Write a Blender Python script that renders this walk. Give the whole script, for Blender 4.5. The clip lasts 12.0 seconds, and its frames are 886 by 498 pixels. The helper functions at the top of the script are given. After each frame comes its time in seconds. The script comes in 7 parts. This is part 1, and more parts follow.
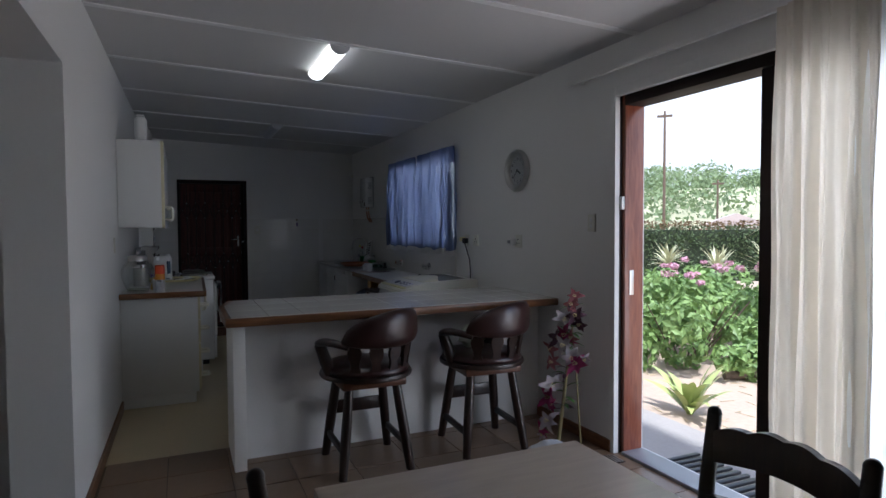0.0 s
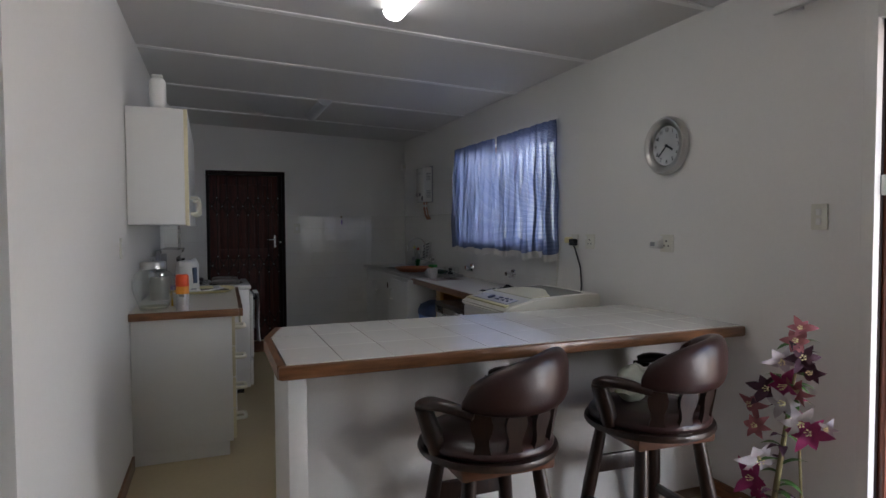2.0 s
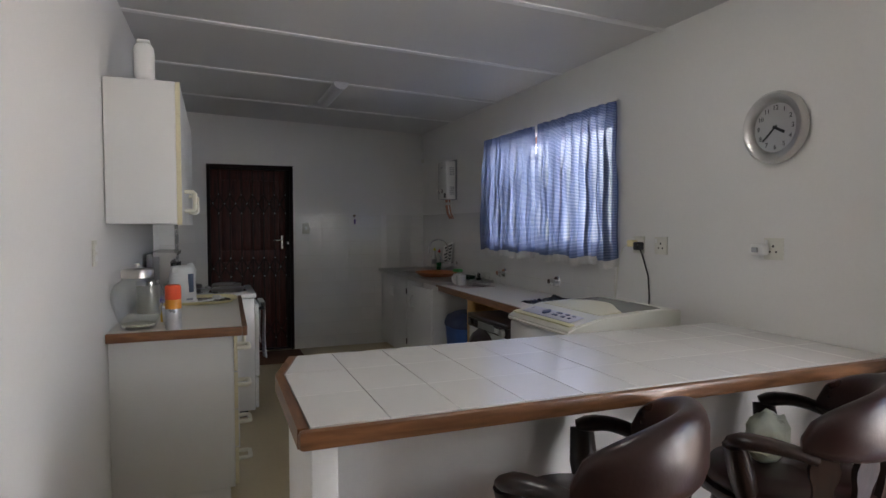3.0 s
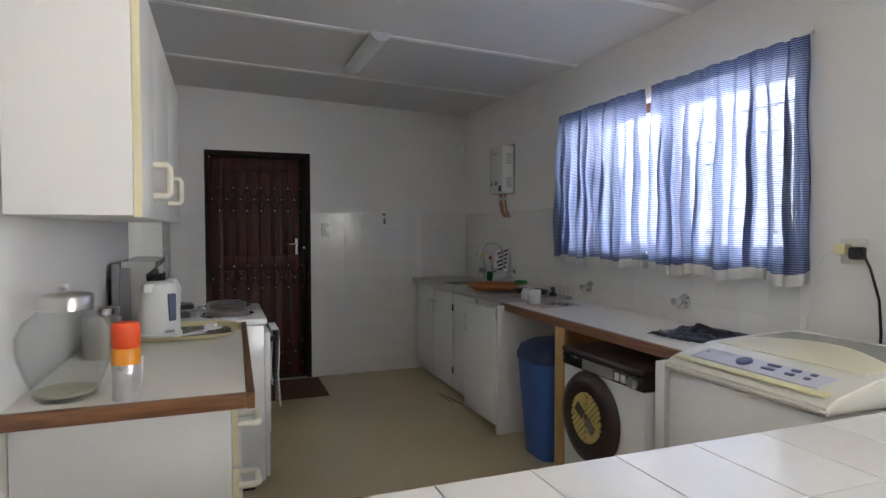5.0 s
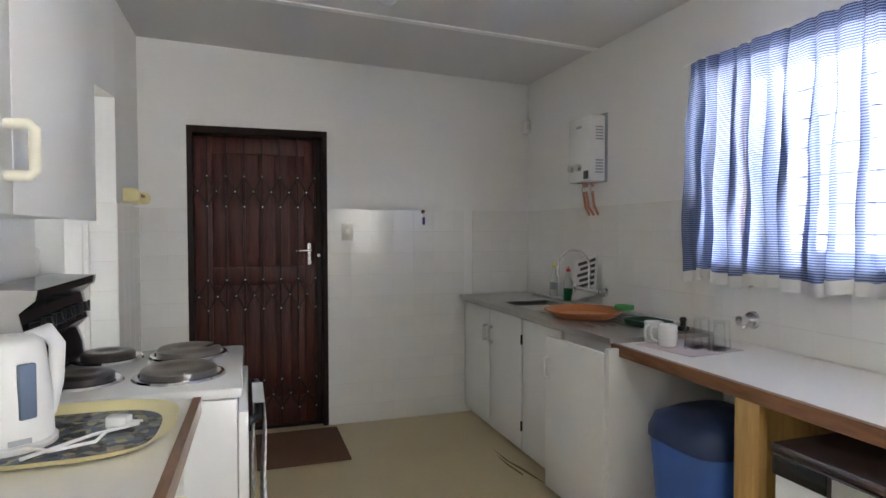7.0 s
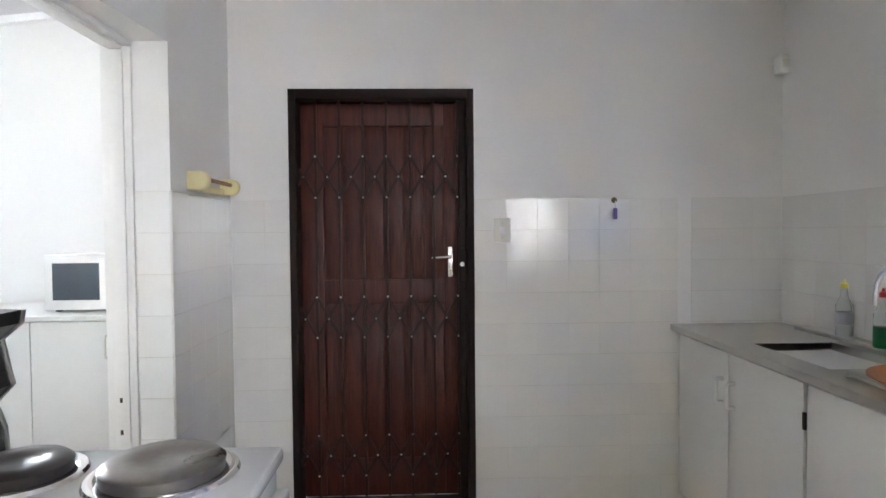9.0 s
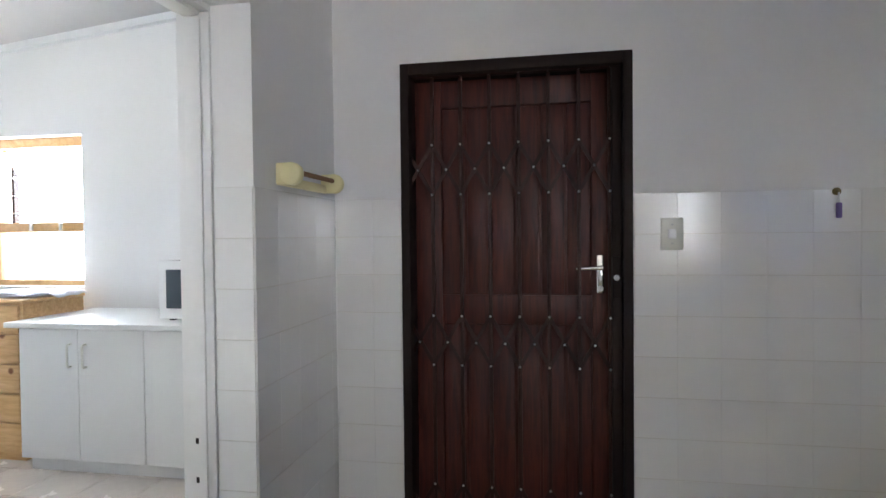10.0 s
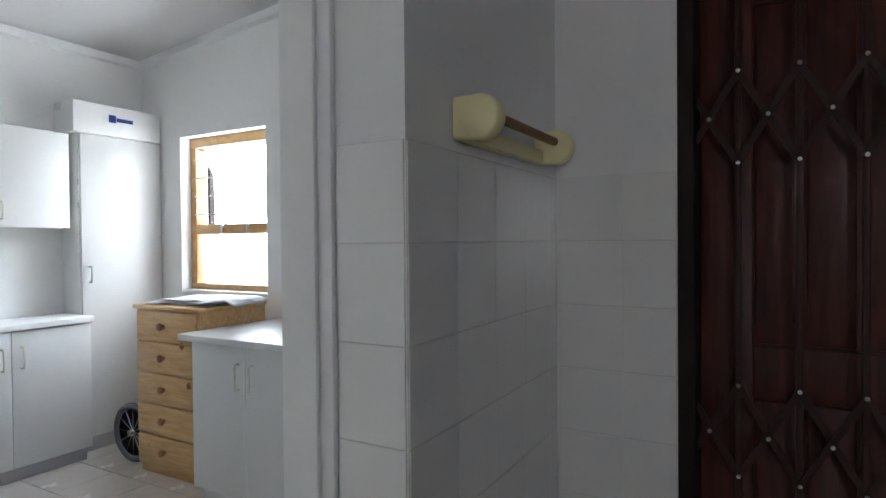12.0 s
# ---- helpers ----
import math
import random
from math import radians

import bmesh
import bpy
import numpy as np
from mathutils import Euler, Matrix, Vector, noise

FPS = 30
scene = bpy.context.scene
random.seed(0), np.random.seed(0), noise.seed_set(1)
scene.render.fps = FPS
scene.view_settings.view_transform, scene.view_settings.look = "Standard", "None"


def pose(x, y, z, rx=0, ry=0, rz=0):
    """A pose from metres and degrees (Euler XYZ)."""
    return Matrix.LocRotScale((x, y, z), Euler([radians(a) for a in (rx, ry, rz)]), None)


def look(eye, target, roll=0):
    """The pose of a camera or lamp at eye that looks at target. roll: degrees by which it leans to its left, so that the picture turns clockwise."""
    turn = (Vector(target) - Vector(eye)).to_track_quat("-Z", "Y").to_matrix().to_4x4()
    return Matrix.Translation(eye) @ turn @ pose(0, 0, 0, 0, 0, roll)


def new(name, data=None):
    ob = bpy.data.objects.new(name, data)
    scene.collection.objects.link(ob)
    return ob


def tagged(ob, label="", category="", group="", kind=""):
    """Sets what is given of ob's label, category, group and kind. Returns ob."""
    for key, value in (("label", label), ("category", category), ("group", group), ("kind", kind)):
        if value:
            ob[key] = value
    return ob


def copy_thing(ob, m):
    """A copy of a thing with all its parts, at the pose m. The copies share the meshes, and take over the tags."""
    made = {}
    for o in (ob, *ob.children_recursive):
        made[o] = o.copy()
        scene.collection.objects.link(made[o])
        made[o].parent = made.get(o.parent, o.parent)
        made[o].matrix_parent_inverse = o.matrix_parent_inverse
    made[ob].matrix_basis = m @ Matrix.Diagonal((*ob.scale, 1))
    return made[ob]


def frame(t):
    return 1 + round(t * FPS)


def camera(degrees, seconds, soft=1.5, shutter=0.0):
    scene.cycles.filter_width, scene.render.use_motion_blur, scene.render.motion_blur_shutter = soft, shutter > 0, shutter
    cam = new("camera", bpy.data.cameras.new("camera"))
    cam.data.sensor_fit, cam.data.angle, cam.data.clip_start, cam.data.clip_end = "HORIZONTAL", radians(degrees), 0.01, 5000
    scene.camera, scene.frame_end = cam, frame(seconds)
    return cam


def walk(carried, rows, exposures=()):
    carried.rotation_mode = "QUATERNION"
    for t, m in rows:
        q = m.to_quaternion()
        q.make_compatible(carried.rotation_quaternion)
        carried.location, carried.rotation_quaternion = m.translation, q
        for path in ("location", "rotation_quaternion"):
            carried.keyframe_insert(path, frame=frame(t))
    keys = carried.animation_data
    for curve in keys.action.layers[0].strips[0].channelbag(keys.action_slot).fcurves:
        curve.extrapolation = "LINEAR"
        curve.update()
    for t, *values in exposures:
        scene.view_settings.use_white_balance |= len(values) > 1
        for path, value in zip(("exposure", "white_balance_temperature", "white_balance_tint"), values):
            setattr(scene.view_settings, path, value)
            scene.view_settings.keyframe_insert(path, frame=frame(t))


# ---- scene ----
cam = camera(73.6, 12.0)
PATH = [
    (0, (-0.092, -0.173, 1.405), (0.717, 1.654, 1.328), -0.3),
    (0.5, (-0.085, 0.153, 1.391), (0.703, 1.99, 1.315), -0.2),
    (1, (-0.086, 0.461, 1.395), (0.681, 2.307, 1.317), -0.2),
    (1.5, (-0.081, 0.811, 1.397), (0.665, 2.665, 1.319), -0.2),
    (2, (-0.089, 1.156, 1.39), (0.642, 3.016, 1.312), -0.3),
    (2.5, (-0.097, 1.487, 1.394), (0.63, 3.349, 1.314), -0.1),
    (3, (-0.06, 1.842, 1.394), (0.661, 3.706, 1.315), -0.1),
    (5, (0.0, 3.128, 1.365), (0.702, 4.999, 1.299), -0.1),
    (5.5, (0.028, 3.452, 1.37), (0.728, 5.324, 1.307), -0.1),
    (6, (0.089, 3.806, 1.356), (0.785, 5.679, 1.296), -0.1),
    (6.5, (0.177, 4.146, 1.354), (0.847, 6.029, 1.297), -0.0),
    (7, (0.238, 4.477, 1.365), (0.867, 6.374, 1.306), -0.1),
    (9, (0.524, 5.749, 1.358), (0.59, 7.747, 1.302), -0.5),
    (9.5, (0.522, 6.04, 1.356), (0.369, 8.033, 1.308), -0.5),
    (10, (0.469, 6.327, 1.362), (0.11, 8.294, 1.322), -0.6),
    (10.5, (0.402, 6.577, 1.358), (-0.115, 8.508, 1.326), -0.6),
    (11, (0.316, 6.855, 1.359), (-0.357, 8.738, 1.327), -0.5),
    (11.5, (0.2, 7.067, 1.349), (-0.625, 8.888, 1.314), -0.6),
    (12, (0.069, 7.244, 1.368), (-0.916, 8.985, 1.341), -0.5),
]
EXPOSURES = [(0.0, 0.9, 5500, 11), (0.5, 0.92, 5500, 10), (1.5, 1.6, 5800, 11), (2.5, 2.2, 6150, 12), (3.0, 2.4, 6200, 12), (5.0, 3.22, 6250, 10), (5.5, 3.36, 6250, 10), (7.0, 4.08, 6350, 9), (9.0, 4.52, 6150, 11), (9.5, 4.27, 6100, 11), (10.5, 3.68, 6050, 10), (11.0, 3.42, 6050, 9), (11.5, 3.15, 6050, 9), (12.0, 2.8, 6000, 9)]
walk(cam, [(t, look(eye, target, roll)) for t, eye, target, roll in PATH], EXPOSURES)

# ---- world, sun and lamps ----
world = bpy.data.worlds.new("sky")
scene.world = world
world.use_nodes = True
wn = world.node_tree.nodes
sky = wn.new("ShaderNodeTexSky")
sky.sky_type, sky.sun_disc = "NISHITA", False
SUN_UP, SUN_ROUND = radians(66), radians(-158)
sky.sun_elevation, sky.sun_rotation = SUN_UP, SUN_ROUND
sky.air_density, sky.dust_density, sky.ozone_density = 1.0, 2.0, 0.0
world.node_tree.links.new(sky.outputs[0], wn["Background"].inputs[0])
wn["Background"].inputs[1].default_value = 0.15

sun = new("sun", bpy.data.lights.new("sun", "SUN"))
sun.data.energy, sun.data.angle, sun.data.color = 3.0, radians(3), (1.0, 0.95, 0.88)
# the sun stands high, almost along the garden front, so none comes in at the doors
sun.matrix_world = look((0, 0, 10), (-10 * math.sin(SUN_ROUND) * math.cos(SUN_UP), -10 * math.cos(SUN_ROUND) * math.cos(SUN_UP), 10 - 10 * math.sin(SUN_UP)))


def area_lamp(name, eye, target, width, height, watts, colour=(1, 1, 1)):
    data = bpy.data.lights.new(name, "AREA")
    data.shape, data.size, data.size_y, data.energy, data.color = "RECTANGLE", width, height, watts, colour
    ob = new(name, data)
    ob.matrix_world = look(eye, target)
    return ob


area_lamp("kitchen_window_light", (2.75, 5.87, 1.66), (0, 5.87, 1.5), 1.75, 0.95, 8.4, (1.0, 0.98, 0.95))
area_lamp("patio_window_light", (2.85, 0.75, 1.15), (0, 0.75, 0.45), 1.7, 2.1, 23, (1.0, 0.98, 0.96))
area_lamp("scullery_window_light", (-3.1, 10.35, 1.6), (-3.1, 8, 0.3), 1.0, 1.2, 7.0, (0.87, 0.95, 1.0))


# ---- materials ----
def material(name, colour, rough=0.5, grain=0.06, scale=30.0, patch=0.06, patch_scale=1.5, bump=0.05, metal=0.0, coat=0.0, stretch=(1, 1, 1), piece=0.0, spec=0.5, rough_var=0.08):
    m = bpy.data.materials.new(name)
    m.use_nodes = True
    n, l = m.node_tree.nodes, m.node_tree.links
    b = n["Principled BSDF"]
    b.inputs["Metallic"].default_value = metal
    b.inputs["Coat Weight"].default_value = coat
    b.inputs["Coat Roughness"].default_value = 0.12
    b.inputs["Specular IOR Level"].default_value = spec
    co = n.new("ShaderNodeTexCoord")
    mp = n.new("ShaderNodeMapping")
    mp.inputs["Scale"].default_value = stretch
    l.new(co.outputs["Object"], mp.inputs[0])
    fine, big = n.new("ShaderNodeTexNoise"), n.new("ShaderNodeTexNoise")
    for tex, s in ((fine, scale), (big, patch_scale)):
        tex.inputs["Scale"].default_value = s
        tex.inputs["Detail"].default_value = 5
        l.new(mp.outputs[0], tex.inputs["Vector"])
    total = n.new("ShaderNodeMath")
    total.operation = "MULTIPLY_ADD"
    l.new(fine.outputs[0], total.inputs[0])
    total.inputs[1].default_value = 2 * grain
    total.inputs[2].default_value = 1.0 - grain - patch
    second = n.new("ShaderNodeMath")
    second.operation = "MULTIPLY_ADD"
    l.new(big.outputs[0], second.inputs[0])
    second.inputs[1].default_value = 2 * patch
    l.new(total.outputs[0], second.inputs[2])
    last = second
    if piece:
        info = n.new("ShaderNodeObjectInfo")
        third = n.new("ShaderNodeMath")
        third.operation = "MULTIPLY_ADD"
        l.new(info.outputs["Random"], third.inputs[0])
        third.inputs[1].default_value = 2 * piece
        l.new(second.outputs[0], third.inputs[2])
        last = n.new("ShaderNodeMath")
        last.operation = "SUBTRACT"
        l.new(third.outputs[0], last.inputs[0])
        last.inputs[1].default_value = piece
    mul = n.new("ShaderNodeVectorMath")
    mul.operation = "SCALE"
    mul.inputs[0].default_value = colour
    l.new(last.outputs[0], mul.inputs["Scale"])
    l.new(mul.outputs[0], b.inputs["Base Color"])
    rr = n.new("ShaderNodeMapRange")
    l.new(big.outputs[0], rr.inputs[0])
    rr.inputs[3].default_value, rr.inputs[4].default_value = max(0.02, rough - rough_var), min(1, rough + rough_var)
    l.new(rr.outputs[0], b.inputs["Roughness"])
    if bump:
        bp = n.new("ShaderNodeBump")
        bp.inputs["Strength"].default_value = bump
        bp.inputs["Distance"].default_value = 0.01
        l.new(fine.outputs[0], bp.inputs["Height"])
        l.new(bp.outputs[0], b.inputs["Normal"])
    return m


def wood(name, dark, light, rough=0.35, scale=6.0, stretch=(1, 1, 12), coat=0.2, knots=False, piece=0.0):
    """Wood grain: long along the axis with the smallest stretch."""
    m = bpy.data.materials.new(name)
    m.use_nodes = True
    n, l = m.node_tree.nodes, m.node_tree.links
    b = n["Principled BSDF"]
    b.inputs["Roughness"].default_value = rough
    b.inputs["Coat Weight"].default_value = coat
    co, mp = n.new("ShaderNodeTexCoord"), n.new("ShaderNodeMapping")
    mp.inputs["Scale"].default_value = stretch
    l.new(co.outputs["Object"], mp.inputs[0])
    tex = n.new("ShaderNodeTexNoise")
    tex.inputs["Scale"].default_value, tex.inputs["Detail"].default_value, tex.inputs["Distortion"].default_value = scale, 8, 0.6
    l.new(mp.outputs[0], tex.inputs["Vector"])
    ramp = n.new("ShaderNodeValToRGB")
    ramp.color_ramp.elements[0].position, ramp.color_ramp.elements[1].position = 0.3, 0.7
    ramp.color_ramp.elements[0].color, ramp.color_ramp.elements[1].color = (*dark, 1), (*light, 1)
    l.new(tex.outputs[0], ramp.inputs[0])
    out = ramp.outputs[0]
    if knots:
        vor = n.new("ShaderNodeTexVoronoi")
        vor.inputs["Scale"].default_value = 5.0
        l.new(co.outputs["Object"], vor.inputs["Vector"])
        kr = n.new("ShaderNodeValToRGB")
        kr.color_ramp.elements[0].position, kr.color_ramp.elements[1].position = 0.07, 0.13
        kr.color_ramp.elements[0].color, kr.color_ramp.elements[1].color = (0.35, 0.2, 0.12, 1), (1, 1, 1, 1)
        l.new(vor.outputs["Distance"], kr.inputs[0])
        mix = n.new("ShaderNodeMix")
        mix.data_type, mix.blend_type = "RGBA", "MULTIPLY"
        mix.inputs["Factor"].default_value = 1.0
        l.new(out, mix.inputs[6])
        l.new(kr.outputs[0], mix.inputs[7])
        out = mix.outputs[2]
    l.new(out, b.inputs["Base Color"])
    bp = n.new("ShaderNodeBump")
    bp.inputs["Strength"].default_value, bp.inputs["Distance"].default_value = 0.12, 0.005
    l.new(tex.outputs[0], bp.inputs["Height"])
    l.new(bp.outputs[0], b.inputs["Normal"])
    return m


def glass(name, tint=(1, 1, 1), rough=0.0):
    m = bpy.data.materials.new(name)
    m.use_nodes = True
    b = m.node_tree.nodes["Principled BSDF"]
    b.inputs["Base Color"].default_value = (*tint, 1)
    b.inputs["Transmission Weight"].default_value = 1.0
    b.inputs["Roughness"].default_value = rough
    b.inputs["IOR"].default_value = 1.3
    return m


def thin_glass(name, tint=(1, 1, 1), edge=3.2):
    """Thin-walled glassware: clear, with a gloss that grows at grazing angles."""
    m = bpy.data.materials.new(name)
    m.use_nodes = True
    n, l = m.node_tree.nodes, m.node_tree.links
    n.remove(n["Principled BSDF"])
    clear, gloss, mix, weight = n.new("ShaderNodeBsdfTransparent"), n.new("ShaderNodeBsdfGlossy"), n.new("ShaderNodeMixShader"), n.new("ShaderNodeLayerWeight")
    clear.inputs[0].default_value = (*tint, 1)
    gloss.inputs["Roughness"].default_value = 0.03
    weight.inputs["Blend"].default_value = 0.35
    power = n.new("ShaderNodeMath")
    power.operation = "POWER"
    power.inputs[1].default_value = edge
    l.new(weight.outputs["Facing"], power.inputs[0])
    l.new(power.outputs[0], mix.inputs[0])
    l.new(clear.outputs[0], mix.inputs[1])
    l.new(gloss.outputs[0], mix.inputs[2])
    l.new(mix.outputs[0], n["Material Output"].inputs[0])
    return m


def cloth(name, colour, stripe=None, through_light=0.5, stripes=160.0, open_weave=0.0):
    """Thin woven cloth that lets some light through; optional fine level stripes."""
    m = bpy.data.materials.new(name)
    m.use_nodes = True
    n, l = m.node_tree.nodes, m.node_tree.links
    b, out = n["Principled BSDF"], n["Material Output"]
    b.inputs["Roughness"].default_value = 0.9
    b.inputs["Specular IOR Level"].default_value = 0.1
    co = n.new("ShaderNodeTexCoord")
    nz = n.new("ShaderNodeTexNoise")
    nz.inputs["Scale"].default_value = 9.0
    l.new(co.outputs["Object"], nz.inputs["Vector"])
    mix = n.new("ShaderNodeMix")
    mix.data_type = "RGBA"
    mix.inputs[6].default_value = (*colour, 1)
    mix.inputs[7].default_value = (*(stripe or [c * 0.86 for c in colour]), 1)
    if stripe:
        wave = n.new("ShaderNodeTexWave")
        wave.bands_direction = "Z"
        wave.inputs["Scale"].default_value = stripes / 6.283
        wave.inputs["Distortion"].default_value = 0.3
        l.new(co.outputs["Object"], wave.inputs["Vector"])
        cr = n.new("ShaderNodeValToRGB")
        cr.color_ramp.elements[0].position, cr.color_ramp.elements[1].position = 0.42, 0.6
        l.new(wave.outputs["Fac"], cr.inputs[0])
        l.new(cr.outputs[0], mix.inputs["Factor"])
    else:
        l.new(nz.outputs[0], mix.inputs["Factor"])
    l.new(mix.outputs[2], b.inputs["Base Color"])
    tr = n.new("ShaderNodeBsdfTranslucent")
    l.new(mix.outputs[2], tr.inputs["Color"])
    ms = n.new("ShaderNodeMixShader")
    ms.inputs[0].default_value = through_light
    l.new(b.outputs[0], ms.inputs[1])
    l.new(tr.outputs[0], ms.inputs[2])
    last = ms.outputs[0]
    if open_weave:
        gap, thin = n.new("ShaderNodeBsdfTransparent"), n.new("ShaderNodeMixShader")
        gap.inputs[0].default_value = (0.86, 0.92, 1.0, 1)
        thin.inputs[0].default_value = open_weave
        l.new(last, thin.inputs[1])
        l.new(gap.outputs[0], thin.inputs[2])
        last = thin.outputs[0]
    l.new(last, out.inputs["Surface"])
    return m


def glow(name, colour, strength):
    m = bpy.data.materials.new(name)
    m.use_nodes = True
    b = m.node_tree.nodes["Principled BSDF"]
    b.inputs["Base Color"].default_value = (*colour, 1)
    b.inputs["Emission Color"].default_value = (*colour, 1)
    b.inputs["Emission Strength"].default_value = strength
    return m


PLASTER = material("white_plaster", (0.81, 0.8, 0.775), 0.6, 0.02, 60, 0.04, 1.2, 0.05)
CEILING = material("ceiling_board", (0.67, 0.66, 0.65), 0.7, 0.02, 40, 0.04, 0.9, 0.02)
STRIP = material("cover_strip_paint", (0.85, 0.85, 0.84), 0.5, 0.02, 40, 0.02, 2, 0.02)
TILE = material("white_wall_tile", (0.81, 0.8, 0.765), 0.14, 0.01, 20, 0.03, 2, 0.01, coat=0.3, piece=0.015)
GROUT = material("grout", (0.63, 0.59, 0.5), 0.85, 0.1, 80, 0.1, 3, 0.1)
BAR_TILE = material("worktop_tile", (0.8, 0.79, 0.76), 0.14, 0.01, 20, 0.02, 2, 0.01, coat=0.3, piece=0.02)
DARK_GROUT = material("dark_grout", (0.22, 0.2, 0.18), 0.9, 0.1, 80, 0.1, 3, 0.1)
FLOOR_TILE = material("terracotta_floor_tile", (0.21, 0.137, 0.085), 0.3, 0.12, 25, 0.15, 3, 0.04, piece=0.06)
FLOOR_GROUT = material("floor_grout", (0.16, 0.13, 0.1), 0.9, 0.1, 90, 0.1, 3, 0.1)
VINYL = material("beige_vinyl", (0.55, 0.455, 0.275), 0.32, 0.07, 45, 0.15, 1.6, 0.02)
PALE_TILE = material("pale_floor_tile", (0.7, 0.64, 0.57), 0.25, 0.05, 25, 0.08, 3, 0.02, piece=0.05)
WHITE_BOARD = material("white_melamine", (0.76, 0.76, 0.74), 0.35, 0.01, 40, 0.025, 1.5, 0.01)
CREAM_EDGE = material("cream_edging", (0.72, 0.66, 0.45), 0.4, 0.04, 40, 0.05, 2, 0.02)
WHITE_PAINT = material("white_gloss_paint", (0.8, 0.79, 0.76), 0.3, 0.03, 40, 0.05, 2.5, 0.03)
LAMINATE = material("white_laminate_worktop", (0.78, 0.76, 0.7), 0.3, 0.02, 40, 0.04, 2, 0.01)
WHITE_PLASTIC = material("white_plastic", (0.82, 0.82, 0.8), 0.3, 0.01, 40, 0.02, 3, 0.01)
CREAM_PLASTIC = material("cream_plastic", (0.84, 0.76, 0.42), 0.4, 0.02, 40, 0.03, 5, 0.02)
GREY_PLASTIC = material("grey_plastic", (0.35, 0.36, 0.38), 0.4, 0.03, 40, 0.04, 5, 0.02)
BLACK_PLASTIC = material("black_plastic", (0.015, 0.015, 0.016), 0.35, 0.1, 40, 0.1, 5, 0.03)
BROWN_PLASTIC = material("dark_brown_plastic", (0.028, 0.014, 0.012), 0.4, 0.1, 40, 0.1, 5, 0.03)
BLUE_PLASTIC = material("blue_plastic", (0.05, 0.13, 0.42), 0.35, 0.04, 30, 0.06, 4, 0.02)
ENAMEL = material("white_enamel", (0.82, 0.82, 0.8), 0.18, 0.01, 40, 0.02, 3, 0.0, coat=0.4)
BLACK_ENAMEL = material("black_enamel", (0.012, 0.012, 0.013), 0.2, 0.05, 40, 0.1, 3, 0.01)
CHROME = material("chrome", (0.75, 0.75, 0.76), 0.12, 0.02, 60, 0.03, 4, 0.0, metal=1.0)
STEEL = material("brushed_steel", (0.6, 0.59, 0.57), 0.3, 0.03, 120, 0.03, 3, 0.0, metal=1.0, rough_var=0.03)
PLATE = material("hot_plate_iron", (0.3, 0.28, 0.26), 0.3, 0.15, 60, 0.15, 6, 0.05, metal=0.9)
GATE_STEEL = material("brown_black_gate_steel", (0.045, 0.018, 0.013), 0.5, 0.15, 60, 0.1, 4, 0.03, spec=0.3)
BLACK_STEEL = material("black_painted_steel", (0.022, 0.013, 0.011), 0.65, 0.1, 60, 0.1, 4, 0.03, spec=0.25)
RIVET = material("bright_rivet", (0.8, 0.8, 0.8), 0.3, 0.02, 60, 0.02, 4, 0.0, metal=0.3)
LEATHER = material("maroon_leather", (0.03, 0.012, 0.0105), 0.3, 0.12, 90, 0.15, 5, 0.07)
DARK_WOOD = wood("dark_stained_wood", (0.012, 0.006, 0.0045), (0.032, 0.015, 0.01), 0.35, 8, (6, 6, 1), 0.25)
CHAIR_WOOD = wood("dark_chair_wood", (0.012, 0.007, 0.005), (0.035, 0.018, 0.012), 0.35, 8, (6, 6, 1), 0.25)
TABLE_WOOD = wood("table_top_wood", (0.68, 0.57, 0.47), (0.78, 0.67, 0.56), 0.38, 5, (1, 8, 8), 0.2)
EDGE_WOOD = wood("oiled_edge_wood", (0.13, 0.055, 0.022), (0.27, 0.12, 0.05), 0.35, 6, (1, 9, 9), 0.3)
EDGE_WOOD_Y = wood("oiled_edge_wood_long", (0.13, 0.055, 0.022), (0.27, 0.12, 0.05), 0.35, 6, (9, 1, 9), 0.3)
DOOR_WOOD = wood("mahogany_door_wood", (0.04, 0.0075, 0.005), (0.105, 0.022, 0.012), 0.5, 7, (9, 9, 0.8), 0.03)
FRAME_WOOD = wood("red_meranti_frame", (0.19, 0.05, 0.025), (0.32, 0.1, 0.05), 0.35, 6, (8, 8, 1), 0.3)
PINE = wood("knotty_pine", (0.6, 0.34, 0.13), (0.78, 0.51, 0.24), 0.35, 5, (1.2, 9, 9), 0.25, True)
POST_WOOD = wood("varnished_pine_post", (0.42, 0.24, 0.07), (0.6, 0.37, 0.13), 0.35, 5, (8, 8, 0.8), 0.25)
PANE = glass("clear_glass")


# ---- shape helpers ----
def box(bm, x0, x1, y0, y1, z0, z1, bevel=0.0, seg=2, turn=None):
    r = bmesh.ops.create_cube(bm, size=1.0)
    m = Matrix.LocRotScale(((x0 + x1) / 2, (y0 + y1) / 2, (z0 + z1) / 2), None, (abs(x1 - x0), abs(y1 - y0), abs(z1 - z0)))
    bmesh.ops.transform(bm, matrix=m, verts=r["verts"])
    verts = r["verts"]
    if bevel:
        edges = list({e for v in verts for e in v.link_edges})
        out = bmesh.ops.bevel(bm, geom=edges, offset=bevel, segments=seg, profile=0.5, affect="EDGES")
        verts = list({v for f in out["faces"] for v in f.verts} | {v for v in verts if v.is_valid})
    if turn is not None:
        bmesh.ops.transform(bm, matrix=turn, verts=verts)
    return verts


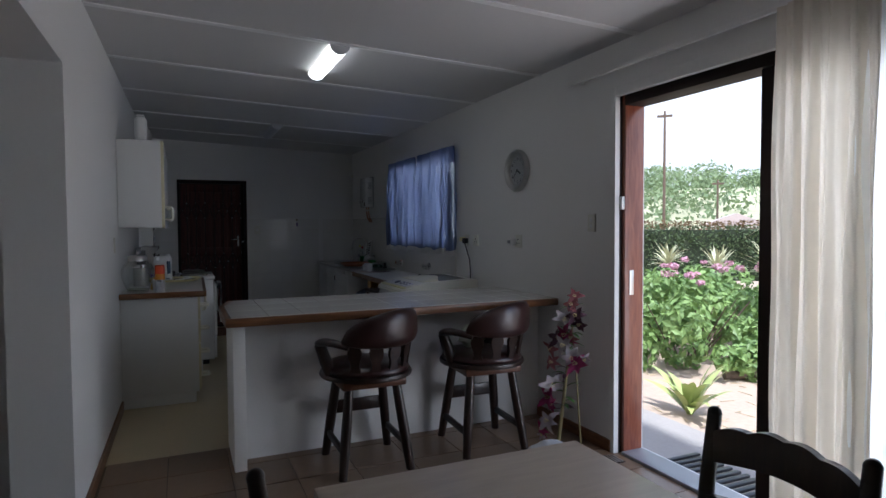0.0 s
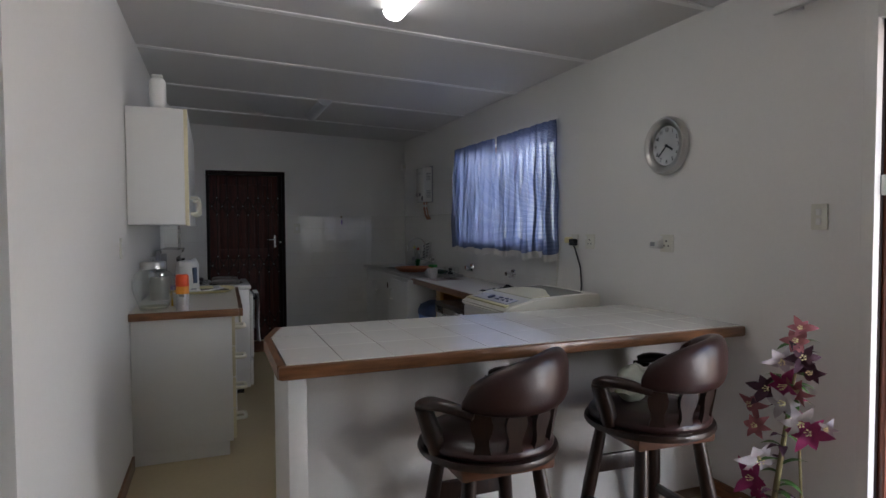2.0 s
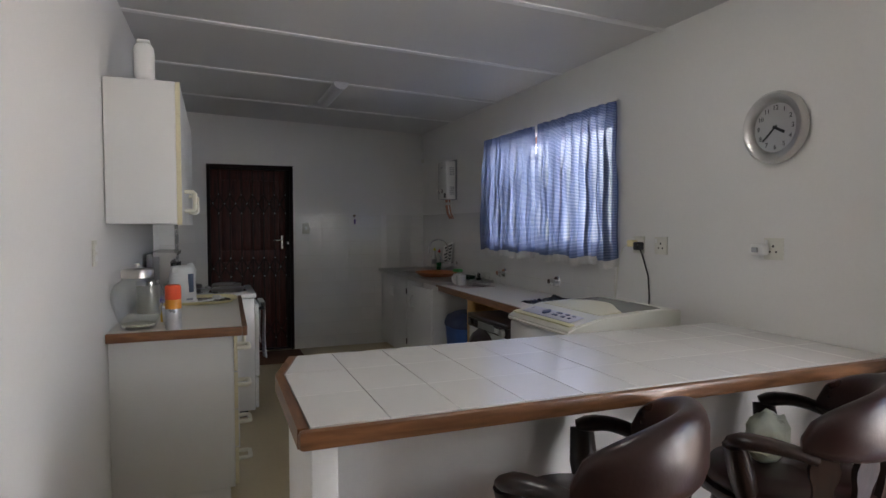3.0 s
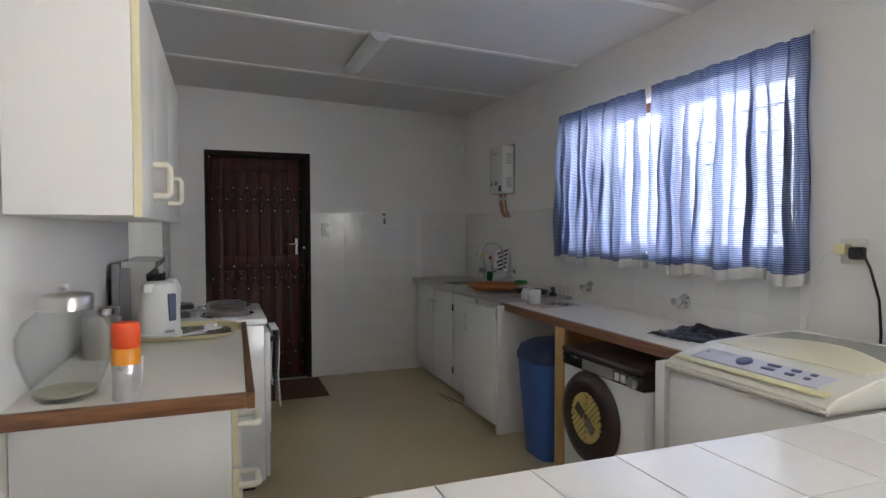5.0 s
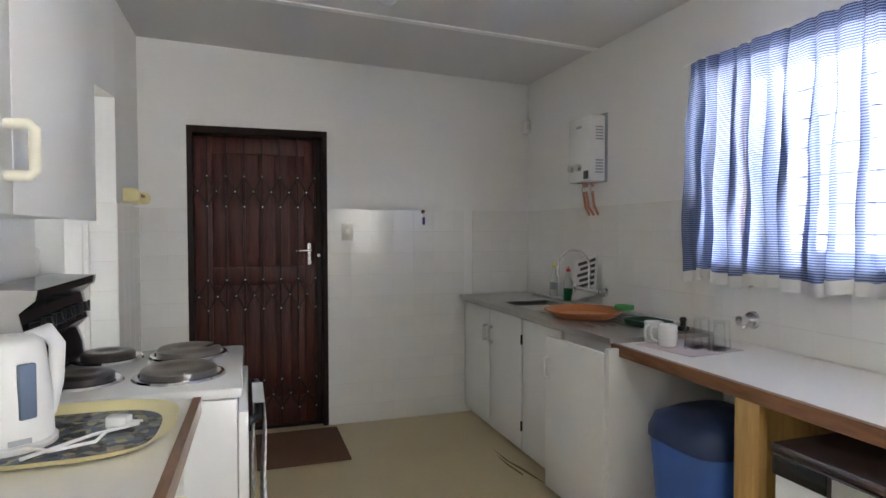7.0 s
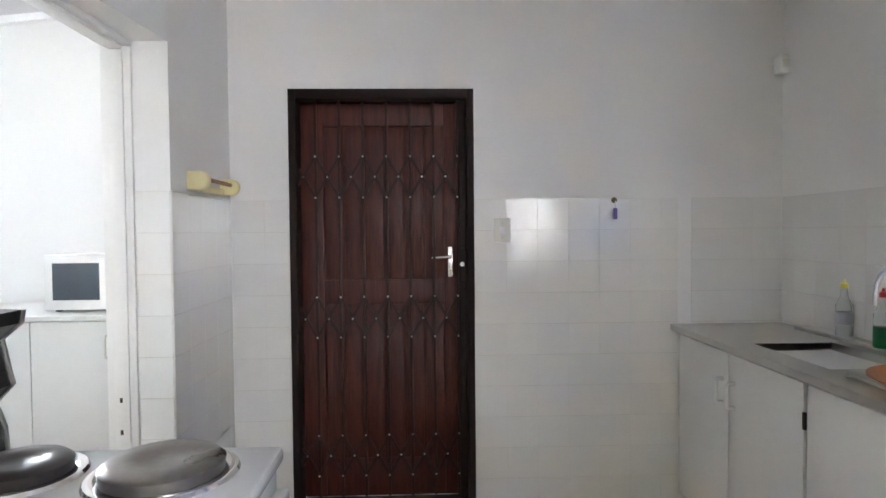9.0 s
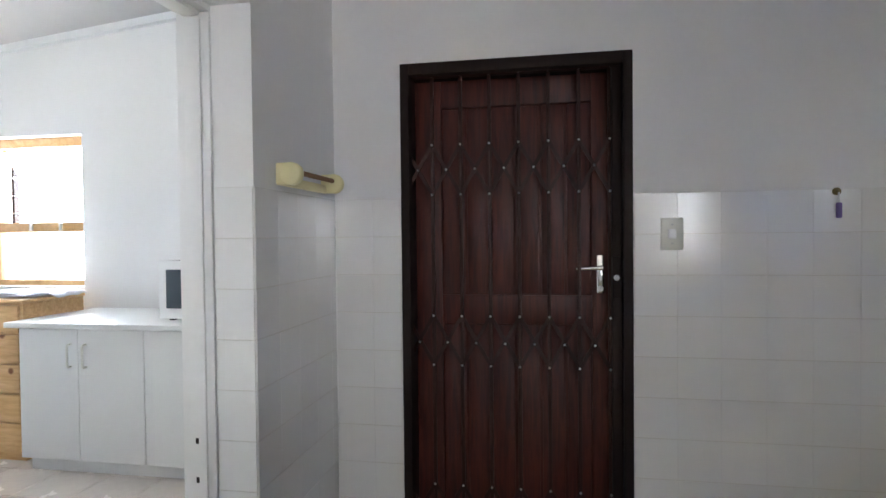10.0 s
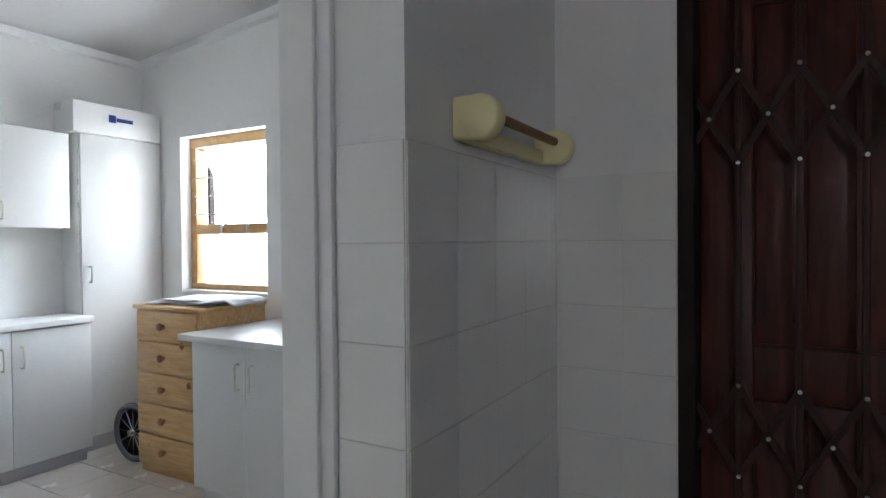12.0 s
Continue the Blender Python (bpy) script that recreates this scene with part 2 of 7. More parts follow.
def rod(bm, p0, p1, r0, r1=None, seg=12):
    p0, p1 = Vector(p0), Vector(p1)
    r1 = r0 if r1 is None else r1
    q = (p1 - p0).to_track_quat("Z", "Y")
    m = Matrix.LocRotScale((p0 + p1) / 2, q, None)
    return bmesh.ops.create_cone(bm, cap_ends=True, segments=seg, radius1=r0, radius2=r1, depth=(p1 - p0).length, matrix=m)["verts"]


def lathe(bm, profile, at=(0, 0, 0), seg=28, m=None):
    """Turn a profile of (radius, height) about z."""
    rings = []
    for r, z in profile:
        ring = []
        for i in range(seg):
            a = 2 * math.pi * i / seg
            p = Vector((r * math.cos(a), r * math.sin(a), z))
            p = (m @ p) if m is not None else p
            ring.append(bm.verts.new(p + Vector(at)))
        rings.append(ring)
    for a, b in zip(rings, rings[1:]):
        for i in range(seg):
            bm.faces.new((a[i], a[(i + 1) % seg], b[(i + 1) % seg], b[i]))
    if profile[0][0] > 0.0005:
        bm.faces.new(list(reversed(rings[0])))
    if profile[-1][0] > 0.0005:
        bm.faces.new(rings[-1])
    return [v for ring in rings for v in ring]


def slab(bm, points, z0, z1):
    """An upright prism on a polygon of (x, y)."""
    low = [bm.verts.new((x, y, z0)) for x, y in points]
    high = [bm.verts.new((x, y, z1)) for x, y in points]
    bm.faces.new(list(reversed(low)))
    bm.faces.new(high)
    n = len(points)
    for i in range(n):
        bm.faces.new((low[i], low[(i + 1) % n], high[(i + 1) % n], high[i]))
    return low + high


def sweep(bm, path, r, seg=8, flat=1.0):
    """A tube along a list of points; r a number or one for each point."""
    pts = [Vector(p) for p in path]
    rs = r if isinstance(r, (list, tuple)) else [r] * len(pts)
    rings = []
    side = None
    for i, p in enumerate(pts):
        d = (pts[min(i + 1, len(pts) - 1)] - pts[max(i - 1, 0)]).normalized()
        if side is None:
            side = d.cross(Vector((0, 0, 1)))
            side = side.normalized() if side.length > 0.05 else d.cross(Vector((0.3, 1, 0))).normalized()
        else:
            side = (side - d * side.dot(d)).normalized()
        up = side.cross(d).normalized()
        rings.append([bm.verts.new(p + rs[i] * (side * math.cos(2 * math.pi * k / seg) + up * flat * math.sin(2 * math.pi * k / seg))) for k in range(seg)])
    for a, b in zip(rings, rings[1:]):
        for i in range(seg):
            bm.faces.new((a[i], a[(i + 1) % seg], b[(i + 1) % seg], b[i]))
    bm.faces.new(list(reversed(rings[0])))
    bm.faces.new(rings[-1])


def arc_band(bm, radius, a0, a1, z0, z1, thick, seg=20, bulge=0.0, rows=6, crown=0.0):
    """A band bent round z, thick towards the inside, with rounded faces; crown raises its middle."""
    grid = []
    for j in range(seg + 1):
        u = j / seg
        a = radians(a0 + (a1 - a0) * u)
        ring = []
        end = max(0.25, min(1.0, 6 * min(u, 1 - u) + 0.25))
        rise = crown * math.sin(math.pi * u)
        for k in range(rows * 2):
            w = 2 * math.pi * (k + 0.5) / (rows * 2)
            cz, cr = math.sin(w), math.cos(w)
            cz, cr = math.copysign(abs(cz) ** 0.45, cz), math.copysign(abs(cr) ** 0.7, cr)
            hz = (z1 + rise - z0) / 2
            if crown:
                hz *= 0.28 + 0.72 * math.sqrt(max(0.0, 1 - abs(2 * u - 1) ** 2.6))
            zc = z0 + hz + (0.02 * abs(2 * u - 1) ** 3 if crown else 0)
            rr = radius + (thick / 2 + bulge * (1 - abs(cz) ** 3)) * cr * (0.5 + 0.5 * end)
            ring.append(bm.verts.new((rr * math.cos(a), rr * math.sin(a), zc + hz * cz)))
        grid.append(ring)
    n = rows * 2
    for a, b in zip(grid, grid[1:]):
        for i in range(n):
            bm.faces.new((a[i], a[(i + 1) % n], b[(i + 1) % n], b[i]))
    bm.faces.new(list(reversed(grid[0])))
    bm.faces.new(grid[-1])


def make(name, bm, mat, smooth=None):
    bmesh.ops.recalc_face_normals(bm, faces=bm.faces)
    me = bpy.data.meshes.new(name)
    bm.to_mesh(me)
    bm.free()
    me.materials.append(mat)
    if smooth is not None:
        me.shade_smooth()
        me.set_sharp_from_angle(angle=radians(smooth))
    return new(name, me)


def part(name, bm, mat, parent, label="", smooth=40):
    ob = make(name, bm, mat, smooth)
    ob.parent = parent
    if label:
        ob["label"] = label
    return ob


def solid(name, bm, mat, label, category, at=(0, 0, 0), rz=0, smooth=40, kind="", group=""):
    ob = make(name, bm, mat, smooth)
    ob.matrix_basis = pose(*at, 0, 0, rz)
    return tagged(ob, label, category, group, kind)


def thing(name, at, label, category, rz=0, group="", kind=""):
    ob = new(name)
    ob.empty_display_size = 0.1
    ob.matrix_basis = pose(*at, 0, 0, rz)
    return tagged(ob, label, category, group, kind)


def bx(name, dims, mat, parent, label="", bevel=0.003):
    bm = bmesh.new()
    box(bm, *dims, bevel)
    return part(name, bm, mat, parent, label)


def structure(name, bm, mat, label, category, smooth=None):
    ob = make(name, bm, mat, smooth)
    return tagged(ob, label, category, kind="structure")


# ---- the plan, in metres ----
EAST, NORTH, SOUTH = 2.32, 8.66, -3.0
THICK = 0.24


def ceiling_at(x):
    return 2.60 - 0.037 * (x + 0.45)


def west_at(y):
    return -0.55 + 0.01 * (y - 2.9)


# kitchen east wall with the window and the patio doorway
WIN = (5.0, 6.76, 1.22, 2.12)
PATIO = (0.0, 2.71, 0.0, 2.21)
bm = bmesh.new()
x0, x1 = EAST, EAST + THICK
TOP = 2.75
box(bm, x0, x1, SOUTH, PATIO[0], -0.3, TOP)
box(bm, x0, x1, PATIO[0], PATIO[1], PATIO[3], TOP)
box(bm, x0, x1, PATIO[0], PATIO[1], -0.3, -0.002)
box(bm, x0, x1, PATIO[1], WIN[0], -0.3, TOP)
box(bm, x0, x1, WIN[0], WIN[1], -0.3, WIN[2])
box(bm, x0, x1, WIN[0], WIN[1], WIN[3], TOP)
box(bm, x0, x1, WIN[1], NORTH + THICK, -0.3, TOP)
wall_east = structure("wall_east", bm, PLASTER, "white painted plaster wall with window and patio doorway", "wall")

# end wall with the back door
DOOR = (-0.127, 0.775, 2.06)
bm = bmesh.new()
y0, y1 = NORTH, NORTH + THICK
box(bm, -0.41, DOOR[0], y0, y1, -0.3, TOP)
box(bm, DOOR[0], DOOR[1], y0, y1, DOOR[2], TOP)
box(bm, DOOR[0], DOOR[1], y0, y1, -0.3, -0.002)
box(bm, DOOR[1], EAST, y0, y1, -0.3, TOP)
wall_north = structure("wall_north", bm, PLASTER, "white plaster wall with tiled dado and back door", "wall")

# west wall: passage opening, cabinet wall, scullery opening, short return
PASS = (0.4, 2.9, 2.13)
SCUL = (7.045, 7.98, 2.07)
bm = bmesh.new()
box(bm, -0.79, -0.55, SOUTH, PASS[0], -0.3, TOP)
box(bm, -0.79, -0.55, PASS[0], PASS[1], PASS[2], TOP)
slab(bm, [(-0.79, PASS[1]), (west_at(PASS[1]), PASS[1]), (west_at(SCUL[0]), SCUL[0]), (-0.68, SCUL[0])], -0.3, TOP)
slab(bm, [(-0.68, SCUL[0]), (west_at(SCUL[0]), SCUL[0]), (-0.41, SCUL[1]), (-0.68, SCUL[1])], SCUL[2], TOP)
box(bm, -0.652, -0.41, SCUL[1], NORTH + THICK, -0.3, TOP)
wall_west = structure("wall_west", bm, PLASTER, "white plaster wall with two openings", "wall")

# south end and the dim passage behind the west opening
bm = bmesh.new()
box(bm, -0.79, EAST + THICK, SOUTH - THICK, SOUTH, -0.3, TOP)
structure("wall_south", bm, PLASTER, "plain white plaster wall behind the dining table", "wall")
bm = bmesh.new()
box(bm, -2.3, -2.1, 0.0, 3.6, -0.3, TOP)
box(bm, -2.1, -0.79, -0.2, 0.0, -0.3, TOP)
box(bm, -2.1, -0.79, 3.4, 3.6, -0.3, TOP)
structure("wall_passage", bm, PLASTER, "plain plaster walls of the dim passage", "wall")
bm = bmesh.new()
box(bm, -2.1, -0.55, 0.0, 3.4, -0.3, -0.004)
structure("floor_passage", bm, FLOOR_TILE, "brown tiled passage floor", "floor")
bm = bmesh.new()
box(bm, -2.1, -0.79, 0.0, 3.4, 2.55, 2.7)
structure("ceiling_passage", bm, CEILING, "plain passage ceiling", "ceiling")

# sloping board ceiling with cover strips
bm = bmesh.new()
v = slab(bm, [(-0.8, SOUTH - 0.24), (EAST + THICK, SOUTH - 0.24), (EAST + THICK, NORTH + THICK), (-0.8, NORTH + THICK)], 0, 0.12)
for q in v:
    q.co.z += ceiling_at(q.co.x)
structure("ceiling", bm, CEILING, "white board ceiling with cover strips", "ceiling")
bm = bmesh.new()
for y in (-1.7, -0.65, 0.4, 1.45, 2.5, 3.52, 4.56, 5.6, 6.67, 7.71):
    n0 = box(bm, -0.54, EAST, y - 0.022, y + 0.022, -0.008, 0.002)
    for q in n0:
        q.co.z += ceiling_at(q.co.x)
structure("ceiling_trim", bm, STRIP, "thin white ceiling cover strips", "trim")
# floors: tiled dining part, vinyl kitchen
bm = bmesh.new()
box(bm, -0.8, EAST + 0.1, SOUTH, 3.79, -0.3, -0.006)
floor_dining = structure("floor_dining", bm, FLOOR_GROUT, "brown terracotta tiled dining floor", "floor")
bm = bmesh.new()
box(bm, -0.69, EAST + 0.1, 3.79, NORTH + 0.1, -0.3, 0.0)
floor_kitchen = structure("floor_kitchen", bm, VINYL, "worn beige vinyl kitchen floor", "floor")

# skirting along the west wall
bm = bmesh.new()
slab(bm, [(west_at(2.9), 2.9), (west_at(2.9) + 0.014, 2.9), (west_at(4.93) + 0.014, 4.93), (west_at(4.93), 4.93)], 0, 0.075)
structure("baseboard", bm, EDGE_WOOD_Y, "dark wooden skirting board", "baseboard")
bm = bmesh.new()
box(bm, EAST - 0.014, EAST, 2.72, 3.53, 0, 0.075)
structure("baseboard_east", bm, EDGE_WOOD_Y, "dark wooden skirting board", "baseboard")

# ---- scullery ----
SN, SW = 10.0, -4.06
SWIN = (-3.63, -2.79, 1.02, 2.12)


def scullery_ceiling(x):
    return 2.70 + 0.1 * (x + 4.06)


bm = bmesh.new()
box(bm, SW, SWIN[0], SN, SN + 0.22, -0.3, 3.1)
box(bm, SWIN[1], -0.41, SN, SN + 0.22, -0.3, 3.1)
box(bm, SWIN[0], SWIN[1], SN, SN + 0.22, -0.3, SWIN[2])
box(bm, SWIN[0], SWIN[1], SN, SN + 0.22, SWIN[3], 3.1)
wall_scullery_north = structure("wall_scullery_north", bm, PLASTER, "white scullery wall with wooden window", "wall")
for name, dims in (("wall_scullery_west", (SW - 0.2, SW, 5.4, SN + 0.22, -0.3, 3.1)), ("wall_scullery_south", (SW, -0.79, 5.2, 5.4, -0.3, 3.1)), ("wall_scullery_east", (-0.652, -0.41, NORTH + THICK, SN, -0.3, 3.1))):
    bm = bmesh.new()
    box(bm, *dims)
    structure(name, bm, PLASTER, "plain white scullery wall", "wall")
bm = bmesh.new()
v = slab(bm, [(SW - 0.2, 5.2), (-0.68, 5.2), (-0.68, SN + 0.22), (SW - 0.2, SN + 0.22)], 0, 0.12)
for q in v:
    q.co.z += scullery_ceiling(q.co.x)
structure("ceiling_scullery", bm, CEILING, "white sloping scullery ceiling", "ceiling")
bm = bmesh.new()
v = box(bm, SW, -0.68, SN - 0.05, SN, -0.05, 0.0)
v += box(bm, SW, SW + 0.05, 5.4, SN - 0.05, -0.05, 0.0)
for q in v:
    q.co.z += scullery_ceiling(q.co.x)
structure("scullery_cornice_trim", bm, STRIP, "white scullery cornice", "trim")
bm = bmesh.new()
box(bm, SW, -0.69, 5.4, SN, -0.3, -0.006)
floor_scullery = structure("floor_scullery", bm, FLOOR_GROUT, "pale ceramic tiled scullery floor", "floor")

# ---- outside ground ----
SAND = material("sandy_soil", (0.46, 0.36, 0.275), 0.95, 0.14, 18, 0.2, 0.8, 0.3)
bm = bmesh.new()
bmesh.ops.create_grid(bm, x_segments=60, y_segments=60, size=1.0)
for q in bm.verts:
    gx, gy = q.co.x, q.co.y
    q.co.x, q.co.y = math.copysign(abs(gx) ** 4, gx) * 1500, math.copysign(abs(gy) ** 4, gy) * 1500
    q.co.z = -0.16
structure("ground", bm, SAND, "dry sandy garden soil", "ground", 60)


# ---- doors and windows ----
def back_door():
    x0, x1, top = DOOR
    d = thing("door_1", (0, NORTH, 0), "dark mahogany panelled back door, closed, behind a folding steel security gate", "door", kind="structure")
    fr = 0.035
    bx("frame_jamb", (x0, x0 + fr, -0.004, 0.14, 0, top), BLACK_STEEL, d)
    bx("frame_jamb", (x1 - fr, x1, -0.004, 0.14, 0, top), BLACK_STEEL, d)
    bx("frame_head", (x0 + fr, x1 - fr, -0.004, 0.14, top - 0.045, top), BLACK_STEEL, d)
    lx0, lx1, yb = x0 + fr, x1 - fr, 0.13
    leaf = bx("leaf", (lx0, lx1, yb, yb + 0.04, 0.0, top - 0.045), DOOR_WOOD, d)
    # stiles, rails and vertical panel boards standing proud of the leaf
    for a, b in ((lx0, lx0 + 0.11), (lx1 - 0.11, lx1)):
        bx("stile", (a, b, yb - 0.014, yb, 0.012, top - 0.047), DOOR_WOOD, leaf)
    for z0, z1 in ((0.012, 0.2), (1.0, 1.12), (top - 0.16, top - 0.047)):
        bx("rail", (lx0 + 0.11, lx1 - 0.11, yb - 0.012, yb, z0, z1), DOOR_WOOD, leaf)
    n = 6
    wdt = (lx1 - lx0 - 0.22) / n
    for z0, z1 in ((0.2, 1.0), (1.12, top - 0.16)):
        for i in range(n):
            a = lx0 + 0.11 + i * wdt
            bx("panel_board", (a + 0.006, a + wdt - 0.006, yb - 0.008, yb, z0 + 0.006, z1 - 0.006), DOOR_WOOD, leaf, bevel=0.004)
    # lever handle on its plate
    bm = bmesh.new()
    box(bm, 0.648, 0.677, yb - 0.024, yb - 0.014, 1.13, 1.285, 0.004)
    rod(bm, (0.662, yb - 0.02, 1.235), (0.662, yb - 0.07, 1.235), 0.009)
    rod(bm, (0.668, yb - 0.066, 1.235), (0.565, yb - 0.066, 1.23), 0.009, 0.007)
    rod(bm, (0.662, yb - 0.03, 1.15), (0.662, yb - 0.02, 1.15), 0.012)
    part("door_handle", bm, CHROME, d, "chrome lever handle on a plate")
    return d


back_door()


def security_gate():
    g = thing("security_gate", (0, NORTH + 0.06, 0), "black folding steel trellis gate with bright rivets", "gate")
    xs = [-0.125 + i * 0.1172 for i in range(8)]
    rows = [(1.738, 1.637, 1.535), (1.04, 0.931, 0.838), (0.344, 0.242, 0.14)]
    for i, x in enumerate(xs):
        bx("upright", (x - 0.007 if i else x + 0.001, x + 0.007 if i else x + 0.012, -0.006, 0.006, 0.03, 2.03), GATE_STEEL, g, bevel=0.002)
    bx("lock_stile", (0.7, 0.738, -0.03, 0.02, 0.02, 2.012), BLACK_STEEL, g)
    bx("top_track", (-0.09, 0.738, -0.02, 0.02, 2.013, 2.04), GATE_STEEL, g)
    bx("bottom_track", (-0.09, 0.738, -0.02, 0.02, 0.004, 0.02), BLACK_STEEL, g)
    bm = bmesh.new()
    box(bm, 0.7, 0.735, -0.045, -0.03, 1.12, 1.28, 0.004)
    lock = part("lock_case", bm, BLACK_STEEL, g)
    bm = bmesh.new()
    rod(bm, (0.715, -0.055, 1.2), (0.715, -0.044, 1.2), 0.011)
    part("keyhole", bm, RIVET, lock)
    riv = bmesh.new()
    lathe(riv, [(0.005, 0), (0.005, 0.002), (0.0035, 0.004), (0.0, 0.0045)], seg=8, m=Matrix.Rotation(radians(90), 4, "X"))
    first = None

    def rivet(x, z):
        nonlocal first
        if first is None:
            first = part("rivet", riv, RIVET, g, "bright steel rivet")
            ob = first
        else:
            ob = new("rivet", first.data)
            ob.parent = g
        ob.location = (x, -0.0132, z)

    for up, mid, low in rows:
        for i in range(7):
            xa, xb = xs[i], xs[i + 1]
            for (za, zb) in ((up, low), (low, up)):
                bm = bmesh.new()
                a, b = Vector((xa, -0.009, za)), Vector((xb, -0.009, zb))
                d = (b - a)
                mid_p = (a + b) / 2
                ang = math.atan2(d.z, d.x)
                box(bm, -d.length / 2, d.length / 2, -0.002, 0.002, -0.007, 0.007, turn=Matrix.Translation(mid_p + Vector((0, 0.0025 if za > zb else -0.0015, 0))) @ Matrix.Rotation(-ang, 4, "Y"))
                part("trellis_bar", bm, GATE_STEEL, g)
            rivet((xa + xb) / 2, mid)
        for x in xs:
            rivet(x if x > -0.1 else x + 0.008, up)
            rivet(x if x > -0.1 else x + 0.008, low)
    for x in xs[1:]:
        rivet(x, 2.017)
    rivet(0.72, 2.02)


security_gate()


def kitchen_window():
    w = thing("window_1", (EAST + 0.13, 0, 0), "wooden kitchen window with burglar bars behind curtains", "window", kind="structure")
    y0, y1, z0, z1 = WIN
    mid = (y0 + y1) / 2
    for a, b, c, d in ((y0, y1, z0, z0 + 0.06), (y0, y1, z1 - 0.06, z1)):
        bx("window_frame", (-0.035, 0.035, a, b, c, d), FRAME_WOOD, w)
    for a in (y0, mid - 0.03, y1 - 0.06):
        bx("mullion", (-0.034, 0.034, a, a + 0.06, z0 + 0.061, z1 - 0.061), FRAME_WOOD, w)
    for a, b in ((y0 + 0.06, mid - 0.03), (mid + 0.03, y1 - 0.06)):
        p = bx("pane", (-0.003, 0.003, a, b, z0 + 0.06, z1 - 0.06), PANE, w, bevel=0)
        p.visible_shadow = False
    for i in range(7):
        bm = bmesh.new()
        z = z0 + 0.13 + i * 0.117
        rod(bm, (-0.06, y0, z), (-0.06, y1, z), 0.005, seg=8)
        part("burglar_bar", bm, WHITE_PAINT, w)
    bx("window_sill", (-0.165, -0.04, y0 + 0.002, y1 - 0.002, z0 + 0.001, z0 + 0.02), WHITE_PAINT, w)


kitchen_window()

CURTAIN_BLUE = cloth("blue_striped_cotton", (0.055, 0.082, 0.2), (0.25, 0.295, 0.42), 0.47, stripes=200.0, open_weave=0.045)
CURTAIN_HEAD = cloth("blue_striped_cotton_doubled", (0.025, 0.045, 0.16), (0.22, 0.27, 0.42), 0.12, stripes=200.0)
CURTAIN_HEM = cloth("cream_hem_cotton", (0.75, 0.74, 0.7), None, 0.15)
CURTAIN_CREAM = cloth("cream_lined_cotton", (0.72, 0.66, 0.56), None, 0.45)
CURTAIN_SHEER = cloth("white_sheer_voile", (0.85, 0.87, 0.88), None, 0.6)


def curtain_sheet(bm, y0, y1, z0, z1, folds, depth, seed, cols=150, rows=26, lap=0.4, flare=0.0, full=None):
    """Hanging cloth along y with folds in x that wander downwards."""
    rnd = random.Random(seed)
    ph = [rnd.uniform(0, 6.28) for _ in range(4)]
    grid = []
    for r in range(rows + 1):
        z = z1 + (z0 - z1) * r / rows
        hi, lo = full or (z1, z0)
        u = (hi - z) / (hi - lo)
        line = []
        for c in range(cols + 1):
            s = c / cols
            y = y0 + (y1 - y0) * s
            amp = depth * (0.35 + 0.65 * min(1, u * 2.2))
            warp = s + 0.012 * math.sin(5 * s * 6.28 + ph[3]) + 0.01 * math.sin(3 * u + ph[1] + 9 * s)
            f = math.sin(warp * folds * 6.28 + ph[0] + 0.5 * math.sin(2.1 * u + 3 * s))
            f = math.copysign(abs(f) ** 0.8, f) + 0.45 * math.sin(warp * folds * 2.3 * 6.28 + ph[2] + u)
            x = amp * f + 0.006 * math.sin(14 * u + 20 * s)
            y += lap * amp * math.cos(warp * folds * 6.28 + ph[0] + 0.5 * math.sin(2.1 * u + 3 * s)) * math.sin(math.pi * min(1, max(0, s))) ** 0.3 + flare * u * (s - 0.5)
            zz = z + (0.012 * math.sin(s * 17 + ph[1]) + 0.006 * f) * u
            line.append(bm.verts.new((x, y, zz)))
        grid.append(line)
    for a, b in zip(grid, grid[1:]):
        for c in range(cols):
            bm.faces.new((a[c], a[c + 1], b[c + 1], b[c]))


def kitchen_curtain(y0, y1, seed, label):
    t = thing("curtain", (EAST - 0.055, 0, 0), label, "curtain", group="kitchen window curtains")
    for name, z0, z1, mat, s in (("drop", 1.185, 2.10, CURTAIN_BLUE, 1.0), ("heading", 2.1, 2.165, CURTAIN_HEAD, 1.0), ("hem", 1.135, 1.185, CURTAIN_HEM, 1.0)):
        bm = bmesh.new()
        rows = 26 if name == "drop" else 4
        curtain_sheet(bm, y0, y1, z0, z1, 10, 0.024 * s, seed, cols=340, rows=rows, lap=1.7, full=(2.165, 1.135))
        part(name, bm, mat, t, smooth=80)


kitchen_curtain(4.9, 5.86, 3, "blue and white finely striped short curtain with cream hem")
kitchen_curtain(5.9, 6.83, 8, "blue and white finely striped short curtain with cream hem")
bm = bmesh.new()
rod(bm, (EAST - 0.05, 4.88, 2.168), (EAST - 0.05, 6.86, 2.168), 0.006)
solid("curtain_wire", bm, WHITE_PAINT, "thin white curtain wire over the kitchen window", "curtain rail")


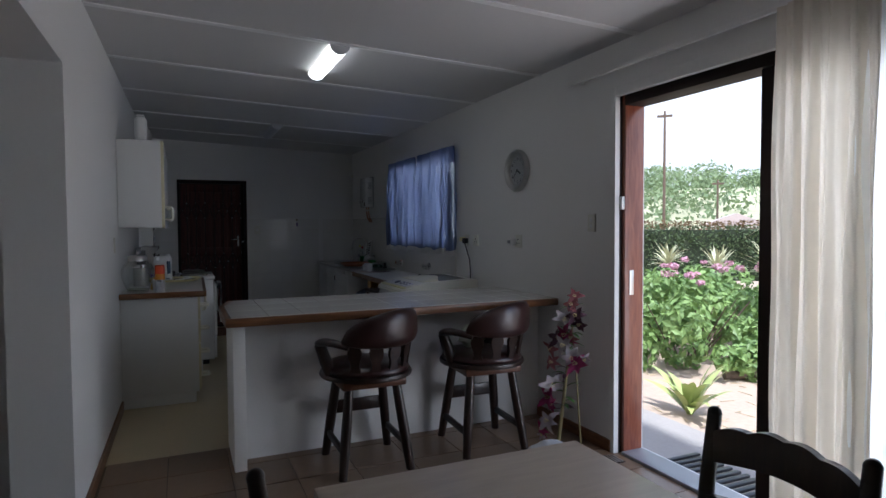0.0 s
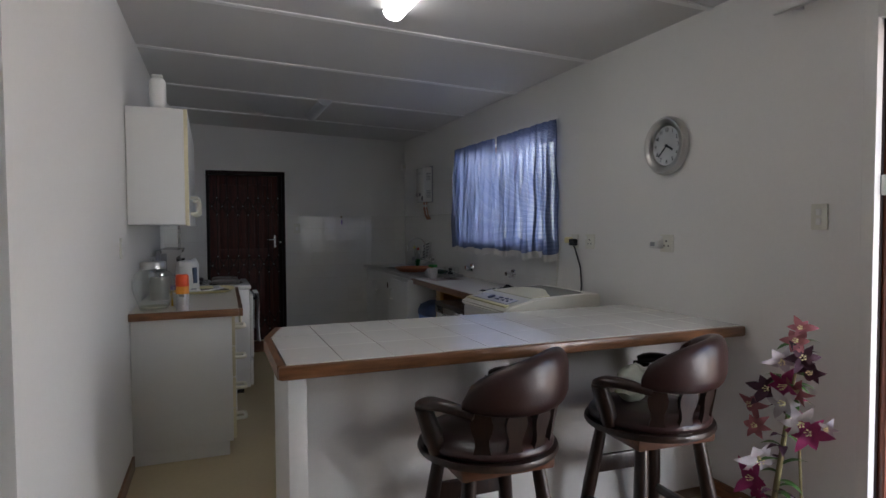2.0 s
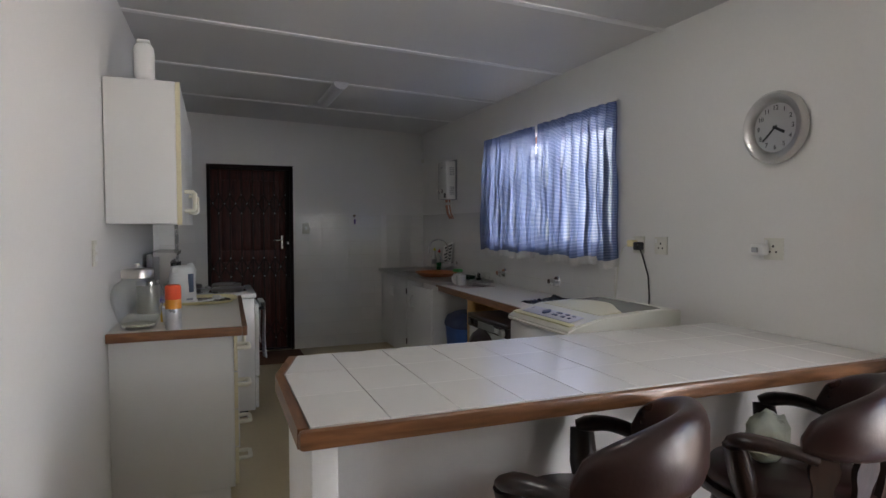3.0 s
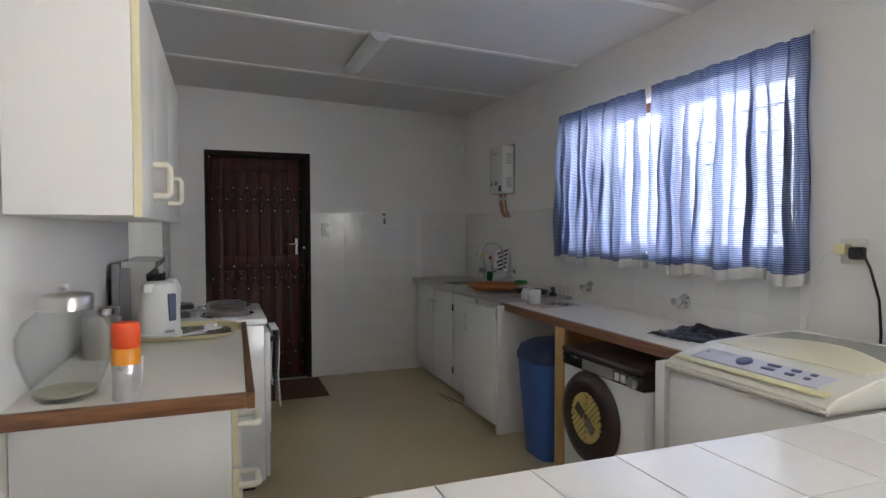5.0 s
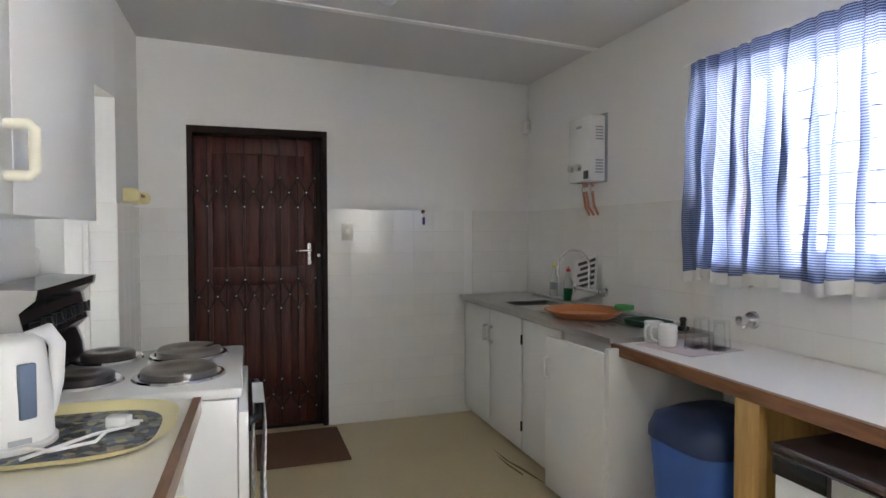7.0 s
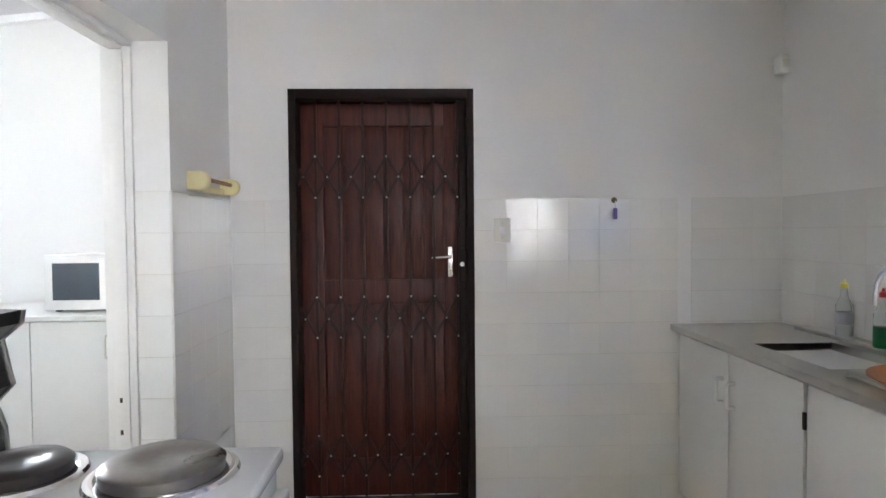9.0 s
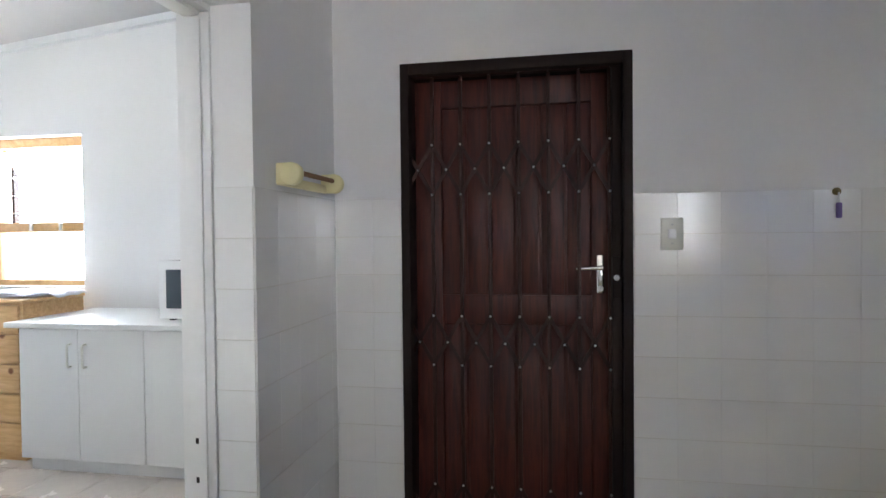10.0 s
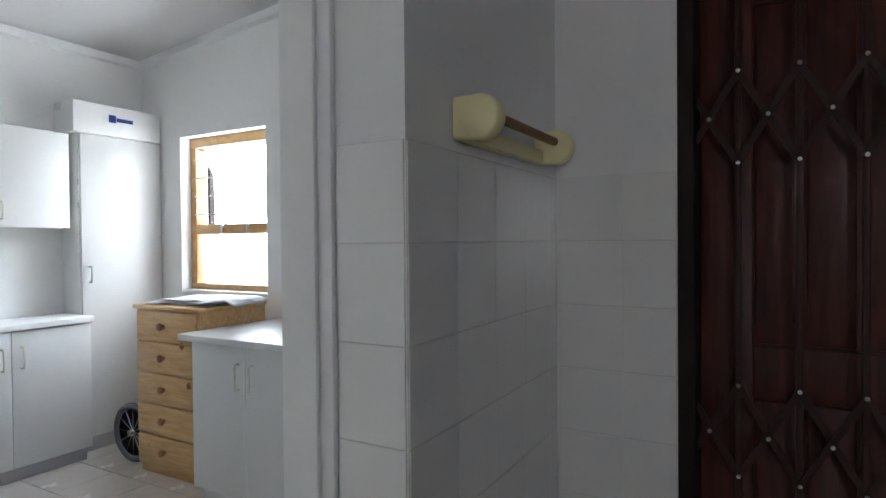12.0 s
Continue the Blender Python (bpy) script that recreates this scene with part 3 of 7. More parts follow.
def patio_door():
    d = thing("door_2", (EAST, 0, 0), "wooden sliding patio door standing open to the garden", "door", kind="structure")
    y0, y1, _, z1 = PATIO
    # black painted outer frame and reddish inner jamb
    bx("frame_jamb", (0.05, 0.19, y1 - 0.05, y1 - 0.001, 0.0, z1 - 0.001), FRAME_WOOD, d)
    bx("frame_edge", (0.03, 0.049, y1 - 0.022, y1 - 0.001, 0.0, z1 - 0.001), BLACK_STEEL, d)
    bx("frame_head", (0.04, 0.19, y0, y1 - 0.051, z1 - 0.085, z1 - 0.001), BLACK_STEEL, d)
    bx("track", (0.03, 0.19, y0, y1 - 0.051, 0.0, 0.02), GREY_PLASTIC, d)
    bx("strike_plate", (0.085, 0.115, y1 - 0.054, y1 - 0.05, 0.98, 1.13), STEEL, d, "steel strike plate", 0.001)
    bx("alarm_contact", (0.028, 0.05, y1 - 0.045, y1 - 0.023, 1.5, 1.58), WHITE_PLASTIC, d, "small white alarm contact")
    # the leaf, slid back over the fixed half
    for k, (a, b, dx) in enumerate(((0.62, 1.76, 0.06), (0.02, 0.9, 0.13))):
        leaf = bx("leaf_stile", (dx, dx + 0.05, b - 0.075, b, 0.021, z1 - 0.086), BLACK_STEEL, d, "dark stile of the sliding leaf")
        bx("leaf_stile", (dx, dx + 0.05, a, a + 0.075, 0.021, z1 - 0.086), BLACK_STEEL, leaf)
        bx("leaf_rail", (dx, dx + 0.05, a + 0.076, b - 0.076, z1 - 0.18, z1 - 0.087), BLACK_STEEL, leaf)
        bx("leaf_rail", (dx, dx + 0.05, a + 0.076, b - 0.076, 0.022, 0.14), BLACK_STEEL, leaf)
        p = bx("pane", (dx + 0.022, dx + 0.028, a + 0.076, b - 0.076, 0.14, z1 - 0.18), PANE, leaf, bevel=0)
        p.visible_shadow = False


patio_door()
# white reveal board round the doorway
bm = bmesh.new()
box(bm, EAST - 0.006, EAST + 0.03, PATIO[1] - 0.022, PATIO[1] + 0.03, 0, PATIO[3] + 0.03, 0.003)
box(bm, EAST - 0.005, EAST + 0.03, PATIO[0], PATIO[1] - 0.022, PATIO[3] - 0.03, PATIO[3] + 0.03, 0.003)
structure("door_trim", bm, WHITE_PAINT, "white painted trim round the patio doorway", "trim")

t = thing("patio_curtain", (EAST - 0.09, 0, 0), "long cream curtain drawn beside the open patio door", "curtain")
bm = bmesh.new()
curtain_sheet(bm, 1.16, 1.575, 0.03, 2.32, 5, 0.028, 5, flare=0.03)
part("drop", bm, CURTAIN_CREAM, t, smooth=80)
t = thing("sheer_curtain", (EAST - 0.07, 0, 0), "long white sheer curtain hanging in soft folds", "curtain")
bm = bmesh.new()
curtain_sheet(bm, -0.1, 1.25, 0.03, 2.32, 7, 0.022, 6)
part("drop", bm, CURTAIN_SHEER, t, smooth=80)
t = thing("curtain_rail", (EAST - 0.06, 0, 2.315), "plain white curtain rail above the patio door", "curtain rail")
bx("rail", (-0.012, 0.012, -0.3, 3.1, 0.0, 0.022), WHITE_PAINT, t)
for y in (0.1, 1.5, 3.0):
    bx("bracket", (0.012, 0.06, y, y + 0.02, 0.002, 0.02), WHITE_PAINT, t)


# ---- bar counter ----
bar = thing("bar_counter", (0, 0, 0), "white plastered breakfast bar with tiled top and wooden edge", "counter")
bm = bmesh.new()
box(bm, 0.235, EAST, 3.54, 4.1, 0, 0.855)
part("base", bm, PLASTER, bar)
bx("end_panel", (0.165, 0.233, 3.36, 3.87, 0, 0.855), WHITE_PAINT, bar, "white painted end board")
bm = bmesh.new()
slab(bm, [(0.15, 3.3), (EAST - 0.002, 3.3), (EAST - 0.002, 4.13), (0.225, 4.13), (0.15, 3.86)], 0.856, 0.891)
part("top_board", bm, DARK_GROUT, bar, smooth=None)
bx("edge_strip", (0.122, EAST - 0.003, 3.268, 3.298, 0.848, 0.899), EDGE_WOOD, bar, "oiled reddish wooden edging", 0.012)
bm = bmesh.new()
slab(bm, [(0.122, 3.299), (0.149, 3.299), (0.149, 3.86), (0.224, 4.13), (0.199, 4.135), (0.122, 3.86)], 0.848, 0.899)
part("edge_strip", bm, EDGE_WOOD_Y, bar, "oiled reddish wooden edging", None)


# ---- left worktop run ----
def dee_handle(name, parent, at, axis="z", length=0.13, out=(0.045, 0, 0), mat=None, r=0.009):
    """A D handle; out is the way it stands away from its door."""
    a = Vector(at)
    half = Vector((0, 0, length / 2)) if axis == "z" else Vector((0, length / 2, 0))
    o = Vector(out)
    bm = bmesh.new()
    pts = [a - half, a - half + o * 0.8, a - half * 0.82 + o, a + half * 0.82 + o, a + half + o * 0.8, a + half]
    sweep(bm, pts, r, 8)
    return part(name, bm, mat or CREAM_HANDLE, parent, "pale plastic D handle", smooth=60)


CREAM_HANDLE = material("pale_handle_plastic", (0.78, 0.75, 0.62), 0.35, 0.02, 40, 0.03, 5, 0.02)

lc = thing("base_cabinet", (0, 4.95, 0), "white melamine base cabinet with four drawers", "cabinet", group="left run base cabinets")
bx("body", (-0.527, 0.022, 0.018, 0.5, 0.09, 0.858), WHITE_BOARD, lc)
bx("end_panel", (-0.527, 0.022, 0, 0.017, 0.085, 0.858), WHITE_BOARD, lc)
bx("plinth", (-0.527, -0.0, 0.006, 0.5, 0, 0.084), WHITE_BOARD, lc)
for i in range(4):
    z0 = 0.1 + i * 0.19
    dr = bx("drawer_front", (0.023, 0.041, 0.003, 0.495, z0, z0 + 0.184), WHITE_BOARD, lc)
    bx("edging", (0.0235, 0.0405, 0.0005, 0.0025, z0, z0 + 0.184), CREAM_EDGE, dr, "cream edging strip", 0)
    dee_handle("handle", dr, (0.041, 0.13, z0 + 0.1), "y", 0.11, out=(0.06, 0, 0), r=0.011)
lc2 = thing("base_cabinet", (0.024, 5.452, 0), "white melamine base cabinet with two doors", "cabinet", group="left run base cabinets")
bx("body", (-0.54, 0.022, 0, 0.8, 0.09, 0.858), WHITE_BOARD, lc2)
bx("plinth", (-0.5, 0.0, 0, 0.8, 0, 0.089), WHITE_BOARD, lc2)
for a, b, h in ((0.003, 0.397, 0.35), (0.4, 0.797, 0.45)):
    dr = bx("door", (0.023, 0.041, a, b, 0.1, 0.855), WHITE_BOARD, lc2)
    dee_handle("handle", dr, (0.041, h, 0.7))
wt = thing("worktop", (0, 0, 0), "cream white laminate worktop with wooden edging", "worktop")
bm = bmesh.new()
slab(bm, [(west_at(4.9) + 0.002, 4.905), (0.062, 4.905), (0.09, 6.255), (west_at(6.25) + 0.002, 6.255)], 0.86, 0.9)
part("top", bm, LAMINATE, wt, smooth=None)
bm = bmesh.new()
slab(bm, [(0.063, 4.88), (0.085, 4.88), (0.113, 6.255), (0.091, 6.255)], 0.858, 0.903)
part("edge_strip", bm, EDGE_WOOD_Y, wt, "reddish wooden edging", None)
bx("edge_strip", (-0.528, 0.0625, 4.88, 4.904, 0.858, 0.902), EDGE_WOOD, wt, "reddish wooden edging", 0.005)

# wall cabinet
uc = thing("wall_cabinet", (0, 0, 0), "white melamine wall cabinet with three doors", "cabinet")
bx("body", (-0.525, -0.223, 4.95, 6.56, 1.405, 2.08), WHITE_BOARD, uc)
bx("edging", (-0.222, -0.2005, 4.951, 4.957, 1.4, 2.078), CREAM_EDGE, uc, "cream edging strip", 0.001)
for a, b, h in ((4.958, 5.3, 5.26), (5.304, 5.87, 5.83), (5.874, 6.558, 0)):
    dr = bx("door", (-0.222, -0.202, a, b, 1.4, 2.078), WHITE_BOARD, uc)
    if h:
        dee_handle("handle", dr, (-0.202, h, 1.525), "z", 0.1, out=(0.05, 0, 0), r=0.011)
bm = bmesh.new()
box(bm, -0.405, -0.315, 5.0, 5.1, 2.082, 2.27, 0.035, 4)
box(bm, -0.39, -0.33, 5.015, 5.085, 2.265, 2.285, 0.01)
solid("plastic_container", bm, WHITE_PLASTIC, "tall white plastic container on top of the wall cabinet", "container")


# ---- electric stove ----
def stove():
    s = thing("electric_stove", (-0.016, 6.325, 0), "white freestanding electric stove with four solid plates", "stove")
    s.scale = (1.0, 1.0, 0.982)
    bx("body", (-0.44, 0.222, 0.0, 0.69, 0.05, 0.885), ENAMEL, s, bevel=0.006)
    bx("plinth", (-0.42, 0.17, 0.02, 0.67, 0.0, 0.05), BLACK_PLASTIC, s)
    bx("hob_top", (-0.445, 0.238, -0.004, 0.694, 0.886, 0.922), ENAMEL, s, bevel=0.012)
    door = bx("oven_door", (0.223, 0.254, 0.02, 0.67, 0.3, 0.84), ENAMEL, s, bevel=0.008)
    bx("glass", (0.2545, 0.258, 0.1, 0.59, 0.4, 0.7), BLACK_ENAMEL, door, "black oven glass")
    bm = bmesh.new()
    sweep(bm, [(0.254, 0.05, 0.8), (0.282, 0.06, 0.805), (0.285, 0.28, 0.805), (0.282, 0.52, 0.805), (0.254, 0.53, 0.8)], 0.014, 8)
    part("oven_handle", bm, BLACK_PLASTIC, door, "black plastic bar handle", 60)
    bx("drawer", (0.223, 0.249, 0.02, 0.67, 0.06, 0.29), ENAMEL, s, bevel=0.008)
    # upright control panel with flared top
    prof = [(-0.44, 0.923), (-0.33, 0.923), (-0.334, 0.98), (-0.352, 1.03), (-0.315, 1.07), (-0.335, 1.165), (-0.295, 1.2), (-0.29, 1.228), (-0.44, 1.235)]
    bm = bmesh.new()
    v = slab(bm, prof, 0.02, 0.67)
    for q in v:
        q.co = Vector((q.co.x, q.co.z, q.co.y))
    back = part("control_panel", bm, BLACK_ENAMEL, s, "black control panel", 30)
    for yy in (0.012, 0.672):
        bm = bmesh.new()
        v = slab(bm, prof, yy, yy + 0.007)
        for q in v:
            q.co = Vector((q.co.x + 0.004, q.co.z, q.co.y))
        part("end_trim", bm, STEEL, back, "steel end trim", 30)
    bx("back_sheet", (-0.475, -0.441, -0.012, 0.69, 0.89, 1.225), GREY_METAL, back, "grey metal rear sheet")
    bx("side_sheet", (-0.44, -0.395, -0.012, 0.008, 0.923, 1.205), GREY_METAL, back, "grey metal side sheet")
    for i in range(6):
        bm = bmesh.new()
        rod(bm, (-0.326, 0.09 + i * 0.1, 1.11), (-0.295, 0.09 + i * 0.1, 1.12), 0.02, 0.017, 16)
        box(bm, -0.296, -0.288, 0.087 + i * 0.1, 0.093 + i * 0.1, 1.1, 1.14)
        part("knob", bm, BLACK_PLASTIC, back)
    for x, y, r in ((0.045, 0.21, 0.112), (0.045, 0.55, 0.11), (-0.225, 0.555, 0.088), (-0.225, 0.205, 0.085)):
        bm = bmesh.new()
        lathe(bm, [(r + 0.028, 0.0), (r + 0.024, 0.007), (r + 0.012, 0.009), (r + 0.006, 0.004)], (x, y, 0.922), 36)
        ring = part("plate_ring", bm, CHROME, s, "chrome spill ring", 50)
        bm = bmesh.new()
        lathe(bm, [(r, 0.003), (r + 0.002, 0.024), (r - 0.008, 0.032), (r * 0.45, 0.0315), (r * 0.4, 0.028), (0.0, 0.028)], (x, y, 0.922), 36)
        part("hot_plate", bm, PLATE if x > 0 else PLATE_DARK, ring, "worn solid iron hot plate", 50)


GREY_METAL = material("dull_grey_sheet", (0.3, 0.3, 0.31), 0.45, 0.08, 60, 0.12, 4, 0.03, metal=0.4)
PLATE_DARK = material("dark_hot_plate_iron", (0.1, 0.09, 0.085), 0.34, 0.15, 60, 0.15, 6, 0.05, metal=0.8)
stove()


# dish towel over the oven handle
TOWEL = cloth("checked_dish_cloth", (0.82, 0.82, 0.8), (0.62, 0.63, 0.66), 0.15, stripes=60.0)
bm = bmesh.new()
for side, x in ((0, 0.25), (1, 0.287)):
    grid = []
    for r in range(13):
        u = r / 12
        row = []
        for c in range(15):
            s = c / 14
            z = 0.828 - u * (0.42 if side else 0.3) - 0.02 * s * u
            row.append(bm.verts.new((x + (0.012 if side else -0.004) * u * math.sin(s * 9) + 0.004 * math.sin(7 * u), 6.42 + s * 0.26 + 0.01 * math.sin(5 * u), z)))
        grid.append(row)
    for a, b in zip(grid, grid[1:]):
        for c in range(14):
            bm.faces.new((a[c], a[c + 1], b[c + 1], b[c]))
    if side:
        for c in range(14):
            bm.faces.new((first_row[c], first_row[c + 1], grid[0][c + 1], grid[0][c]))
    first_row = grid[0]
towel = solid("dish_towel", bm, TOWEL, "white checked dish towel over the oven handle", "towel", smooth=80)
mod = towel.modifiers.new("thick", "SOLIDIFY")
mod.thickness = 0.003

# ---- things on the left worktop ----
JAR_GLASS = thin_glass("jar_glass", (0.978, 0.985, 0.98), 2.6)
t = thing("glass_jar", (-0.405, 5.015, 0.9), "large round glass jar with steel lid, nearly empty", "jar")
t.scale = (0.86, 0.86, 0.97)
bm = bmesh.new()
outer = [(0.07, 0.0), (0.088, 0.01), (0.115, 0.07), (0.135, 0.13), (0.137, 0.18), (0.115, 0.225), (0.08, 0.245), (0.078, 0.262)]
inner = [(0.074, 0.262), (0.076, 0.246), (0.111, 0.223), (0.133, 0.179), (0.131, 0.13), (0.111, 0.071), (0.084, 0.016), (0.0, 0.012)]
lathe(bm, outer + inner, seg=40)
part("jar", bm, JAR_GLASS, t, smooth=60)
bm = bmesh.new()
lathe(bm, [(0.081, 0.255), (0.083, 0.29), (0.077, 0.298), (0.03, 0.303), (0.0, 0.303)], seg=40)
lathe(bm, [(0.008, 0.302), (0.007, 0.31), (0.016, 0.317), (0.014, 0.325), (0.0, 0.328)], seg=20)
part("lid", bm, STEEL, t, "steel lid with a knob", 50)
bm = bmesh.new()
lathe(bm, [(0.0, 0.0125), (0.08, 0.0165), (0.088, 0.028), (0.0, 0.031)], seg=32)
part("contents", bm, material("pale_green_grounds", (0.5, 0.5, 0.38), 0.8, 0.2, 40, 0.2, 8, 0.3), t, "pale greenish leftover contents", 60)

t = thing("spray_can", (-0.277, 5.03, 0.9), "silver spray can with orange cap and band", "spray can")
t.location = (-0.247, 4.945, 0.9)
bm = bmesh.new()
lathe(bm, [(0.034, 0.0), (0.036, 0.003), (0.036, 0.1), (0.035, 0.103)], seg=28)
part("can", bm, material("printed_tin", (0.6, 0.6, 0.62), 0.3, 0.2, 25, 0.3, 14, 0.0, metal=0.6), t, smooth=40)
bm = bmesh.new()
lathe(bm, [(0.0365, 0.1), (0.0365, 0.142), (0.035, 0.145)], seg=28)
part("band", bm, material("amber_plastic", (0.75, 0.28, 0.02), 0.3, 0.03, 30, 0.03, 5, 0.0), t, smooth=40)
bm = bmesh.new()
lathe(bm, [(0.035, 0.144), (0.037, 0.147), (0.036, 0.205), (0.03, 0.213), (0.0, 0.214)], seg=28)
part("cap", bm, material("orange_plastic", (0.8, 0.09, 0.02), 0.35, 0.03, 30, 0.03, 5, 0.0), t, smooth=40)

bm = bmesh.new()
lathe(bm, [(0.034, 0.0), (0.04, 0.02), (0.044, 0.09), (0.041, 0.09), (0.037, 0.02), (0.0, 0.008)], seg=28)
solid("white_cup", bm, WHITE_PLASTIC, "white handleless cup beside the glass jar", "cup", (-0.265, 5.1, 0.9))
t = thing("sweet_packet", (-0.29, 5.21, 0.9), "small tub with purple and yellow print", "packet")
t.scale = (0.85, 0.85, 0.85)
bm = bmesh.new()
lathe(bm, [(0.04, 0.0), (0.045, 0.09), (0.03, 0.12), (0.0, 0.125)], seg=20)
part("tub", bm, material("yellow_card", (0.75, 0.5, 0.05), 0.4, 0.05, 30, 0.1, 9, 0.0), t, smooth=40)
bm = bmesh.new()
lathe(bm, [(0.044, 0.118), (0.046, 0.123), (0.04, 0.15), (0.0, 0.155)], seg=20)
part("top", bm, material("purple_film", (0.25, 0.16, 0.42), 0.3, 0.08, 30, 0.1, 9, 0.05), t, smooth=40)
for i, (x, y, r, h) in enumerate(((-0.415, 5.58, 0.06, 0.185), (-0.41, 5.73, 0.04, 0.13))):
    t = thing("steel_canister", (x, y, 0.9), "polished steel kitchen canister with lid", "canister", group="steel canisters")
    bm = bmesh.new()
    lathe(bm, [(r - 0.002, 0.0), (r, 0.003), (r, h - 0.03), (r - 0.002, h - 0.028)], seg=32)
    part("body", bm, STEEL, t, smooth=40)
    bm = bmesh.new()
    lathe(bm, [(r - 0.002, h - 0.028), (r + 0.003, h - 0.025), (r + 0.003, h - 0.002), (r - 0.004, h), (0.0, h + 0.002)], seg=32)
    part("lid", bm, CHROME, t, smooth=40)

# oval tray with a pebbled picture
PEBBLE = bpy.data.materials.new("pebble_print")
PEBBLE.use_nodes = True
pn, pl = PEBBLE.node_tree.nodes, PEBBLE.node_tree.links
vor = pn.new("ShaderNodeTexVoronoi")
vor.inputs["Scale"].default_value = 48
crp = pn.new("ShaderNodeValToRGB")
crp.color_ramp.elements[0].color, crp.color_ramp.elements[1].color = (0.03, 0.03, 0.03, 1), (0.36, 0.32, 0.2, 1)
el = crp.color_ramp.elements.new(0.55)
el.color = (0.13, 0.15, 0.19, 1)
pc = pn.new("ShaderNodeTexCoord")
pl.new(pc.outputs["Object"], vor.inputs["Vector"])
sep = pn.new("ShaderNodeSeparateColor")
pl.new(vor.outputs["Color"], sep.inputs[0])
pl.new(sep.outputs[0], crp.inputs[0])
pl.new(crp.outputs[0], pn["Principled BSDF"].inputs["Base Color"])
pn["Principled BSDF"].inputs["Roughness"].default_value = 0.25


def superellipse(a, b, n=4.0, seg=48):
    out = []
    for i in range(seg):
        w = 2 * math.pi * i / seg
        c, s = math.cos(w), math.sin(w)
        out.append((a * math.copysign(abs(c) ** (2 / n), c), b * math.copysign(abs(s) ** (2 / n), s)))
    return out


t = thing("serving_tray", (-0.172, 6.0, 0.9), "oval tray with yellow rim and dark pebble print", "tray")
bm = bmesh.new()
rings = []
for a, b, z in ((0.2, 0.165, 0.001), (0.245, 0.21, 0.022), (0.25, 0.215, 0.024), (0.24, 0.205, 0.02), (0.22, 0.185, 0.005)):
    rings.append([bm.verts.new((x, y, z)) for x, y in superellipse(a, b, 3.2)])
for a, b in zip(rings, rings[1:]):
    for i in range(48):
        bm.faces.new((a[i], a[(i + 1) % 48], b[(i + 1) % 48], b[i]))
bm.faces.new(list(reversed(rings[0])))
part("rim", bm, CREAM_PLASTIC, t, "pale yellow rim", 60)
bm = bmesh.new()
slab(bm, superellipse(0.217, 0.182, 3.2), 0.0045, 0.0065)
part("print", bm, PEBBLE, t, "dark pebble picture", None)

t = thing("electric_kettle", (-0.255, 5.975, 0.907), "white plastic electric kettle with blue water gauge", "kettle", rz=60)
t.scale = (1.04, 1.04, 0.97)
bm = bmesh.new()
lathe(bm, [(0.078, 0.0), (0.082, 0.01), (0.08, 0.1), (0.07, 0.2), (0.066, 0.228), (0.05, 0.24), (0.0, 0.243)], seg=36)
part("body", bm, WHITE_PLASTIC, t, smooth=50)
bm = bmesh.new()
sweep(bm, [(0.05, 0.0, 0.225), (0.1, 0.0, 0.235), (0.125, 0.0, 0.2), (0.12, 0.0, 0.11), (0.1, 0.0, 0.045), (0.075, 0.0, 0.035)], [0.015, 0.016, 0.015, 0.014, 0.014, 0.014], 10, 1.3)
part("handle", bm, WHITE_PLASTIC, t, smooth=60)
bm = bmesh.new()
box(bm, -0.016, 0.016, -0.086, -0.07, 0.07, 0.19, 0.004, turn=Matrix.Rotation(radians(-18), 4, "Z"))
part("water_gauge", bm, material("smoky_blue_gauge", (0.12, 0.16, 0.24), 0.2, 0.03, 30, 0.03, 5, 0.0), t, "smoky blue water gauge")
bm = bmesh.new()
slab(bm, [(-0.06, -0.02), (-0.06, 0.02), (-0.095, 0.0)], 0.2, 0.235)
part("spout", bm, WHITE_PLASTIC, t)
bm = bmesh.new()
lathe(bm, [(0.084, -0.002), (0.088, 0.0), (0.088, 0.012), (0.083, 0.016)], seg=32)
part("base", bm, WHITE_PLASTIC, t, smooth=40)
bm = bmesh.new()
sweep(bm, [(0.07, -0.05, 0.012), (0.13, -0.06, 0.01), (0.19, -0.01, 0.012), (0.17, 0.07, 0.01), (0.22, 0.1, 0.014), (0.16, 0.03, 0.012), (0.1, -0.1, 0.008)], 0.004, 6)
bmesh.ops.transform(bm, matrix=Matrix.Rotation(radians(-80), 4, "Z"), verts=bm.verts)
part("cord", bm, WHITE_PLASTIC, t, smooth=60)
bm = bmesh.new()
box(bm, 0.15, 0.2, 0.085, 0.115, 0.004, 0.034, 0.006)
for k in range(2):
    rod(bm, (0.2, 0.092 + k * 0.015, 0.018), (0.225, 0.092 + k * 0.015, 0.018), 0.003, seg=8)
bmesh.ops.transform(bm, matrix=Matrix.Rotation(radians(-80), 4, "Z"), verts=bm.verts)
part("plug", bm, WHITE_PLASTIC, t, "white mains plug")
bm = bmesh.new()
box(bm, -0.02, 0.02, -0.0895, -0.0882, 0.02, 0.032, turn=Matrix.Rotation(radians(-30), 4, "Z"))
part("badge", bm, GREY_PLASTIC, t)


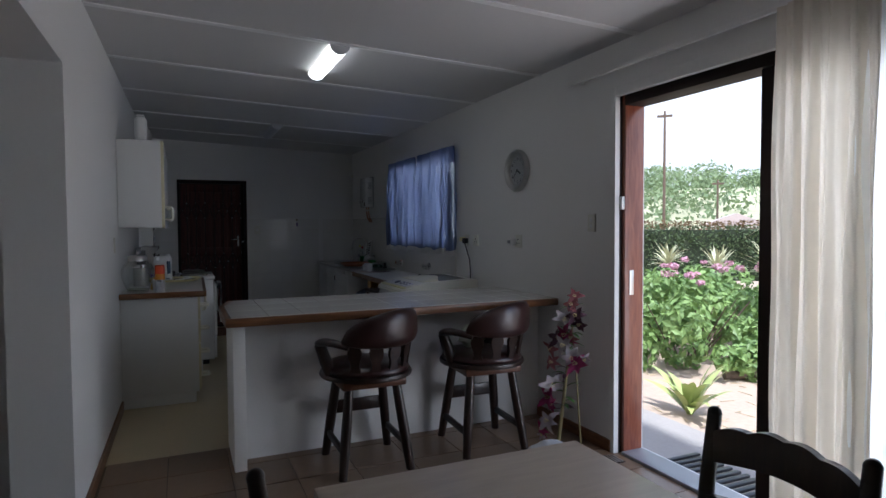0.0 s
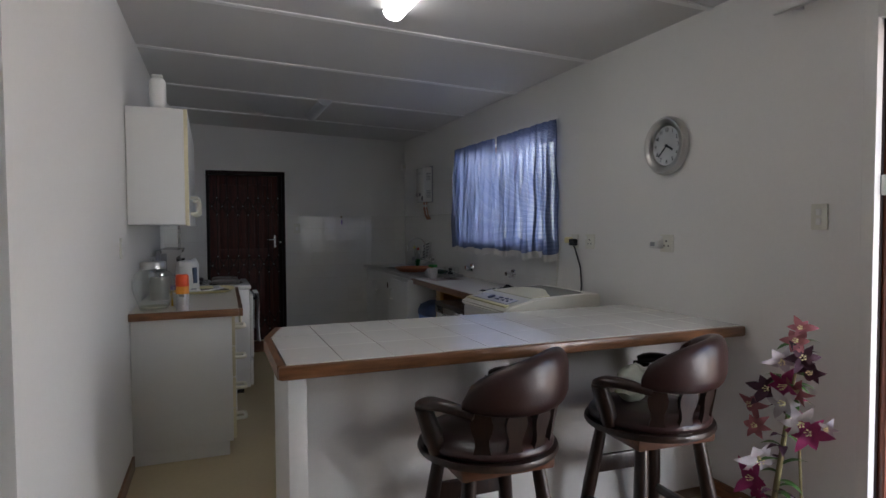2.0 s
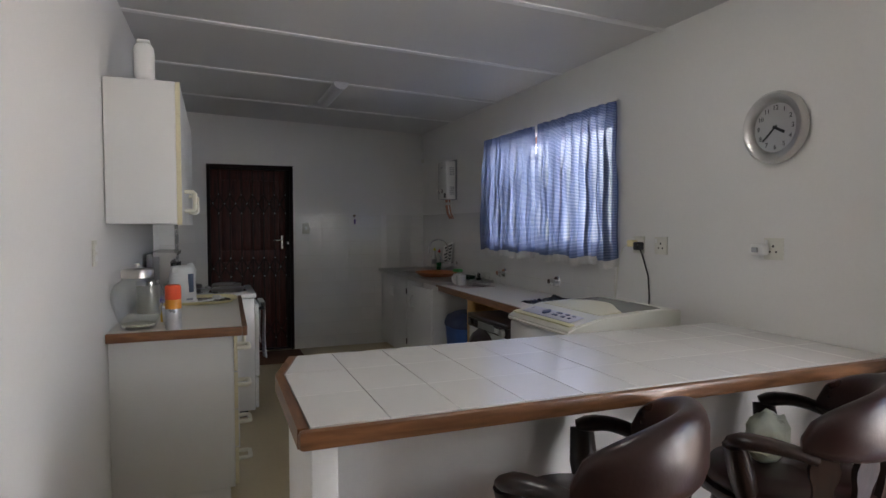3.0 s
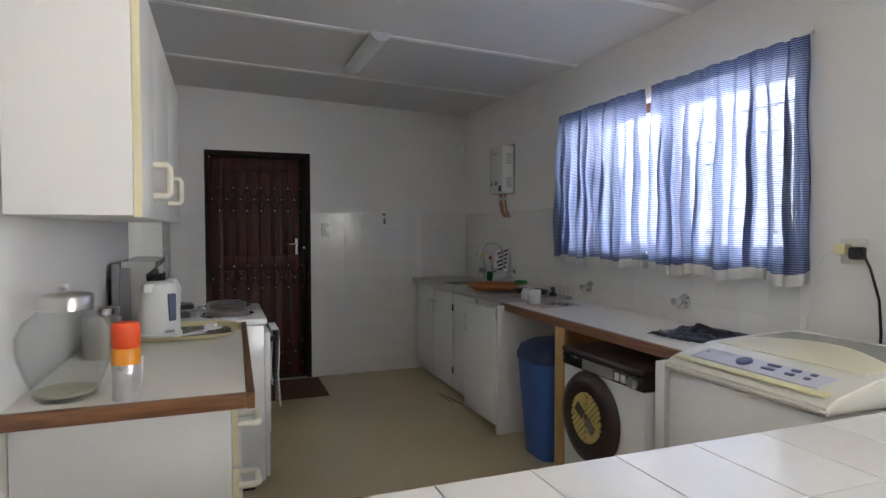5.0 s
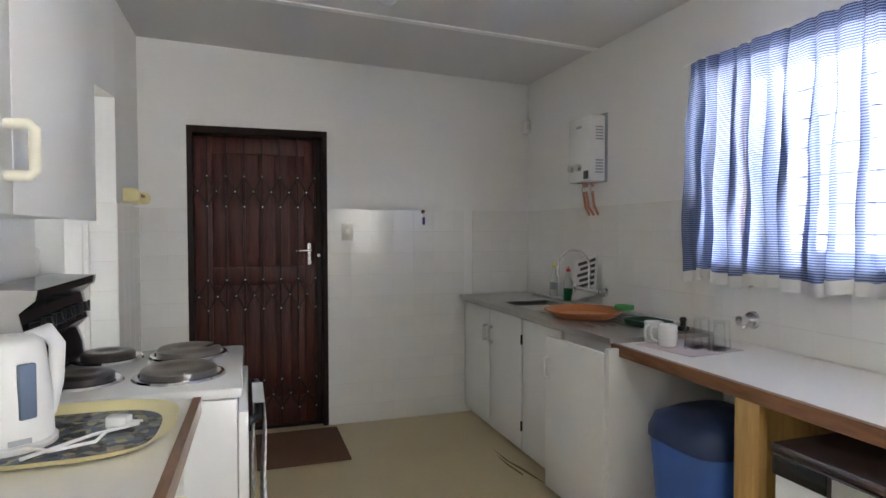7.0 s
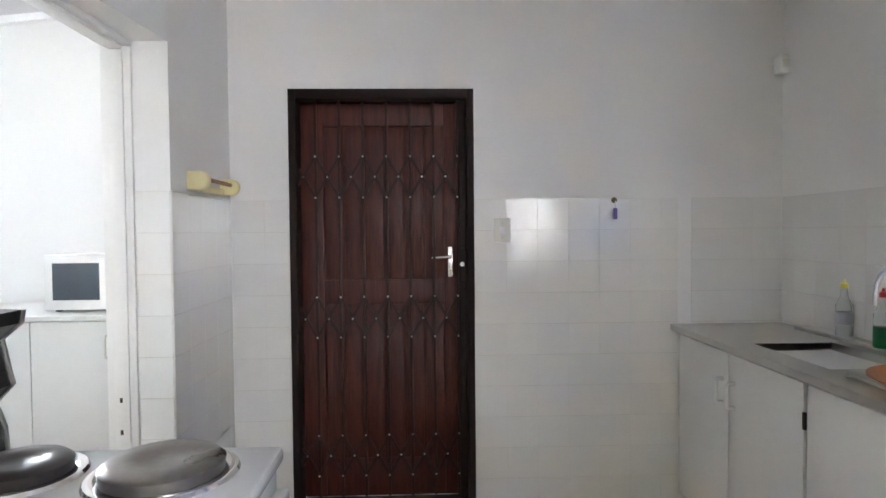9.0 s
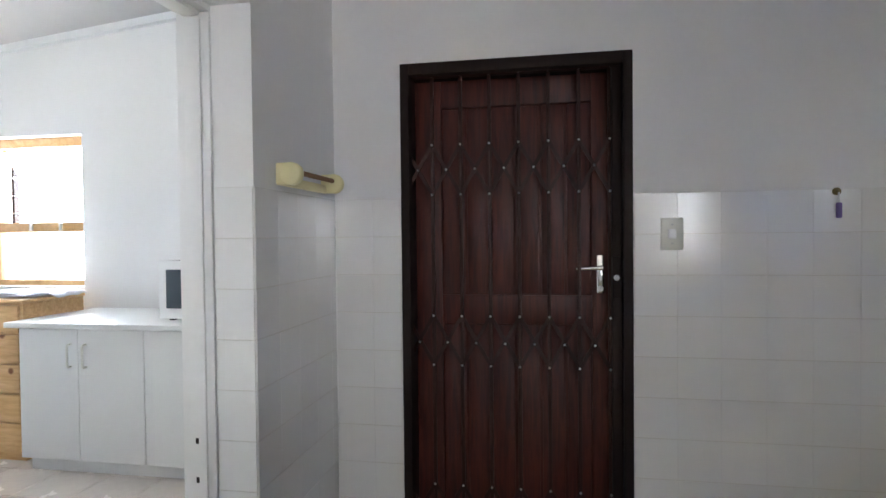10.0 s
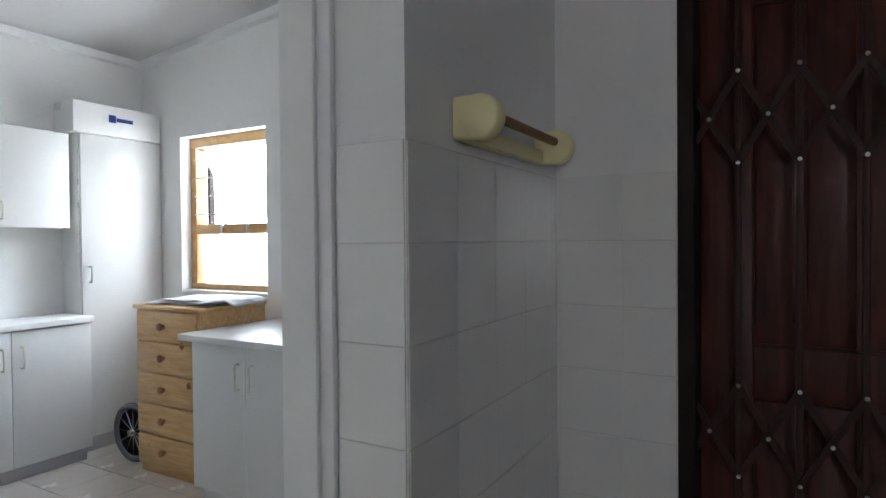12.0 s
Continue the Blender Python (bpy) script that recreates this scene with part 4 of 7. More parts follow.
# ---- right-hand run: sink unit ----
CABINET_PAINT = material("white_painted_chipboard", (0.8, 0.8, 0.78), 0.35, 0.02, 40, 0.04, 2, 0.02)
su = thing("sink_cabinet", (0, 0, 0), "white painted sink cabinet, one door standing ajar", "cabinet")
bx("body", (1.81, EAST - 0.004, 6.67, NORTH - 0.012, 0.07, 0.86), CABINET_PAINT, su)
bx("end_panel", (1.7, EAST - 0.004, 6.64, 6.668, 0.0, 0.86), CABINET_PAINT, su)
bx("plinth", (1.85, 2.3, 6.67, NORTH - 0.012, 0.0, 0.068), CABINET_PAINT, su)
for a, b, h in ((8.16, 8.63, 8.2), (7.67, 8.155, 8.11), (7.2, 7.652, 0)):
    dr = bx("door", (1.787, 1.808, a, b, 0.06, 0.845), CABINET_PAINT, su)
    if h:
        dee_handle("handle", dr, (1.787, h, 0.68), "z", 0.1, (-0.032, 0, 0), WHITE_PLASTIC, 0.008)
for z in (0.72, 0.2):
    bx("hinge", (1.78, 1.79, 7.654, 7.668, z - 0.03, z + 0.03), BLACK_STEEL, su)
bm = bmesh.new()
swing = Matrix.Translation((1.715, 6.672, 0)) @ Matrix.Rotation(radians(1.5), 4, "Z")
box(bm, -0.02, 0.0, 0.0, 0.5, 0.06, 0.835, 0.003, turn=swing)
ajar = part("door", bm, CABINET_PAINT, su, "white cabinet door standing ajar")
hp = swing @ Vector((-0.02, 0.46, 0.68))
dee_handle("handle", ajar, hp, "z", 0.1, (-0.03, 0, 0), WHITE_PLASTIC, 0.008)

# steel sink top with one bowl and drainer
st = thing("kitchen_sink", (0, 0, 0), "stainless steel sink top with bowl and drainer", "sink")
bm = bmesh.new()
y0, y1, x0, x1 = 6.705, NORTH - 0.008, 1.752, EAST - 0.006
by0, by1, bx0, bx1 = 7.66, 8.12, 1.87, 2.2
z0, z1 = 0.864, 0.892
rings = [[bm.verts.new((x, y, z)) for x, y in ((xa, ya), (xb, ya), (xb, yb), (xa, yb))] for xa, xb, ya, yb, z in ((x0, x1, y0, y1, z1), (bx0, bx1, by0, by1, z1), (bx0, bx1, by0, by1, z0), (x0, x1, y0, y1, z0))]
for p, q in zip(rings, rings[1:] + rings[:1]):
    for i in range(4):
        bm.faces.new((p[i], p[(i + 1) % 4], q[(i + 1) % 4], q[i]))
part("deck", bm, STEEL, st, smooth=None)
bx("upstand", (bx1 + 0.05, x1, 6.9, 8.45, z1 + 0.0005, z1 + 0.018), STEEL, st, "raised steel back ledge", 0.004)
bm = bmesh.new()
box(bm, bx0 - 0.004, bx1 + 0.004, by0 - 0.004, by1 + 0.004, 0.72, 0.727)
for a, b, c, d in ((bx0 - 0.004, bx0, by0, by1), (bx1, bx1 + 0.004, by0, by1), (bx0 - 0.004, bx1 + 0.004, by0 - 0.004, by0), (bx0 - 0.004, bx1 + 0.004, by1, by1 + 0.004)):
    box(bm, a, b, c, d, 0.727, 0.89)
part("bowl", bm, STEEL, st)
for i in range(6):
    bm = bmesh.new()
    sweep(bm, [(1.86 + i * 0.06, 7.0, z1), (1.86 + i * 0.06, 7.02, z1 + 0.003), (1.86 + i * 0.06, 7.54, z1 + 0.003), (1.86 + i * 0.06, 7.56, z1)], 0.006, 6)
    part("drainer_ridge", bm, STEEL, st)

# terracotta coloured wash basin across the sink
TERRA = material("orange_plastic_basin", (0.48, 0.17, 0.06), 0.4, 0.05, 40, 0.08, 6, 0.03)
bm = bmesh.new()
lathe(bm, [(0.15, 0.0), (0.165, 0.01), (0.205, 0.055), (0.215, 0.06), (0.215, 0.066), (0.2, 0.062), (0.158, 0.016), (0.0, 0.012)], seg=40)
solid("wash_basin", bm, TERRA, "round orange brown plastic wash basin", "basin", (1.985, 7.3, 0.896)).scale.z = 0.68
bm = bmesh.new()
box(bm, -0.03, 0.03, -0.045, 0.045, 0.0, 0.03, 0.008, 3)
solid("sponge", bm, material("green_sponge", (0.1, 0.4, 0.12), 0.95, 0.2, 120, 0.1, 9, 0.4), "green washing sponge on the basin rim", "sponge", (2.16, 7.18, 0.941), 20)

# dark green dish tray and scrubber on the drainer
t = thing("dish_tray", (2.12, 6.93, 0.897), "small dark green plastic dish tray on the drainer", "tray", rz=4)
bm = bmesh.new()
rings = [[bm.verts.new((x, y, z)) for x, y in superellipse(a, b, 5, 32)] for a, b, z in ((0.075, 0.1, 0.0), (0.085, 0.11, 0.03), (0.08, 0.105, 0.03), (0.07, 0.095, 0.006))]
for p, q in zip(rings, rings[1:]):
    for i in range(32):
        bm.faces.new((p[i], p[(i + 1) % 32], q[(i + 1) % 32], q[i]))
bm.faces.new(list(reversed(rings[0])))
bm.faces.new(rings[-1])
part("tray", bm, material("dark_green_plastic", (0.02, 0.06, 0.035), 0.4, 0.05, 40, 0.08, 6, 0.02), t, smooth=50)
t = thing("dish_brush", (2.2, 6.775, 0.893), "small black pot scrubber standing by the drainer", "brush")
bx("head", (-0.022, 0.022, -0.018, 0.018, 0.0, 0.022), BLACK_PLASTIC, t, bevel=0.004)
bm = bmesh.new()
lathe(bm, [(0.014, 0.0225), (0.012, 0.04), (0.018, 0.052), (0.012, 0.064), (0.0, 0.066)], seg=18)
part("grip", bm, BLACK_PLASTIC, t, smooth=50)

# mixer on the wall
t = thing("sink_mixer", (EAST - 0.002, 7.68, 1.0), "chrome wall mounted mixer tap with swan neck", "tap")
bm = bmesh.new()
rod(bm, (-0.01, -0.09, 0), (-0.05, -0.09, 0), 0.016)
rod(bm, (-0.01, 0.09, 0), (-0.05, 0.09, 0), 0.016)
rod(bm, (-0.006, -0.09, 0), (0.0, -0.09, 0), 0.03, seg=20)
rod(bm, (-0.006, 0.09, 0), (0.0, 0.09, 0), 0.03, seg=20)
rod(bm, (-0.06, -0.12, 0), (-0.06, 0.12, 0), 0.014)
part("body", bm, CHROME, t, smooth=50)
bm = bmesh.new()
pts = [(-0.06, 0, 0.0)] + [(-0.06 - 0.11 * (1 - math.cos(a)), 0, 0.14 + 0.11 * math.sin(a)) for a in [i * math.pi / 10 for i in range(11)]] + [(-0.28, 0, 0.1)]
sweep(bm, pts, 0.009, 10)
part("spout", bm, CHROME, t, smooth=60)
for y in (-0.125, 0.125):
    bm = bmesh.new()
    rod(bm, (-0.06, y, 0.0), (-0.06, y * 1.3, 0.0), 0.012)
    for k in range(4):
        a = k * math.pi / 2
        rod(bm, (-0.06, y * 1.3, 0), (-0.06 + 0.026 * math.cos(a), y * 1.3, 0.026 * math.sin(a)), 0.006)
    part("tap_handle", bm, CHROME, t, smooth=50)

# card propped behind the tap
t = thing("printed_card", (2.25, 7.74, 0.942), "white card with dark print propped against the wall", "card", rz=0)
bm = bmesh.new()
tilt = Matrix.Rotation(radians(14), 4, "Y") @ Matrix.Rotation(radians(-14), 4, "X")
box(bm, -0.002, 0.002, -0.13, 0.13, 0.0, 0.27, turn=tilt)
part("card", bm, WHITE_PAINT, t)
for k in range(5):
    bm = bmesh.new()
    box(bm, -0.0042, -0.0022, -0.11, 0.08 - 0.03 * (k % 2), 0.225 - 0.038 * k, 0.245 - 0.038 * k, turn=tilt)
    part("print_bar", bm, material("dark_print", (0.05, 0.05, 0.06), 0.6, 0.05, 40, 0.05, 5, 0.0) if k == 0 else bpy.data.materials["dark_print"], t)

BOTTLE = glass("clear_bottle_plastic", (0.9, 0.95, 0.92), 0.05)
for x, y, h, liquid, cap, lab in ((2.28, 8.16, 0.2, None, (0.7, 0.65, 0.1), "clear plastic bottle with yellow cap by the sink"), (2.24, 7.9, 0.19, (0.02, 0.22, 0.08), (0.5, 0.03, 0.03), "clear bottle of green dish soap with red cap")):
    t = thing("soap_bottle", (x, y, 0.893 + (0.018 if x > 2.2 else 0)), lab, "bottle", group="bottles by the sink")
    bm = bmesh.new()
    lathe(bm, [(0.028, 0.0), (0.032, 0.004), (0.032, h * 0.65), (0.014, h * 0.85), (0.013, h)], seg=24)
    part("bottle", bm, BOTTLE, t, smooth=50)
    if liquid:
        bm = bmesh.new()
        lathe(bm, [(0.026, 0.003), (0.0295, 0.007), (0.0295, h * 0.42), (0.0, h * 0.42)], seg=24)
        part("liquid", bm, material("green_soap", liquid, 0.2, 0.02, 20, 0.02, 5, 0.0), t, "bright green liquid", 50)
    else:
        bm = bmesh.new()
        lathe(bm, [(0.0326, h * 0.25), (0.0328, h * 0.5)], seg=24)
        part("label", bm, GREY_PLASTIC, t, "grey printed label", 50)
    bm = bmesh.new()
    lathe(bm, [(0.015, h), (0.015, h + 0.018), (0.006, h + 0.022), (0.004, h + 0.035), (0.0, h + 0.035)], seg=16)
    part("cap", bm, material("bottle_cap", cap, 0.4, 0.03, 30, 0.03, 5, 0.0), t, smooth=50)

# ---- worktop over the machines ----
rw = thing("long_worktop", (0, 0, 0), "white laminate worktop with wooden front edge", "worktop")
bm = bmesh.new()
slab(bm, [(1.742, 4.905), (EAST - 0.003, 4.905), (EAST - 0.003, 6.702), (1.774, 6.702)], 0.83, 0.87)
part("top", bm, LAMINATE, rw, smooth=None)
bm = bmesh.new()
slab(bm, [(1.72, 4.905), (1.741, 4.905), (1.773, 6.702), (1.752, 6.702)], 0.826, 0.873)
part("edge_strip", bm, EDGE_WOOD_Y, rw, "reddish wooden edging", None)
bx("support_panel", (1.665, 2.25, 5.03, 5.085, 0, 0.825), CABINET_PAINT, rw, "white support panel")
t = thing("counter_post", (1.755, 5.95, 0), "varnished yellow pine post under the worktop", "post")
bm = bmesh.new()
box(bm, -0.01, 0.025, -0.05, 0.05, 0, 0.825, 0.004)
box(bm, 0.026, 0.5, -0.01, 0.012, 0, 0.825, 0.003)
part("post", bm, POST_WOOD, t)


def front_loader():
    w = thing("washing_machine", (1.66, 5.14, 0), "white front loading washer with dark brown top and yellow door centre", "washing machine")
    bx("body", (0.0, 0.57, 0.0, 0.625, 0.03, 0.675), ENAMEL, w, bevel=0.008)
    bx("plinth", (0.03, 0.55, 0.02, 0.58, 0.0, 0.03), BLACK_PLASTIC, w)
    con = bx("control_panel", (-0.012, 0.57, 0.0, 0.625, 0.676, 0.738), BROWN_PLASTIC, w, "dark brown control panel", 0.006)
    bx("top", (-0.015, 0.58, -0.004, 0.629, 0.739, 0.768), BROWN_PLASTIC, w, "matt dark brown top", 0.01)
    bx("panel_inlay", (-0.0145, -0.0125, 0.2, 0.44, 0.684, 0.732), STEEL, con, "brushed silver inlay", 0)
    bx("drawer_front", (-0.016, -0.0125, 0.455, 0.61, 0.682, 0.734), BLACK_ENAMEL, con)
    for k in range(2):
        bx("push_button", (-0.022, -0.0125, 0.11 + 0.042 * k, 0.138 + 0.042 * k, 0.69, 0.725), WHITE_PLASTIC, con)
    bm = bmesh.new()
    rod(bm, (-0.012, 0.058, 0.707), (-0.034, 0.058, 0.707), 0.027, 0.024, 20)
    part("dial", bm, STEEL, con, "silver programme dial")
    turn_x = Matrix.Rotation(radians(-90), 4, "Y")
    cy, cz = 0.375, 0.462
    bm = bmesh.new()
    lathe(bm, [(0.125, 0.0), (0.215, 0.0), (0.222, 0.012), (0.208, 0.036), (0.16, 0.045), (0.125, 0.03)], (0.0, cy, cz), 48, turn_x)
    door = part("door_ring", bm, BROWN_PLASTIC, w, "round dark brown door ring", 50)
    bm = bmesh.new()
    lathe(bm, [(0.126, 0.014), (0.125, 0.024), (0.06, 0.028), (0.0, 0.029)], (-0.002, cy, cz), 40, turn_x)
    disc = part("door_centre", bm, GOLD_SHADE, door, "brown grooves of the door centre", 50)
    # four fields of slats, turned against one another
    for q in range(4):
        slope = Matrix.Translation((-0.031, cy, cz)) @ Matrix.Rotation(radians(45 + 90 * q), 4, "X")
        for k in range(8):
            bm = bmesh.new()
            off = -0.075 + 0.0214 * k
            lo = 0.02 + max(0.0, abs(off) - 0.02)
            hi = math.sqrt(max(0.0, 0.118 ** 2 - off ** 2))
            if hi - lo > 0.012:
                box(bm, -0.009, 0.0, off - 0.0072, off + 0.0072, lo, hi, turn=slope)
                part("slat", bm, GOLD_MESH, disc, "dull yellow moulded slat")
            else:
                bm.free()
    for k in range(2):
        bm = bmesh.new()
        rr = Matrix.Translation((-0.045, cy, cz)) @ Matrix.Rotation(k * math.pi + 0.6, 4, "X")
        box(bm, 0.0, 0.004, 0.016, 0.085, -0.024, 0.024, turn=rr)
        part("patch", bm, GREY_PATCH, disc, "worn greyish brown patch")


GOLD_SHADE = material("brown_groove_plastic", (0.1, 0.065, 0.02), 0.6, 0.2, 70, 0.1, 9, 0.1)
GREY_PATCH = material("worn_brown_patch", (0.12, 0.1, 0.08), 0.6, 0.2, 70, 0.1, 9, 0.1)
GOLD_MESH = material("yellow_woven_plastic", (0.58, 0.47, 0.15), 0.45, 0.1, 70, 0.1, 9, 0.1)
front_loader()


def top_loader():
    w = thing("washing_machine", (1.5, 4.225, 0), "white top loading washer with cream lid and grey window", "washing machine")
    w.scale = (1.0, 0.945, 1.0)
    bx("body", (0.0, 0.66, 0.0, 0.64, 0.02, 0.865), ENAMEL, w, bevel=0.02)
    for x in (0.06, 0.6):
        for y in (0.06, 0.58):
            bx("foot", (x - 0.02, x + 0.02, y - 0.02, y + 0.02, 0, 0.02), BLACK_PLASTIC, w, bevel=0)
    # collar that slopes down to the front
    prof = [(-0.012, 0.866), (0.672, 0.866), (0.672, 0.96), (0.55, 0.965), (0.2, 0.95), (0.03, 0.91), (-0.012, 0.885)]
    bm = bmesh.new()
    v = slab(bm, prof, -0.008, 0.648)
    for q in v:
        q.co = Vector((q.co.x, q.co.z, q.co.y))
    bmesh.ops.bevel(bm, geom=bm.edges[:], offset=0.008, segments=2, affect="EDGES")
    top = part("collar", bm, OFF_WHITE, w, "cream white moulded collar", 50)
    slope = Matrix.Translation((0.1, 0.32, 0.931)) @ Matrix.Rotation(radians(-13.2), 4, "Y")
    bm = bmesh.new()
    box(bm, -0.055, 0.03, -0.25, 0.25, -0.001, 0.0035, 0.001, turn=slope)
    panel = part("control_panel", bm, material("pale_lilac_panel", (0.6, 0.6, 0.68), 0.3, 0.03, 40, 0.05, 6, 0.0), top, "pale lilac control panel")
    for k, (y, l, r) in enumerate(((0.05, 0.0, 0.026), (-0.05, 0.045, 0), (-0.13, 0.03, 0), (-0.19, 0.02, 0))):
        bm = bmesh.new()
        if r:
            lathe(bm, [(r, 0.0), (r, 0.008), (r - 0.004, 0.01), (0.0, 0.01)], (0, 0, 0), 24, None)
            bmesh.ops.transform(bm, matrix=slope @ Matrix.Translation((-0.01, y, 0.0036)), verts=bm.verts)
        else:
            box(bm, -0.025, -0.012, y - l / 2, y + l / 2, 0.0036, 0.008, 0.001, turn=slope)
            box(bm, 0.005, 0.018, y - l / 2, y + l / 2, 0.0036, 0.008, 0.001, turn=slope)
        part("button", bm, material("slate_blue_buttons", (0.1, 0.12, 0.22), 0.35, 0.02, 30, 0.02, 5, 0.0) if k == 0 else bpy.data.materials["slate_blue_buttons"], panel)
    # bowed lid: cream in front, smoked window behind a curved line
    def lid_z(x, y):
        return 0.9525 + (x - 0.2) * 0.043 + 0.016 * math.sin(math.pi * min(1.0, max(0.0, (x - 0.2) / 0.4))) ** 0.7 * (1 - ((y - 0.32) / 0.3) ** 4)

    def lid_sheet(x_front, x_back, raise_by):
        bm = bmesh.new()
        rows = []
        for i in range(15):
            y = 0.04 + 0.56 * i / 14
            a, b = x_front(y), x_back(y)
            rows.append([bm.verts.new((a + (b - a) * k / 12, y, lid_z(a + (b - a) * k / 12, y) + raise_by)) for k in range(13)])
        top_faces = [bm.faces.new((r0[k], r1[k], r1[k + 1], r0[k + 1])) for r0, r1 in zip(rows, rows[1:]) for k in range(12)]
        low = bmesh.ops.extrude_face_region(bm, geom=top_faces)["geom"]
        for q in low:
            if isinstance(q, bmesh.types.BMVert):
                q.co.z -= 0.012
        return bm

    def curve(y):
        return 0.33 + 0.09 * math.sin(math.pi * (y - 0.04) / 0.56) ** 1.5

    lid = part("lid", lid_sheet(lambda y: 0.2, lambda y: curve(y), 0.0), CREAM_LID, top, "pale yellow cream lid", 60)
    part("lid_window", lid_sheet(lambda y: curve(y) + 0.001, lambda y: 0.57, -0.002), material("smoked_lid_window", (0.3, 0.3, 0.28), 0.22, 0.03, 40, 0.04, 6, 0.0), lid, "smoked grey lid window", 60)
    bm = bmesh.new()
    box(bm, -0.09, -0.06, -0.3, 0.3, -0.004, 0.003, 0.002, turn=slope)
    part("front_strip", bm, YELLOWED, top, "yellowed plastic front strip")


YELLOWED = material("yellowed_plastic", (0.72, 0.68, 0.4), 0.35, 0.03, 40, 0.08, 4, 0.01)
OFF_WHITE = material("off_white_plastic", (0.74, 0.73, 0.65), 0.3, 0.02, 40, 0.04, 4, 0.01)
CREAM_LID = material("cream_lid_plastic", (0.76, 0.73, 0.54), 0.3, 0.02, 40, 0.04, 4, 0.01)
top_loader()

# blue swing bin
t = thing("waste_bin", (1.9, 6.25, 0), "blue plastic bin with dark swing lid under the worktop", "bin")
t.scale = (1.1, 1.1, 1.05)
bm = bmesh.new()
a = [bm.verts.new((x, y, 0)) for x, y in superellipse(0.14, 0.13, 4, 32)]
b = [bm.verts.new((x, y, 0.55)) for x, y in superellipse(0.18, 0.17, 4, 32)]
for i in range(32):
    bm.faces.new((a[i], a[(i + 1) % 32], b[(i + 1) % 32], b[i]))
bm.faces.new(list(reversed(a)))
bm.faces.new(b)
part("body", bm, BLUE_PLASTIC, t, smooth=50)
bm = bmesh.new()
rings = [[bm.verts.new((x, y, z)) for x, y in superellipse(s * 0.186, s * 0.176, 4, 32)] for s, z in ((1.0, 0.551), (1.0, 0.58), (0.9, 0.63), (0.55, 0.665), (0.15, 0.675))]
for a, b in zip(rings, rings[1:]):
    for i in range(32):
        bm.faces.new((a[i], a[(i + 1) % 32], b[(i + 1) % 32], b[i]))
bm.faces.new(rings[-1])
bm.faces.new(list(reversed(rings[0])))
part("swing_lid", bm, material("dark_blue_lid", (0.022, 0.04, 0.11), 0.45, 0.05, 30, 0.06, 4, 0.02), t, "dark blue swing lid", 50)

# black crumpled bag on the worktop
bm = bmesh.new()
bmesh.ops.create_grid(bm, x_segments=26, y_segments=20, size=1.0)
for q in bm.verts:
    gx, gy = q.co.x, q.co.y
    edge = max(abs(gx), abs(gy))
    h = 0.05 * max(0, 1 - edge ** 2) * (0.6 + 0.8 * noise.noise(Vector((gx * 2.2, gy * 2.2, 3)))) + 0.022 * abs(noise.noise(Vector((gx * 5, gy * 5, 7))))
    q.co = Vector((gx * 0.15 * (1 + 0.25 * noise.noise(Vector((gy * 2, gx, 1)))), gy * 0.22 * (1 + 0.25 * noise.noise(Vector((gx * 2, gy, 5)))), max(0.002, h)))
bag = solid("plastic_bag", bm, material("shiny_black_film", (0.012, 0.012, 0.014), 0.25, 0.1, 40, 0.1, 8, 0.2), "crumpled shiny black plastic bag on the worktop", "plastic bag", (2.06, 5.2, 0.871), 12, 30)
bag.modifiers.new("thick", "SOLIDIFY").thickness = 0.0015


def mug(at, rz, label):
    t = thing("mug", at, label, "mug", rz=rz, group="mugs and glasses on the cloth")
    bm = bmesh.new()
    lathe(bm, [(0.034, 0.0), (0.039, 0.004), (0.041, 0.092), (0.038, 0.092), (0.036, 0.008), (0.0, 0.006)], seg=32)
    part("cup", bm, ENAMEL, t, smooth=50)
    bm = bmesh.new()
    sweep(bm, [(0.039, 0, 0.078), (0.062, 0, 0.076), (0.07, 0, 0.05), (0.06, 0, 0.024), (0.038, 0, 0.018)], 0.006, 8)
    part("handle", bm, ENAMEL, t, smooth=60)


mug((1.935, 6.56, 0.876), 150, "plain white china mug standing on a cloth")
mug((1.94, 6.655, 0.876), 200, "plain white china mug standing on a cloth")
DRINK = thin_glass("drinking_glass", (0.99, 0.995, 0.995), 3.4)
for x, y, h in ((2.0, 6.48, 0.12), (2.06, 6.5, 0.125), (2.065, 6.42, 0.12), (2.12, 6.45, 0.115)):
    bm = bmesh.new()
    lathe(bm, [(0.037, 0.0), (0.03, h), (0.0, h + 0.001), (0.0, h - 0.008), (0.027, h - 0.009), (0.0345, 0.0)], seg=28)
    solid("drinking_glass", bm, DRINK, "clear drinking glass turned upside down on a cloth", "glass", (x, y, 0.876), group="mugs and glasses on the cloth", smooth=50)
bm = bmesh.new()
bmesh.ops.create_grid(bm, x_segments=16, y_segments=16, size=0.15)
for q in bm.verts:
    q.co.z = 0.003 + 0.0015 * noise.noise(q.co * 25)
cl = solid("drying_cloth", bm, cloth("pale_pink_cloth", (0.66, 0.58, 0.56), (0.5, 0.3, 0.32), 0.1, stripes=90), "pale checked drying cloth under mugs", "cloth", (2.01, 6.52, 0.8712), 8, 60)
cl.modifiers.new("thick", "SOLIDIFY").thickness = 0.002


